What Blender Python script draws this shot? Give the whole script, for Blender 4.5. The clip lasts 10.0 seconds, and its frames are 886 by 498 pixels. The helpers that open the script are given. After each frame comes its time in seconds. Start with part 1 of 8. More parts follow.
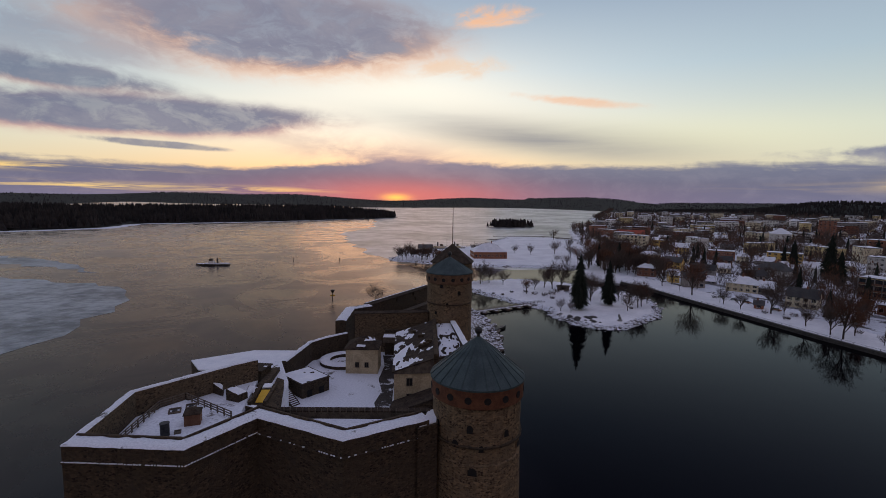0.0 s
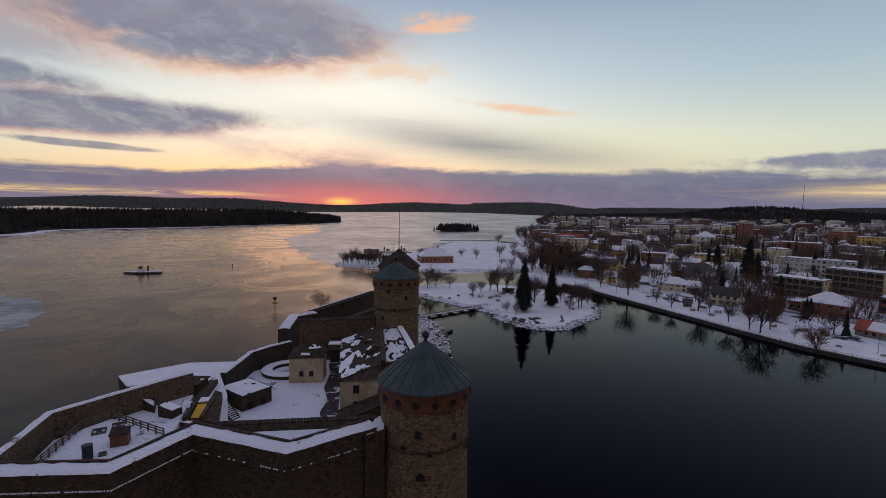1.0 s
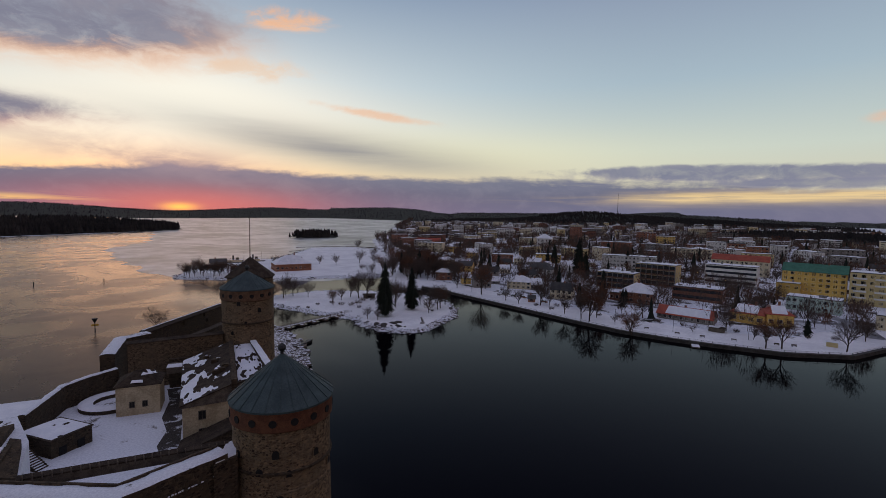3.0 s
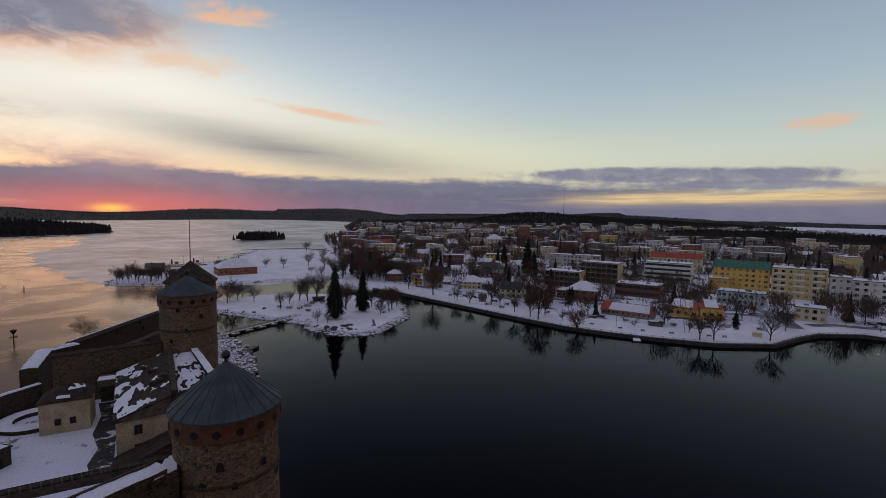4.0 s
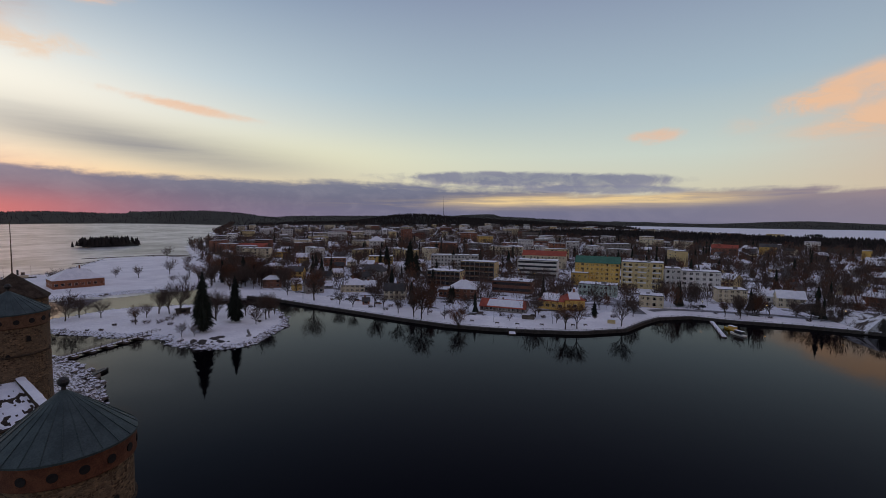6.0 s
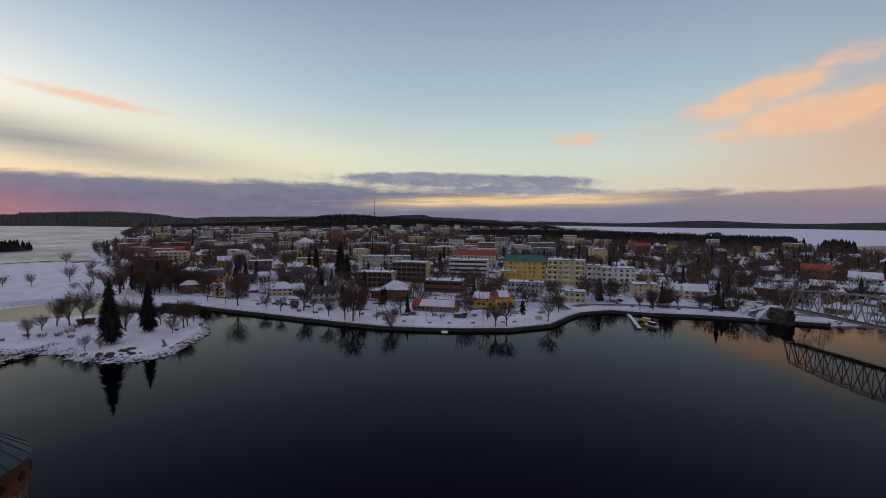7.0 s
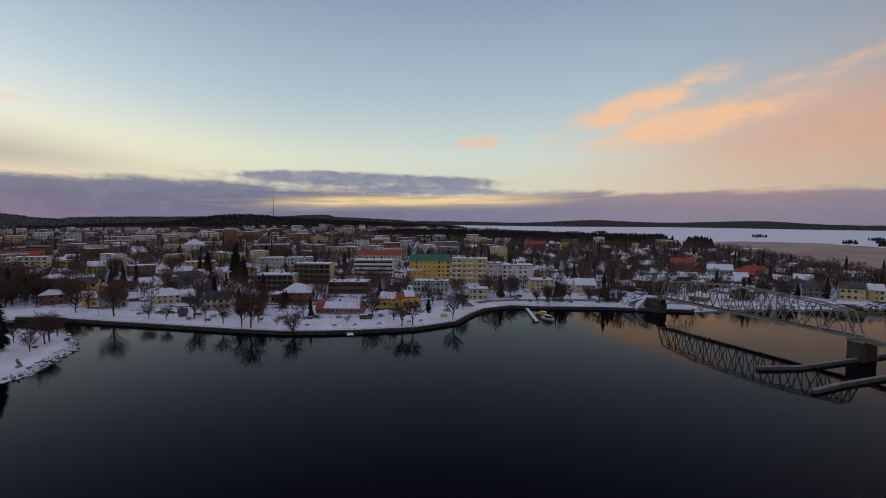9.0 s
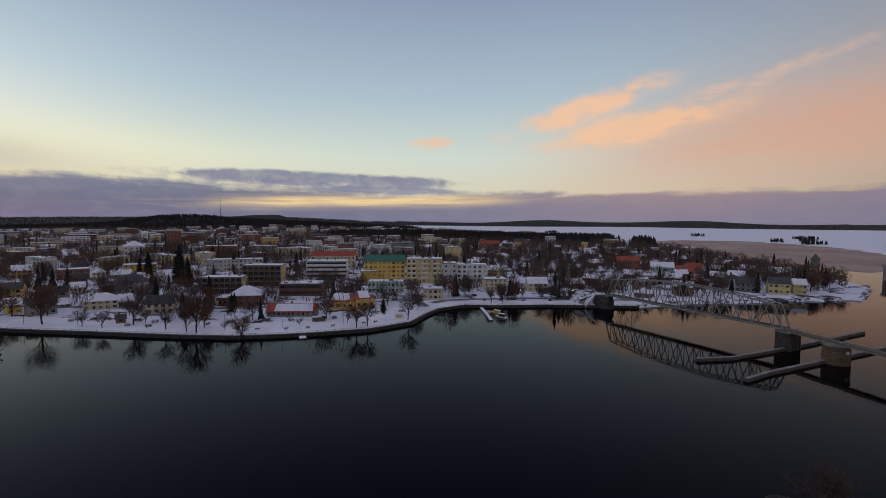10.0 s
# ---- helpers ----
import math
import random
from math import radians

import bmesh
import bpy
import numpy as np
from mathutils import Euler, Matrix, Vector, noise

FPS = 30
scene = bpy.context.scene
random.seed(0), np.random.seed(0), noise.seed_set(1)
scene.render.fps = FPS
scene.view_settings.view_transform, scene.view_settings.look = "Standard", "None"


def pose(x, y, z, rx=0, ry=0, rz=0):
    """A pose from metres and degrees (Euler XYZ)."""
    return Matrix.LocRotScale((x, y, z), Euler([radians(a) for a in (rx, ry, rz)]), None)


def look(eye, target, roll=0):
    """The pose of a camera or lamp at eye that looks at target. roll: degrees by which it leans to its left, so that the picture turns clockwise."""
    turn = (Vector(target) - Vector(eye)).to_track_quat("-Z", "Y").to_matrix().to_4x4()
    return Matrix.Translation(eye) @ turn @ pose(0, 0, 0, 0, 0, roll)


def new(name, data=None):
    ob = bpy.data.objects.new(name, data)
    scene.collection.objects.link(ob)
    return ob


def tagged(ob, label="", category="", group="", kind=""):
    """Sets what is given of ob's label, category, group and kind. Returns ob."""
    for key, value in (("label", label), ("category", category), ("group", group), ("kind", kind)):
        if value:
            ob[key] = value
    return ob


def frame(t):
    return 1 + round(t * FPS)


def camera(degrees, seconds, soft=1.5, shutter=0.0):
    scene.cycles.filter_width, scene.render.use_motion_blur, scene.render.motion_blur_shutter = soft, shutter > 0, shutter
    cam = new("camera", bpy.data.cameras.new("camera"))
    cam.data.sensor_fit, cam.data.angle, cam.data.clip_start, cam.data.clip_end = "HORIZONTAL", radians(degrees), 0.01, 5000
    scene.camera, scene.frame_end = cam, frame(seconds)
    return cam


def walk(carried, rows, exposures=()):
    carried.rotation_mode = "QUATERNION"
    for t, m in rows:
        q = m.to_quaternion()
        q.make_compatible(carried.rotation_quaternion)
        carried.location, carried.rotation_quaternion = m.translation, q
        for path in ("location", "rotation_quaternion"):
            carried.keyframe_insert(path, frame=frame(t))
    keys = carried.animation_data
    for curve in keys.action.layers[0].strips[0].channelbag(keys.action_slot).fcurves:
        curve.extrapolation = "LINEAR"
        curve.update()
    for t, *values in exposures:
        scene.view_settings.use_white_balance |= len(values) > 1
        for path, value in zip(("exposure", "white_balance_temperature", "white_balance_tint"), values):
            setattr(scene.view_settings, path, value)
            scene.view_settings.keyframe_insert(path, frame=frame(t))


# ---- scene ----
# ------------------------------------------------------------------ camera
cam = camera(86.61, 10.0, soft=0.4)
ROWS = [
    (0.0, 0.000, -0.000, 55.0, 83.90, -0.95, 0.13),
    (0.5, 0.037, -0.001, 55.0, 84.28, -0.98, -3.01),
    (1.0, 0.075, -0.002, 55.0, 84.56, -1.08, -6.37),
    (1.5, 0.112, -0.005, 55.0, 84.87, -1.18, -10.82),
    (2.0, 0.150, -0.008, 55.0, 85.13, -1.18, -14.40),
    (2.5, 0.188, -0.013, 55.0, 85.35, -1.13, -18.58),
    (3.0, 0.225, -0.018, 55.0, 85.51, -1.06, -23.37),
    (3.2, 0.240, -0.020, 55.0, 85.56, -1.03, -24.90),
    (4.3, 0.322, -0.037, 55.0, 85.78, -0.86, -31.05),
    (4.5, 0.337, -0.041, 55.0, 85.82, -0.85, -32.41),
    (5.0, 0.375, -0.050, 55.0, 85.91, -0.80, -36.17),
    (5.5, 0.412, -0.060, 55.0, 86.03, -0.74, -39.80),
    (5.7, 0.427, -0.065, 55.0, 86.08, -0.70, -41.22),
    (6.8, 0.510, -0.092, 55.0, 86.26, -0.48, -50.45),
    (7.0, 0.525, -0.098, 55.0, 86.29, -0.46, -51.94),
    (7.5, 0.562, -0.112, 55.0, 86.34, -0.36, -55.17),
    (8.0, 0.600, -0.128, 55.0, 86.37, -0.32, -58.20),
    (8.5, 0.637, -0.145, 55.0, 86.36, -0.37, -60.39),
    (9.0, 0.675, -0.162, 55.0, 86.35, -0.38, -63.44),
    (9.5, 0.713, -0.180, 55.0, 86.38, -0.38, -66.49),
    (10.0, 0.750, -0.200, 55.0, 86.40, -0.34, -68.95),
]
walk(cam, [(t, pose(x, y, z, rx, ry, rz)) for t, x, y, z, rx, ry, rz in ROWS],
     [(0.0, -0.05), (2.5, -0.12), (5.0, -0.22), (7.0, -0.05), (10.0, -0.03)])

# ------------------------------------------------------------------ sky and sun
SUN_AZ = -5.8


def lin(r, g, b):
    return tuple((c / 255 / 12.92 if c < 10 else ((c / 255 + 0.055) / 1.055) ** 2.4) for c in (r, g, b)) + (1.0,)


class Nodes:
    """Short hands for building a node tree."""

    def __init__(self, tree):
        self.t = tree
        self.n = tree.nodes
        self.l = tree.links

    def put(self, kind):
        return self.n.new(kind)

    def feed(self, socket, value):
        if isinstance(value, bpy.types.NodeSocket):
            self.l.new(value, socket)
        elif value is not None:
            socket.default_value = value

    def math(self, op, a, b=None, c=None, clamp=False):
        node = self.put("ShaderNodeMath")
        node.operation, node.use_clamp = op, clamp
        for i, v in enumerate((a, b, c)):
            self.feed(node.inputs[i], v)
        return node.outputs[0]

    def mix(self, f, a, b, blend="MIX"):
        node = self.put("ShaderNodeMix")
        node.data_type, node.blend_type = "RGBA", blend
        self.feed(node.inputs[0], f)
        self.feed(node.inputs[6], a)
        self.feed(node.inputs[7], b)
        return node.outputs[2]

    def ramp(self, f, stops):
        node = self.n.new("ShaderNodeValToRGB")
        e = node.color_ramp.elements
        while len(e) < len(stops):
            e.new(0.5)
        for el, (p, c) in zip(e, stops):
            el.position, el.color = p, c
        self.feed(node.inputs[0], f)
        return node.outputs[0]

    def noise(self, vec, scale, detail=4.0, rough=0.55, distort=0.0):
        node = self.n.new("ShaderNodeTexNoise")
        self.feed(node.inputs["Vector"], vec)
        node.inputs["Scale"].default_value = scale
        node.inputs["Detail"].default_value = detail
        node.inputs["Roughness"].default_value = rough
        node.inputs["Distortion"].default_value = distort
        return node.outputs[0]

    def smooth(self, v, lo, hi):
        node = self.put("ShaderNodeMapRange")
        node.interpolation_type = "SMOOTHSTEP"
        self.feed(node.inputs[0], v)
        for i, x in ((1, lo), (2, hi), (3, 0.0), (4, 1.0)):
            self.feed(node.inputs[i], x)
        return node.outputs[0]

    def combine(self, x, y, z):
        node = self.n.new("ShaderNodeCombineXYZ")
        for i, v in enumerate((x, y, z)):
            self.feed(node.inputs[i], v)
        return node.outputs[0]

    def bell(self, v, mid, width):
        d = self.math("DIVIDE", self.math("SUBTRACT", v, mid), width)
        return self.math("POWER", 2.718, self.math("MULTIPLY", self.math("MULTIPLY", d, d), -1.0))


def build_world():
    world = bpy.data.worlds.new("dusk_sky")
    scene.world = world
    world.use_nodes = True
    k = Nodes(world.node_tree)
    k.n.clear()
    tc = k.n.new("ShaderNodeTexCoord")
    sep = k.n.new("ShaderNodeSeparateXYZ")
    k.l.new(tc.outputs["Generated"], sep.inputs[0])
    x, y, z = sep.outputs
    el = k.math("DEGREES", k.math("ARCSINE", z))
    az = k.math("DEGREES", k.math("ARCTAN2", x, y))

    # clear sky: the atmosphere, and the dusk gradient over it
    sky = k.put("ShaderNodeTexSky")
    sky.sky_type, sky.sun_disc, sky.sun_elevation, sky.sun_rotation = "NISHITA", False, radians(0.6), radians(SUN_AZ)
    t = k.math("DIVIDE", el, 60.0, clamp=True)
    sunside = k.ramp(t, [(0.0, lin(226, 136, 104)), (0.05, lin(234, 204, 160)), (0.13, lin(240, 238, 222)), (0.24, lin(196, 212, 220)),
                         (0.42, lin(122, 146, 176)), (0.55, lin(106, 116, 150)), (0.74, lin(137, 138, 166)), (1.0, lin(160, 158, 184))])
    away = k.ramp(t, [(0.0, lin(168, 150, 160)), (0.05, lin(208, 204, 184)), (0.12, lin(200, 211, 204)), (0.24, lin(166, 186, 200)),
                      (0.42, lin(134, 147, 174)), (0.55, lin(106, 116, 150)), (0.74, lin(137, 138, 166)), (1.0, lin(160, 158, 184))])
    east = k.ramp(t, [(0.0, lin(94, 82, 92)), (0.08, lin(130, 104, 104)), (0.2, lin(132, 114, 114)), (0.4, lin(116, 112, 122)),
                      (0.6, lin(120, 118, 140)), (1.0, lin(160, 158, 184))])
    d_az = k.math("ABSOLUTE", k.math("SUBTRACT", az, SUN_AZ))
    base = k.mix(k.smooth(d_az, 8.0, 55.0), sunside, away)
    base = k.mix(k.smooth(d_az, 85.0, 150.0), base, east)
    base = k.mix(0.06, base, sky.outputs[0], "ADD")

    # white glow above the hidden sun
    glow = k.math("MULTIPLY", k.bell(az, -5.0, 14.0), k.bell(el, 11.0, 4.6))
    base = k.mix(k.math("MULTIPLY", glow, 0.9), base, (1.12, 1.07, 0.92, 1.0))

    # pale yellow light low over the town
    low_glow = k.math("MULTIPLY", k.bell(az, 26.0, 24.0), k.bell(el, 6.6, 2.8))
    base = k.mix(k.math("MULTIPLY", low_glow, 0.55), base, lin(240, 236, 198))

    # cloud grain: streaked at two scales, and puffs
    def grain(sx, sy, scale, detail, rough, shift, distort=0.4):
        vec = k.combine(k.math("MULTIPLY", az, sx), k.math("MULTIPLY", el, sy), shift)
        return k.noise(vec, scale, detail, rough, distort)

    long_ = grain(0.045, 0.40, 1.0, 6.0, 0.58, 0.0)
    mid = grain(0.10, 0.26, 1.0, 8.0, 0.62, 3.0, 0.7)
    fine = grain(0.28, 0.55, 1.0, 7.0, 0.65, 7.0, 0.5)
    tex = k.math("ADD", k.math("MULTIPLY", mid, 0.62), k.math("MULTIPLY", fine, 0.38))

    def cloud(base, az0, el0, wide, high, slope, amount, colour, rim_colour, lo=0.50, hi=0.70, rim=0.8, dense=0.9, text=None, grit=2.2):
        """A cloud round a place in the sky, thick in the middle, lit from below where it is thin."""
        lean = k.math("SUBTRACT", el, k.math("MULTIPLY", k.math("SUBTRACT", az, az0), slope))
        body = k.math("MULTIPLY", k.bell(az, az0, wide), k.bell(lean, el0, high))
        th = k.math("MULTIPLY", body, k.math("ADD", amount, k.math("MULTIPLY", k.math("SUBTRACT", text or tex, 0.5), grit)))
        low = k.math("SUBTRACT", 1.0, k.smooth(lean, el0 - high * 0.7, el0 + high * 0.5))
        cover = k.smooth(th, lo - 0.18, hi - 0.08)
        core = k.smooth(th, lo, hi + 0.10)
        tint = k.mix(k.math("MULTIPLY", k.math("SUBTRACT", 1.0, core), k.math("ADD", rim * 0.12, k.math("MULTIPLY", low, rim * 0.88))), colour, rim_colour)
        shade = k.mix(k.smooth(tex, 0.38, 0.66), tint, k.mix(0.16, tint, lin(226, 214, 208)))
        return k.mix(k.math("MULTIPLY", k.math("MULTIPLY", cover, dense), k.math("ADD", 0.8, k.math("MULTIPLY", k.smooth(fine, 0.36, 0.56), 0.2))), base, shade)

    # lilac bank along the horizon with a ragged upper edge and bright gaps
    edge = k.math("ADD", 3.1, k.math("MULTIPLY", k.math("SUBTRACT", long_, 0.5), 3.2))
    edge = k.math("ADD", edge, k.math("MULTIPLY", k.bell(az, -6.0, 13.0), 1.3))
    edge = k.math("ADD", edge, k.math("MULTIPLY", k.bell(az, 24.0, 20.0), 1.3))
    edge = k.math("ADD", edge, k.math("MULTIPLY", k.smooth(az, 84.0, 110.0), 0.4))
    bank = k.math("SUBTRACT", 1.0, k.smooth(k.math("SUBTRACT", k.math("SUBTRACT", el, edge), k.math("MULTIPLY", k.math("SUBTRACT", fine, 0.5), 1.4)), -0.55, 0.35))
    slits = k.math("ADD", k.math("ADD", k.math("MULTIPLY", k.bell(az, -36.0, 9.0), k.bell(el, 0.75, 0.32)), k.math("MULTIPLY", k.bell(az, -20.0, 6.0), k.bell(el, 0.65, 0.34))), k.math("MULTIPLY", k.bell(az, 60.0, 16.0), k.bell(k.math("SUBTRACT", el, k.math("MULTIPLY", k.math("SUBTRACT", az, 60.0), 0.022)), 2.2, 0.55)))
    slits = k.math("ADD", slits, k.math("MULTIPLY", k.bell(az, -42.0, 9.0), k.bell(el, 2.4, 0.3)))
    slits = k.math("MULTIPLY", slits, k.math("MULTIPLY", k.smooth(long_, 0.36, 0.52), k.smooth(grain(0.10, 1.6, 1.0, 5.0, 0.6, 11.0), 0.40, 0.56)))
    bank_col = k.ramp(k.math("DIVIDE", el, 7.0, clamp=True), [(0.0, lin(112, 114, 142)), (0.3, lin(98, 104, 134)), (0.6, lin(106, 113, 143)), (1.0, lin(140, 144, 166))])
    bank_col = k.mix(k.math("MULTIPLY", k.smooth(fine, 0.42, 0.7), 0.22), bank_col, lin(152, 148, 166))
    bank_col = k.mix(slits, bank_col, lin(252, 214, 140))
    gap_line = k.math("SUBTRACT", el, k.math("MULTIPLY", k.math("SUBTRACT", az, 60.0), 0.022))
    gap = k.math("MULTIPLY", k.math("MULTIPLY", k.smooth(az, 40.0, 50.0), k.math("SUBTRACT", 1.0, k.smooth(az, 68.0, 82.0))), k.bell(gap_line, 2.1, 0.62))
    bank_col = k.mix(k.math("MULTIPLY", k.smooth(az, 50.0, 80.0), 0.6), bank_col, lin(132, 129, 150))
    bank_col = k.mix(k.math("MULTIPLY", gap, k.math("ADD", 0.55, k.math("MULTIPLY", k.smooth(grain(0.10, 1.9, 1.0, 5.0, 0.6, 15.0), 0.40, 0.58), 0.45))), bank_col, lin(246, 214, 158))
    base = k.mix(k.math("MULTIPLY", bank, 0.93), base, bank_col)
    red = k.math("MULTIPLY", k.bell(az, SUN_AZ + 1.0, 12.0), k.bell(el, 0.2, 1.9))
    base = k.mix(k.math("MULTIPLY", red, 0.70), base, (0.98, 0.22, 0.15, 1.0))
    wide_red = k.math("MULTIPLY", k.bell(az, SUN_AZ + 2, 22.0), k.bell(el, 0.2, 2.0))
    base = k.mix(k.math("MULTIPLY", wide_red, 0.16), base, lin(214, 120, 128))
    hot = k.math("MULTIPLY", k.bell(az, SUN_AZ, 1.5), k.bell(el, 0.05, 0.42))
    base = k.mix(hot, base, (1.5, 0.72, 0.16, 1.0))
    # mauve fan of thin cloud spreading up from the sun
    fan = k.math("MULTIPLY", k.bell(az, -7.0, 12.0), k.bell(k.math("ADD", el, k.math("MULTIPLY", k.math("ADD", az, 7.0), 0.10)), 4.9, 1.9))
    base = k.mix(k.math("MULTIPLY", fan, k.math("ADD", 0.15, k.math("MULTIPLY", k.smooth(mid, 0.32, 0.64), 0.6))), base, lin(178, 152, 158))

    grey, violet, salmon, peach = lin(138, 138, 156), lin(118, 122, 144), lin(255, 190, 140), lin(255, 196, 146)
    # cloud banks over the lake
    base = cloud(base, -40.0, 17.5, 13.0, 5.0, 0.05, 0.75, lin(150, 160, 174), lin(176, 176, 184), 0.2, 0.8, 0.5, 0.6)
    base = cloud(base, -19.0, 17.6, 16.0, 3.8, 0.02, 1.25, lin(130, 130, 150), salmon, 0.24, 0.66, 1.0, 0.95, None, 3.2)
    base = cloud(base, -42.0, 13.6, 16.0, 2.4, 0.06, 0.7, lin(136, 146, 166), lin(178, 172, 180), 0.2, 0.7, 0.5, 0.6)
    base = cloud(base, -42.0, 10.9, 12.0, 1.3, -0.05, 1.0, lin(112, 122, 146), lin(214, 170, 156), 0.26, 0.60, 0.7, 0.92, None, 2.6)
    base = cloud(base, -33.0, 7.8, 17.0, 1.7, 0.04, 1.15, lin(112, 116, 142), lin(238, 178, 160), 0.26, 0.60, 0.7, 0.95, None, 2.4)
    base = cloud(base, -31.0, 5.1, 6.0, 0.35, -0.03, 0.7, violet, violet, 0.30, 0.50, 0.0, 0.85)
    # veil right of the glow
    veil = k.math("MULTIPLY", k.bell(az, 11.0, 17.0), k.bell(k.math("ADD", el, k.math("MULTIPLY", k.math("SUBTRACT", az, 9.0), 0.12)), 7.3, 2.1))
    base = k.mix(k.math("MULTIPLY", veil, k.math("ADD", 0.35, k.math("MULTIPLY", long_, 0.85))), base, lin(150, 149, 154))
    # small salmon puffs
    base = cloud(base, 4.5, 20.3, 6.5, 1.5, 0.05, 0.44, salmon, lin(255, 210, 176), 0.36, 0.60, 0.5, 0.9)
    base = cloud(base, 15.0, 11.2, 8.5, 0.6, -0.12, 0.54, salmon, lin(255, 208, 176), 0.32, 0.62, 0.5, 0.62)
    base = cloud(base, 2.0, 14.8, 8.0, 1.6, 0.0, 0.45, lin(250, 214, 180), lin(255, 226, 200), 0.36, 0.62, 0.5, 0.7)
    base = cloud(base, 67.5, 9.1, 3.2, 1.0, 0.05, 0.62, lin(238, 196, 166), lin(236, 204, 184), 0.34, 0.58, 0.5, 0.8)
    # broken blue-grey bank over the town
    base = cloud(base, 54.0, 4.5, 15.0, 0.85, -0.015, 0.80, lin(116, 122, 150), lin(206, 196, 186), 0.30, 0.46, 0.35, 0.93, None, 4.0)
    base = cloud(base, 62.0, 3.4, 9.0, 0.5, -0.01, 0.7, lin(118, 124, 152), lin(206, 196, 186), 0.30, 0.50, 0.3, 0.85, tex, 3.0)
    # peach clouds in the north east, and the warm haze behind them
    soft = k.math("MULTIPLY", k.smooth(az, 70.0, 104.0), k.bell(k.math("SUBTRACT", el, k.math("MULTIPLY", k.math("SUBTRACT", az, 92.0), 0.10)), 7.5, 5.2))
    base = k.mix(k.math("MULTIPLY", soft, k.math("ADD", 0.42, k.math("MULTIPLY", mid, 0.5))), base, lin(220, 162, 132))
    base = cloud(base, 85.0, 12.4, 8.5, 1.4, 0.28, 0.85, peach, lin(246, 196, 158), 0.26, 0.80, 0.5, 0.80, None, 4.0)
    base = cloud(base, 91.0, 10.2, 10.0, 1.9, 0.18, 0.85, peach, lin(240, 190, 156), 0.26, 0.85, 0.5, 0.74, None, 4.2)
    base = cloud(base, 104.0, 14.5, 10.0, 1.0, 0.22, 0.46, peach, lin(230, 186, 160), 0.38, 0.70, 0.5, 0.4)
    # below the horizon
    base = k.mix(k.smooth(z, 0.0, -0.02), base, lin(60, 62, 74))
    bg = k.n.new("ShaderNodeBackground")
    k.feed(bg.inputs[0], base)
    bg.inputs[1].default_value = 1.0
    out = k.n.new("ShaderNodeOutputWorld")
    k.l.new(bg.outputs[0], out.inputs[0])


build_world()
sun_data = bpy.data.lights.new("sun", "SUN")
sun_data.energy, sun_data.angle, sun_data.color = 0.10, radians(24), (1.0, 0.52, 0.30)
sun = new("sun", sun_data)
sun.matrix_world = look((0, 0, 100), (-math.sin(radians(SUN_AZ)) * 100, -math.cos(radians(SUN_AZ)) * 100, 100 - 5.0))

# ------------------------------------------------------------------ materials
def surface(name, a, b, scale=1.0, rough=0.8, metal=0.0, bump=0.3, fine=12.0, vary=0.0, snow=0.0, spec=0.3):
    """A rough surface: two tones mixed at two scales, fine relief; vary: tone by object; snow: how much lies on flat tops."""
    m = bpy.data.materials.new(name)
    m.use_nodes = True
    k = Nodes(m.node_tree)
    k.n.clear()
    tc = k.n.new("ShaderNodeTexCoord")
    vec = tc.outputs["Object"]
    big = k.noise(vec, scale, 4.0, 0.6)
    small = k.noise(vec, scale * fine, 3.0, 0.6)
    f = k.smooth(k.math("ADD", k.math("MULTIPLY", big, 0.6), k.math("MULTIPLY", small, 0.4)), 0.36, 0.64)
    col = k.mix(f, a + (1.0,), b + (1.0,))
    if vary:
        info = k.n.new("ShaderNodeObjectInfo")
        hsv = k.n.new("ShaderNodeHueSaturation")
        k.feed(hsv.inputs["Color"], col)
        k.feed(hsv.inputs["Value"], k.math("ADD", 1.0 - vary, k.math("MULTIPLY", info.outputs["Random"], 2 * vary)))
        col = hsv.outputs[0]
    if snow:
        geo = k.n.new("ShaderNodeNewGeometry")
        sep = k.n.new("ShaderNodeSeparateXYZ")
        k.l.new(geo.outputs["Normal"], sep.inputs[0])
        lie = k.math("ADD", sep.outputs[2], k.math("MULTIPLY", k.math("SUBTRACT", k.noise(vec, scale * 2.5, 5.0, 0.65), 0.5), 1.5))
        col = k.mix(k.smooth(lie, 1.0 - snow, 1.12 - snow), col, (0.74, 0.76, 0.82, 1.0))
    p = k.n.new("ShaderNodeBsdfPrincipled")
    k.feed(p.inputs["Base Color"], col)
    p.inputs["Roughness"].default_value = rough
    p.inputs["Metallic"].default_value = metal
    p.inputs["Specular IOR Level"].default_value = spec
    if bump:
        bm_ = k.n.new("ShaderNodeBump")
        bm_.inputs["Strength"].default_value = bump
        bm_.inputs["Distance"].default_value = 0.6 / (scale * fine) + 0.02
        k.feed(bm_.inputs["Height"], small)
        k.l.new(bm_.outputs[0], p.inputs["Normal"])
    out = k.n.new("ShaderNodeOutputMaterial")
    k.l.new(p.outputs[0], out.inputs[0])
    return m


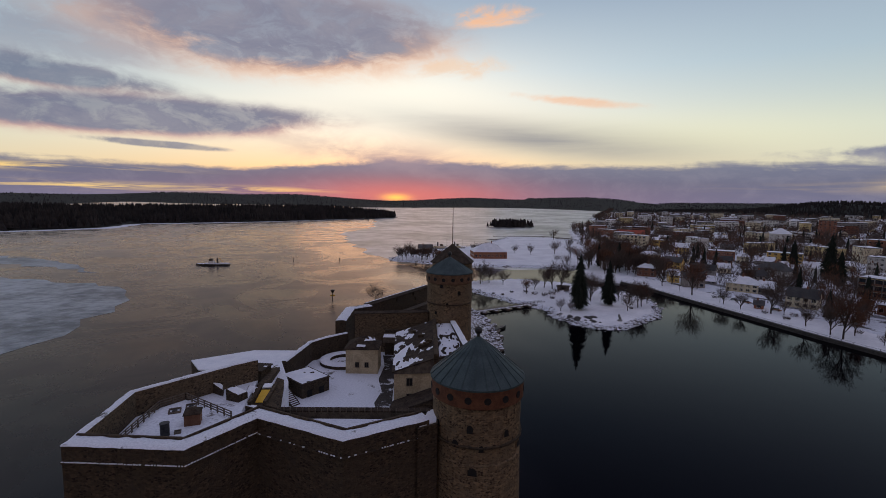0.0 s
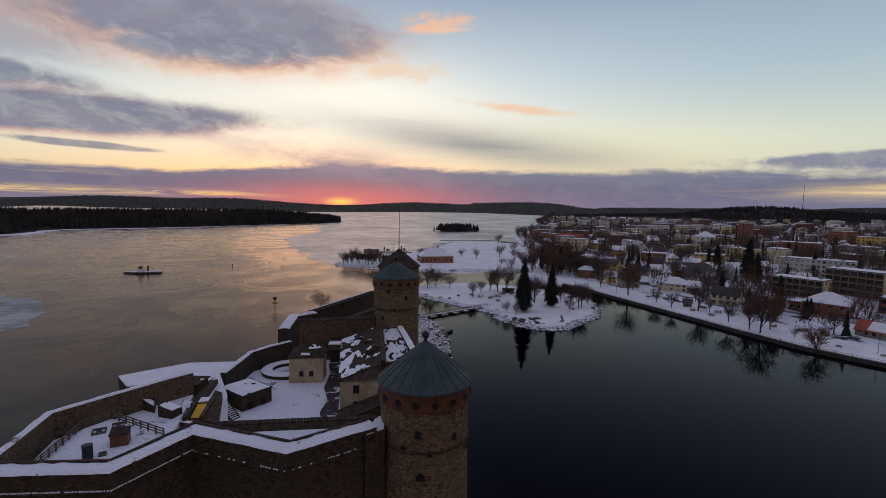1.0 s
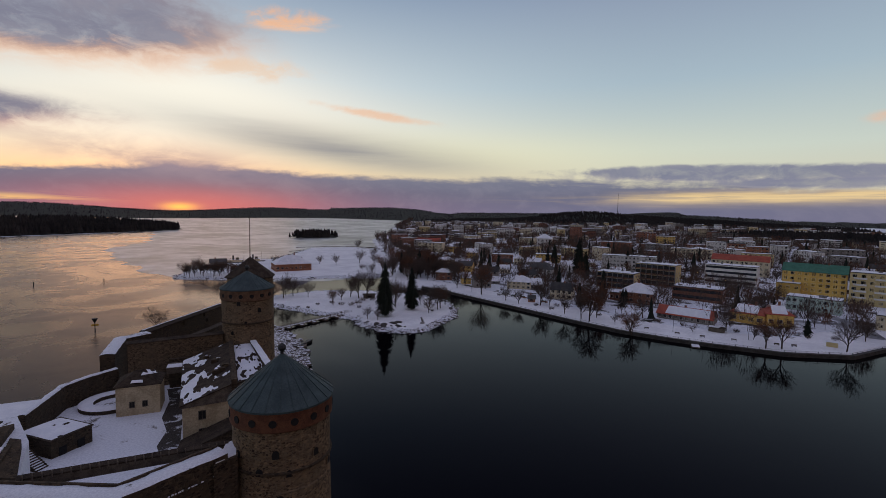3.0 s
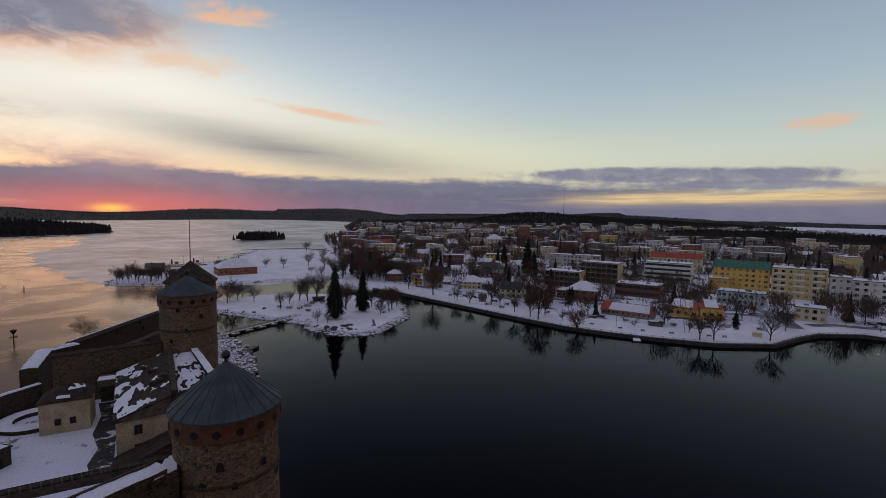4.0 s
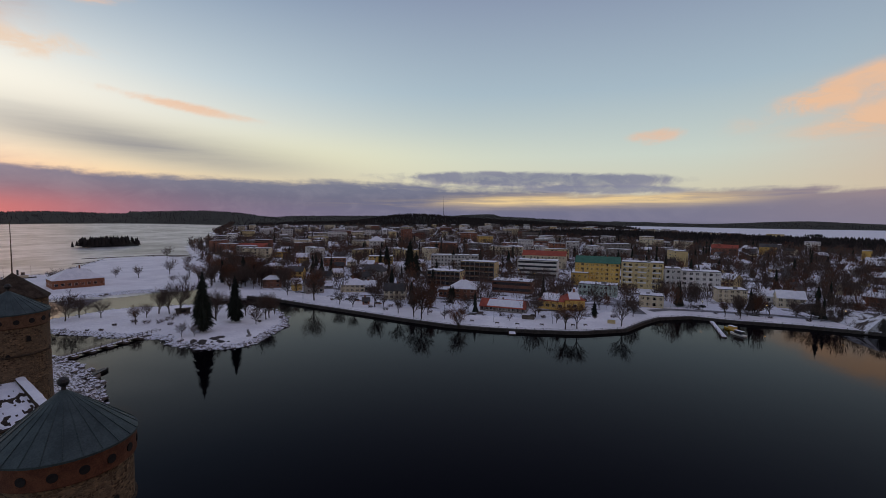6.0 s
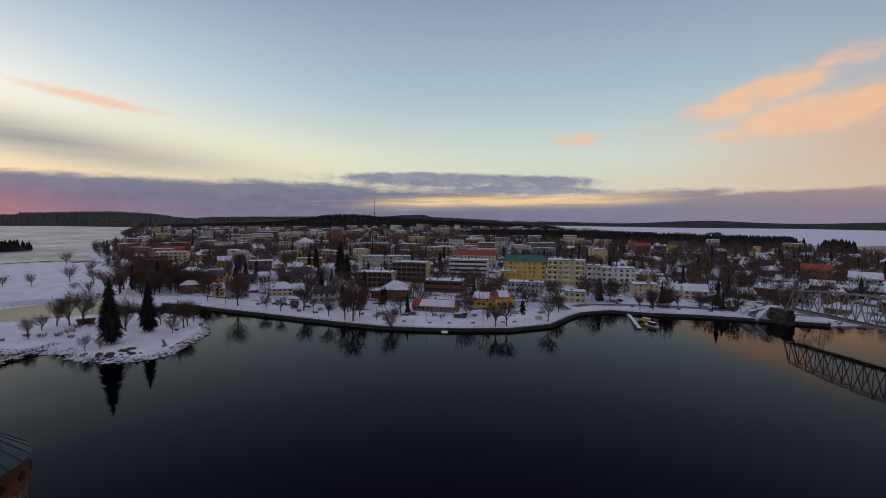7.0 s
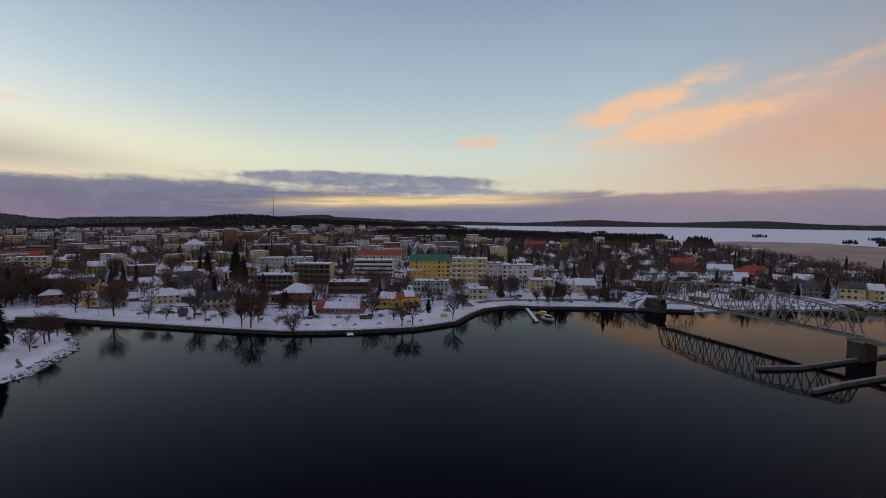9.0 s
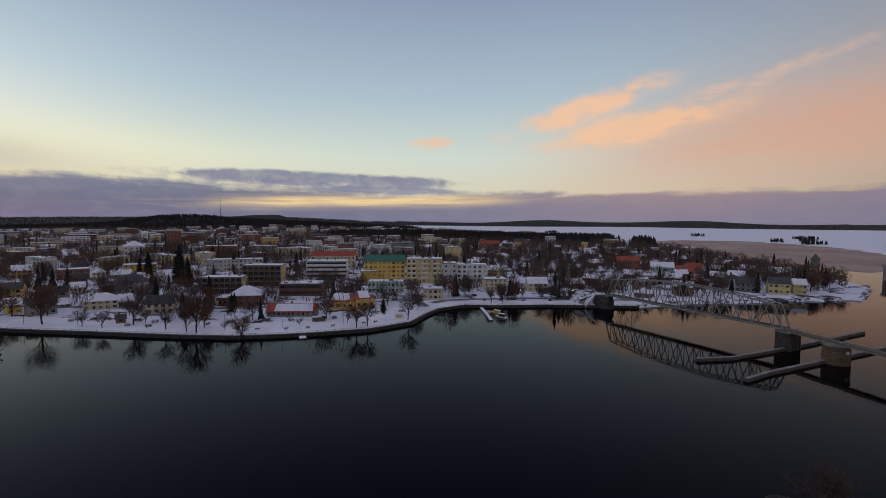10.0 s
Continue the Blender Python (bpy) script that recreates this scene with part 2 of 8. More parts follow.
def masonry(name, a, b, mortar, size=0.55, bump=0.6):
    """Rubble stone laid in mortar, with lime stains."""
    m = bpy.data.materials.new(name)
    m.use_nodes = True
    k = Nodes(m.node_tree)
    k.n.clear()
    tc = k.n.new("ShaderNodeTexCoord")
    mp = k.n.new("ShaderNodeMapping")
    mp.inputs["Scale"].default_value = (1.0, 1.0, 1.7)
    k.l.new(tc.outputs["Object"], mp.inputs[0])
    vec = mp.outputs[0]
    vo = k.n.new("ShaderNodeTexVoronoi")
    vo.feature = "DISTANCE_TO_EDGE"
    vo.inputs["Scale"].default_value = 1.0 / size
    k.l.new(vec, vo.inputs["Vector"])
    vc = k.n.new("ShaderNodeTexVoronoi")
    vc.inputs["Scale"].default_value = 1.0 / size
    k.l.new(vec, vc.inputs["Vector"])
    sep = k.n.new("ShaderNodeSeparateColor")
    k.l.new(vc.outputs["Color"], sep.inputs[0])
    stone = k.mix(sep.outputs[0], a + (1.0,), b + (1.0,))
    stain = k.noise(tc.outputs["Object"], 0.22, 5.0, 0.62)
    stone = k.mix(k.math("MULTIPLY", k.smooth(stain, 0.46, 0.66), 0.6), stone, mortar + (1.0,))
    dark = k.noise(tc.outputs["Object"], 0.5, 4.0, 0.6)
    stone = k.mix(k.math("MULTIPLY", k.smooth(dark, 0.52, 0.72), 0.55), stone, (0.05, 0.045, 0.04, 1.0))
    joint = k.smooth(vo.outputs["Distance"], 0.02, 0.12)
    col = k.mix(joint, mortar + (1.0,), stone)
    p = k.n.new("ShaderNodeBsdfPrincipled")
    k.feed(p.inputs["Base Color"], col)
    p.inputs["Roughness"].default_value = 0.92
    p.inputs["Specular IOR Level"].default_value = 0.2
    bp = k.n.new("ShaderNodeBump")
    bp.inputs["Strength"].default_value = bump
    bp.inputs["Distance"].default_value = 0.12
    k.feed(bp.inputs["Height"], k.math("ADD", joint, k.math("MULTIPLY", sep.outputs[1], 0.6)))
    k.l.new(bp.outputs[0], p.inputs["Normal"])
    out = k.n.new("ShaderNodeOutputMaterial")
    k.l.new(p.outputs[0], out.inputs[0])
    return m


def water_material():
    m = bpy.data.materials.new("lake_water")
    m.use_nodes = True
    k = Nodes(m.node_tree)
    k.n.clear()
    geo = k.n.new("ShaderNodeNewGeometry")
    pos = geo.outputs["Position"]
    p = k.n.new("ShaderNodeBsdfPrincipled")
    p.inputs["IOR"].default_value = 1.30
    patches = k.noise(pos, 0.011, 4.0, 0.55)
    sp = k.n.new("ShaderNodeSeparateXYZ")
    k.l.new(pos, sp.inputs[0])
    ruffled = k.math("SUBTRACT", 1.0, k.smooth(k.math("ADD", sp.outputs[0], k.math("MULTIPLY", k.math("SUBTRACT", patches, 0.5), 160.0)), -70.0, 30.0))
    k.feed(p.inputs["Roughness"], k.math("ADD", k.math("ADD", 0.04, k.math("MULTIPLY", ruffled, 0.16)), k.math("MULTIPLY", k.smooth(patches, 0.45, 0.7), 0.06)))
    film = k.math("MULTIPLY", ruffled, k.math("ADD", 0.45, k.math("MULTIPLY", k.smooth(k.noise(pos, 0.02, 5.0, 0.6, 0.6), 0.35, 0.65), 0.55)))
    k.feed(p.inputs["Base Color"], k.mix(film, (0.002, 0.0018, 0.003, 1.0), (0.010, 0.010, 0.012, 1.0)))
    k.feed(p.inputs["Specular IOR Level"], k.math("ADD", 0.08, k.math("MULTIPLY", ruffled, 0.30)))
    # reflection colour painted in: violet on calm water, sunset-warm where ruffled
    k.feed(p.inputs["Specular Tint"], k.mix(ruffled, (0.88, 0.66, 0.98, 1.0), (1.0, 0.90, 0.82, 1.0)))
    h = k.math("ADD", k.noise(pos, 0.55, 3.0, 0.5), k.math("MULTIPLY", k.noise(pos, 0.09, 2.0, 0.5), 2.0))
    bp = k.n.new("ShaderNodeBump")
    bp.inputs["Strength"].default_value = 0.10
    bp.inputs["Distance"].default_value = 0.10
    k.feed(bp.inputs["Height"], h)
    k.l.new(bp.outputs[0], p.inputs["Normal"])
    # wind-ruffled film of young ice on the lake side; warm gloss paints sunset reflection
    gl = k.n.new("ShaderNodeBsdfGlossy")
    k.feed(gl.inputs["Color"], k.mix(k.smooth(k.noise(pos, 0.03, 6.0, 0.65, 1.2), 0.35, 0.62), (0.84, 0.72, 0.62, 1.0), (1.0, 0.84, 0.70, 1.0)))
    k.feed(gl.inputs["Roughness"], k.math("ADD", 0.20, k.math("MULTIPLY", k.smooth(k.noise(pos, 0.015, 6.0, 0.7, 1.5), 0.38, 0.62), 0.14)))
    k.l.new(bp.outputs[0], gl.inputs["Normal"])
    fr = k.n.new("ShaderNodeFresnel")
    fr.inputs["IOR"].default_value = 1.27
    di = k.n.new("ShaderNodeBsdfDiffuse")
    di.inputs["Color"].default_value = (0.006, 0.009, 0.012, 1.0)
    young = k.n.new("ShaderNodeMixShader")
    k.l.new(fr.outputs[0], young.inputs[0])
    k.l.new(di.outputs[0], young.inputs[1])
    k.l.new(gl.outputs[0], young.inputs[2])
    both = k.n.new("ShaderNodeMixShader")
    k.feed(both.inputs[0], ruffled)
    k.l.new(p.outputs[0], both.inputs[1])
    k.l.new(young.outputs[0], both.inputs[2])
    out = k.n.new("ShaderNodeOutputMaterial")
    k.l.new(both.outputs[0], out.inputs[0])
    return m


def patchy_snow(name, cover, scale=0.5, soil=(0.07, 0.06, 0.05)):
    """Thin trodden snow: bare dark patches, blown edges, dents."""
    m = bpy.data.materials.new(name)
    m.use_nodes = True
    k = Nodes(m.node_tree)
    k.n.clear()
    tc = k.n.new("ShaderNodeTexCoord")
    vec = tc.outputs["Object"]
    big, fine = k.noise(vec, scale * 0.35, 5.0, 0.62, 0.6), k.noise(vec, scale * 5.0, 5.0, 0.65)
    lie = k.math("ADD", k.math("MULTIPLY", big, 0.8), k.math("MULTIPLY", fine, 0.2))
    snow = k.mix(k.smooth(fine, 0.35, 0.65), (0.64, 0.66, 0.72, 1.0), (0.78, 0.80, 0.85, 1.0))
    dirt = k.mix(k.smooth(k.noise(vec, scale * 9.0, 3.0, 0.6), 0.4, 0.6), soil + (1.0,), tuple(c * 2.2 for c in soil) + (1.0,))
    p = k.n.new("ShaderNodeBsdfPrincipled")
    k.feed(p.inputs["Base Color"], k.mix(k.smooth(lie, 0.60 - cover * 0.28, 0.68 - cover * 0.28), dirt, snow))
    p.inputs["Roughness"].default_value = 0.85
    p.inputs["Specular IOR Level"].default_value = 0.2
    bp = k.n.new("ShaderNodeBump")
    bp.inputs["Strength"].default_value = 0.5
    bp.inputs["Distance"].default_value = 0.12
    k.feed(bp.inputs["Height"], k.math("ADD", fine, big))
    k.l.new(bp.outputs[0], p.inputs["Normal"])
    out = k.n.new("ShaderNodeOutputMaterial")
    k.l.new(p.outputs[0], out.inputs[0])
    return m


def glow_material(name, colour, strength):
    m = bpy.data.materials.new(name)
    m.use_nodes = True
    p = m.node_tree.nodes["Principled BSDF"]
    p.inputs["Base Color"].default_value = colour + (1.0,)
    p.inputs["Emission Color"].default_value = colour + (1.0,)
    p.inputs["Emission Strength"].default_value = strength
    return m


M = {
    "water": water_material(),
    "snow": surface("snow", (0.70, 0.72, 0.78), (0.82, 0.83, 0.87), 0.35, 0.75, 0.0, 0.35, 9.0),
    "castle_snow": patchy_snow("castle_snow", 0.92, 0.5),
    "cap_snow": patchy_snow("wall_top_snow", 0.94, 0.7, (0.05, 0.045, 0.035)),
    "wet_ground": patchy_snow("wet_trodden_ground", 0.22, 0.9, (0.035, 0.03, 0.027)),
    "bank_snow": patchy_snow("bank_snow", 0.55, 0.35, (0.045, 0.036, 0.03)),
    "snow_ground": surface("trodden_snow", (0.70, 0.70, 0.73), (0.87, 0.87, 0.89), 0.06, 0.85, 0.0, 0.4, 14.0),
    "town_ground": patchy_snow("patchy_snow_ground", 0.72, 0.16, (0.03, 0.025, 0.021)),
    # pine tone lightened in the colour to offset self-shade of far cones
    "far_wood": surface("far_pine_lightened", (0.030, 0.029, 0.032), (0.056, 0.051, 0.052), 0.02, 0.95, 0.0, 0.0, 9.0, 0.0, 0.0, 0.1),
    "ice": surface("snowy_ice", (0.10, 0.095, 0.09), (0.54, 0.53, 0.53), 0.008, 0.36, 0.0, 0.10, 5.0, 0.0, 0.0, 0.6),
    "rock": surface("granite_shore", (0.05, 0.045, 0.04), (0.19, 0.165, 0.14), 0.5, 0.85, 0.0, 0.9, 5.0, 0.0, 0.16),
    "boulder": surface("shore_boulder", (0.05, 0.045, 0.04), (0.17, 0.15, 0.13), 0.8, 0.85, 0.0, 0.6, 5.0, 0.0, 0.24),
    "quay": surface("quay_stone", (0.035, 0.032, 0.03), (0.085, 0.077, 0.07), 0.7, 0.85, 0.0, 0.5, 5.0),
    "road": surface("slushy_asphalt", (0.10, 0.10, 0.105), (0.32, 0.32, 0.34), 0.12, 0.8, 0.0, 0.3, 9.0),
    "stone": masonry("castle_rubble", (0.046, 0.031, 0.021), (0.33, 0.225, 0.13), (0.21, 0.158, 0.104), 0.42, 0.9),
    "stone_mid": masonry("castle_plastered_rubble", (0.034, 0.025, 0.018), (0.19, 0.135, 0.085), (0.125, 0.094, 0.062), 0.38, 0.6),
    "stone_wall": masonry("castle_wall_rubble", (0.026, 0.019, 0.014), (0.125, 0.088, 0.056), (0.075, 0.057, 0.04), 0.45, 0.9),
    "brick": surface("old_red_brick", (0.085, 0.034, 0.019), (0.155, 0.066, 0.035), 0.8, 0.9, 0.0, 0.5, 8.0),
    "redstone": surface("brown_band_stone", (0.09, 0.05, 0.03), (0.17, 0.10, 0.06), 0.8, 0.9, 0.0, 0.5, 8.0),
    "plaster": surface("weathered_lime_plaster", (0.34, 0.27, 0.17), (0.54, 0.44, 0.29), 0.35, 0.9, 0.0, 0.25, 8.0),
    "copper": surface("patinated_copper", (0.030, 0.048, 0.052), (0.060, 0.088, 0.090), 0.5, 0.65, 0.1, 0.2, 9.0),
    "seam": surface("roof_seam_metal", (0.03, 0.05, 0.052), (0.06, 0.09, 0.09), 0.8, 0.55, 0.2, 0.1, 9.0),
    "shingle": surface("tarred_shingle", (0.026, 0.02, 0.016), (0.072, 0.054, 0.04), 0.8, 0.9, 0.0, 0.6, 6.0, 0.0, 0.0, 0.1),
    "shingle_snow": surface("shingle_with_snow", (0.045, 0.036, 0.03), (0.11, 0.09, 0.075), 0.30, 0.85, 0.0, 0.5, 6.0, 0.0, 0.28),
    "wood": surface("grey_timber", (0.07, 0.055, 0.045), (0.16, 0.13, 0.10), 0.8, 0.85, 0.0, 0.4, 9.0),
    "red_wood": surface("red_brown_timber", (0.13, 0.06, 0.035), (0.20, 0.10, 0.06), 0.8, 0.85, 0.0, 0.4, 9.0),
    "ochre_pale": surface("pale_yellow_render", (0.56, 0.44, 0.20), (0.68, 0.54, 0.28), 0.15, 0.85, 0.0, 0.1, 9.0, 0.06),
    "yellow_paint": surface("yellow_painted_board", (0.62, 0.36, 0.02), (0.75, 0.46, 0.04), 0.8, 0.6, 0.0, 0.1, 8.0),
    # near-black colour puts the inside shade of openings on a surface
    "dark": surface("opening_shade", (0.010, 0.010, 0.011), (0.02, 0.019, 0.018), 1.0, 0.9, 0.0, 0.0, 4.0),
    "iron": surface("dark_iron", (0.03, 0.03, 0.032), (0.06, 0.06, 0.06), 2.0, 0.5, 0.6, 0.1, 8.0),
    "steel": surface("grey_painted_steel", (0.17, 0.175, 0.17), (0.28, 0.285, 0.275), 0.5, 0.55, 0.1, 0.1, 8.0),
    "concrete": surface("grey_concrete", (0.15, 0.145, 0.14), (0.28, 0.27, 0.26), 0.3, 0.9, 0.0, 0.3, 8.0),
    "glass": surface("dark_window_glass", (0.015, 0.018, 0.022), (0.03, 0.034, 0.04), 0.5, 0.12, 0.0, 0.0, 3.0, 0.5, 0.0, 0.6),
    "white": surface("white_paint", (0.60, 0.58, 0.55), (0.74, 0.72, 0.68), 0.3, 0.7, 0.0, 0.1, 8.0),
    "roof_snow": surface("snow_on_roof", (0.66, 0.68, 0.73), (0.82, 0.83, 0.87), 0.3, 0.75, 0.0, 0.3, 6.0),
    "roof_dark": surface("dark_felt_roof", (0.05, 0.048, 0.05), (0.10, 0.095, 0.09), 0.2, 0.85, 0.0, 0.3, 8.0, 0.3),
    "roof_red": surface("red_sheet_roof", (0.26, 0.05, 0.03), (0.40, 0.09, 0.05), 0.3, 0.6, 0.0, 0.2, 8.0),
    "roof_green": surface("green_copper_roof", (0.03, 0.12, 0.08), (0.06, 0.19, 0.13), 0.3, 0.6, 0.0, 0.2, 8.0),
    "ochre": surface("ochre_render", (0.58, 0.36, 0.09), (0.72, 0.48, 0.14), 0.15, 0.85, 0.0, 0.1, 9.0, 0.08),
    "cream": surface("cream_render", (0.54, 0.46, 0.31), (0.68, 0.59, 0.41), 0.15, 0.85, 0.0, 0.1, 9.0, 0.10),
    "pale": surface("pale_grey_render", (0.48, 0.46, 0.43), (0.62, 0.60, 0.56), 0.15, 0.85, 0.0, 0.1, 9.0, 0.12),
    "mint": surface("pale_green_render", (0.36, 0.46, 0.40), (0.48, 0.58, 0.52), 0.15, 0.85, 0.0, 0.1, 9.0),
    "brickwall": surface("brown_brick_wall", (0.17, 0.075, 0.05), (0.27, 0.125, 0.08), 0.25, 0.9, 0.0, 0.2, 12.0, 0.15),
    "redbrick": surface("red_orange_brick_wall", (0.20, 0.085, 0.05), (0.31, 0.135, 0.08), 0.25, 0.9, 0.0, 0.2, 12.0, 0.12),
    "greyhouse": surface("grey_board_wall", (0.17, 0.15, 0.135), (0.30, 0.27, 0.24), 0.25, 0.85, 0.0, 0.2, 9.0, 0.2),
    "bark": surface("bark", (0.035, 0.026, 0.02), (0.085, 0.065, 0.05), 2.0, 0.95, 0.0, 0.5, 6.0, 0.15),
    "twig": surface("bare_twigs", (0.055, 0.040, 0.033), (0.125, 0.088, 0.072), 1.0, 0.95, 0.0, 0.0, 4.0, 0.25),
    "russet": surface("russet_twigs", (0.085, 0.038, 0.022), (0.17, 0.078, 0.044), 1.0, 0.95, 0.0, 0.0, 4.0, 0.25),
    "pinewood": surface("pine_wood", (0.020, 0.019, 0.020), (0.046, 0.040, 0.037), 0.02, 0.95, 0.0, 0.0, 9.0, 0.0, 0.0, 0.1),
    "slush": surface("thin_drift_ice", (0.045, 0.055, 0.065), (0.36, 0.39, 0.42), 0.022, 0.4, 0.0, 0.15, 7.0, 0.0, 0.0, 0.5),
    "spruce": surface("spruce_needles", (0.007, 0.010, 0.008), (0.019, 0.025, 0.016), 1.5, 0.95, 0.0, 0.0, 5.0, 0.2),
    "canopy": surface("forest_canopy", (0.010, 0.013, 0.010), (0.032, 0.032, 0.024), 0.05, 0.95, 0.0, 0.5, 6.0),
    "reed": surface("brown_reed_ice", (0.26, 0.18, 0.14), (0.42, 0.31, 0.25), 0.008, 0.7, 0.0, 0.2, 9.0),
    "lamp": glow_material("street_lamp_glow", (1.0, 0.50, 0.12), 6.0),
    "redlamp": glow_material("red_lamp_glow", (1.0, 0.04, 0.03), 5.0),
    "ochre_sign": surface("yellow_sign_board", (0.45, 0.28, 0.03), (0.55, 0.36, 0.05), 1.0, 0.6, 0.0, 0.0, 5.0),
}


# ------------------------------------------------------------------ building helpers
def mesh_of(bm, name, mats, smooth=False):
    me = bpy.data.meshes.new(name)
    bm.to_mesh(me)
    bm.free()
    for m in mats if isinstance(mats, (list, tuple)) else [mats]:
        me.materials.append(m)
    if smooth:
        me.polygons.foreach_set("use_smooth", [True] * len(me.polygons))
    return me


def part(name, bm, material, parent=None, label="", smooth=False, at=None):
    """One mesh object, under a thing or a part, or on its own."""
    me = bm if isinstance(bm, bpy.types.Mesh) else mesh_of(bm, name, material, smooth)
    ob = new(name, me)
    if parent is not None:
        ob.parent = parent
    if at is not None:
        ob.matrix_basis = at
    if label:
        ob["label"] = label
    return ob


def thing(name, m, label, category, group="", kind=""):
    ob = new(name)
    ob.empty_display_size = 0.5
    ob.matrix_basis = m
    return tagged(ob, label, category, group, kind)


def np_mesh(name, verts, faces, mats, smooth=False):
    me = bpy.data.meshes.new(name)
    me.from_pydata([tuple(v) for v in verts], [], faces)
    for m in mats if isinstance(mats, (list, tuple)) else [mats]:
        me.materials.append(m)
    if smooth:
        me.polygons.foreach_set("use_smooth", [True] * len(me.polygons))
    me.update()
    return me


def box(bm, x0, x1, y0, y1, z0, z1):
    v = [bm.verts.new(p) for p in ((x0, y0, z0), (x1, y0, z0), (x1, y1, z0), (x0, y1, z0), (x0, y0, z1), (x1, y0, z1), (x1, y1, z1), (x0, y1, z1))]
    for f in ((3, 2, 1, 0), (4, 5, 6, 7), (0, 1, 5, 4), (1, 2, 6, 5), (2, 3, 7, 6), (3, 0, 4, 7)):
        bm.faces.new([v[i] for i in f])
    return bm


def prism(bm, pts, z0, z1):
    """A solid over a plan outline; z1 may be a list, one height a corner."""
    n = len(pts)
    area = sum(pts[i][0] * pts[(i + 1) % n][1] - pts[(i + 1) % n][0] * pts[i][1] for i in range(n))
    tops = list(z1) if isinstance(z1, (list, tuple)) else [z1] * n
    pts = list(pts)
    if area < 0:
        pts.reverse()
        tops.reverse()
    lo = [bm.verts.new((p[0], p[1], z0)) for p in pts]
    hi = [bm.verts.new((p[0], p[1], h)) for p, h in zip(pts, tops)]
    bm.faces.new(hi)
    bm.faces.new(lo[::-1])
    for i in range(n):
        j = (i + 1) % n
        bm.faces.new((lo[i], lo[j], hi[j], hi[i]))
    return bm


def beam(bm, a, b, w, h=None):
    """A square bar from a to b."""
    a, b = Vector(a), Vector(b)
    d = b - a
    q = d.to_track_quat("Z", "Y").to_matrix()
    u, v = q @ Vector((w / 2, 0, 0)), q @ Vector((0, (h or w) / 2, 0))
    ring = [(-1, -1), (1, -1), (1, 1), (-1, 1)]
    lo = [bm.verts.new(a + u * i + v * j) for i, j in ring]
    hi = [bm.verts.new(b + u * i + v * j) for i, j in ring]
    bm.faces.new(hi)
    bm.faces.new(lo[::-1])
    for i in range(4):
        j = (i + 1) % 4
        bm.faces.new((lo[i], lo[j], hi[j], hi[i]))
    return bm


def lathe(bm, rings, n=32, cap=True):
    """A turned solid from (radius, height) rings."""
    loops = []
    for r, z in rings:
        if r < 1e-4:
            loops.append([bm.verts.new((0, 0, z))])
        else:
            loops.append([bm.verts.new((r * math.cos(2 * math.pi * i / n), r * math.sin(2 * math.pi * i / n), z)) for i in range(n)])
    for a, b in zip(loops, loops[1:]):
        for i in range(n):
            j = (i + 1) % n
            if len(a) == 1:
                bm.faces.new((a[0], b[j], b[i]))
            elif len(b) == 1:
                bm.faces.new((a[i], a[j], b[0]))
            else:
                bm.faces.new((a[i], a[j], b[j], b[i]))
    if cap:
        for loop, flip in ((loops[0], True), (loops[-1], False)):
            if len(loop) > 2:
                bm.faces.new(loop[::-1] if flip else loop)
    return bm


def offset_line(line, w):
    """The line moved w metres to its left, mitred."""
    out = []
    for i, p in enumerate(line):
        ds = []
        if i > 0:
            d = Vector(p) - Vector(line[i - 1])
            ds.append(d.normalized())
        if i < len(line) - 1:
            d = Vector(line[i + 1]) - Vector(p)
            ds.append(d.normalized())
        ns = [Vector((-d.y, d.x)) for d in ds]
        n = (ns[0] + ns[-1]).normalized()
        n = n / max(0.35, n.dot(ns[0]))
        out.append((p[0] + n.x * w, p[1] + n.y * w))
    return out


def wall_run(bm, line, w, z0, z1):
    """A thick wall along a line, w metres to its left; z1 may be a list of heights at the corners."""
    inner = offset_line(line, w)
    zs = list(z1) if isinstance(z1, (list, tuple)) else [z1] * len(line)
    for i in range(len(line) - 1):
        prism(bm, [line[i], line[i + 1], inner[i + 1], inner[i]], z0, [zs[i], zs[i + 1], zs[i + 1], zs[i]])
    return bm


def B():
    return bmesh.new()

# ------------------------------------------------------------------ lake and land
TOWN = [(101, 325), (121, 313), (130, 290), (137, 262), (147, 225), (156, 190), (164, 165), (174, 148), (184, 134), (200, 115), (222, 103),
        (246, 104), (262, 103), (280, 92), (286, 72), (300, 45), (310, 15), (318, -10), (345, -40), (362, -72), (390, -118), (412, -158),
        (456, -179), (493, -193), (600, -190), (700, -150), (844, -140), (1000, -90), (1042, -70), (1080, 0), (1250, 30), (1600, 330),
        (2300, 1000), (3800, 2400), (4800, 4800), (2500, 4800), (900, 2600), (470, 1500), (350, 1080), (240, 900), (205, 760), (175, 620),
        (150, 520), (112, 385)]
POINT = [(10, 290), (19, 272), (27, 261), (36, 248), (44, 243), (52, 230), (52, 220), (58, 207), (67, 197), (79, 198), (90, 209),
         (105, 223), (115, 247), (117, 262), (112, 280), (102, 296), (77, 312), (47, 322), (24, 314), (8, 305)]
PARK = [(-47, 408), (-20, 396), (20, 384), (60, 380), (98, 374), (122, 386), (152, 480), (184, 645), (155, 692), (92, 690), (62, 610), (30, 545), (-15, 525), (-46, 470)]
ROCK = [(-56, 48), (-30, 46), (-10, 50), (6, 52), (15, 62), (14, 85), (10, 105), (13, 128), (20, 150), (22, 168), (24, 190), (21, 216),
        (14, 229), (0, 232), (-18, 215), (-33, 190), (-44, 160), (-64, 130), (-72, 112), (-60, 95), (-58, 70)]
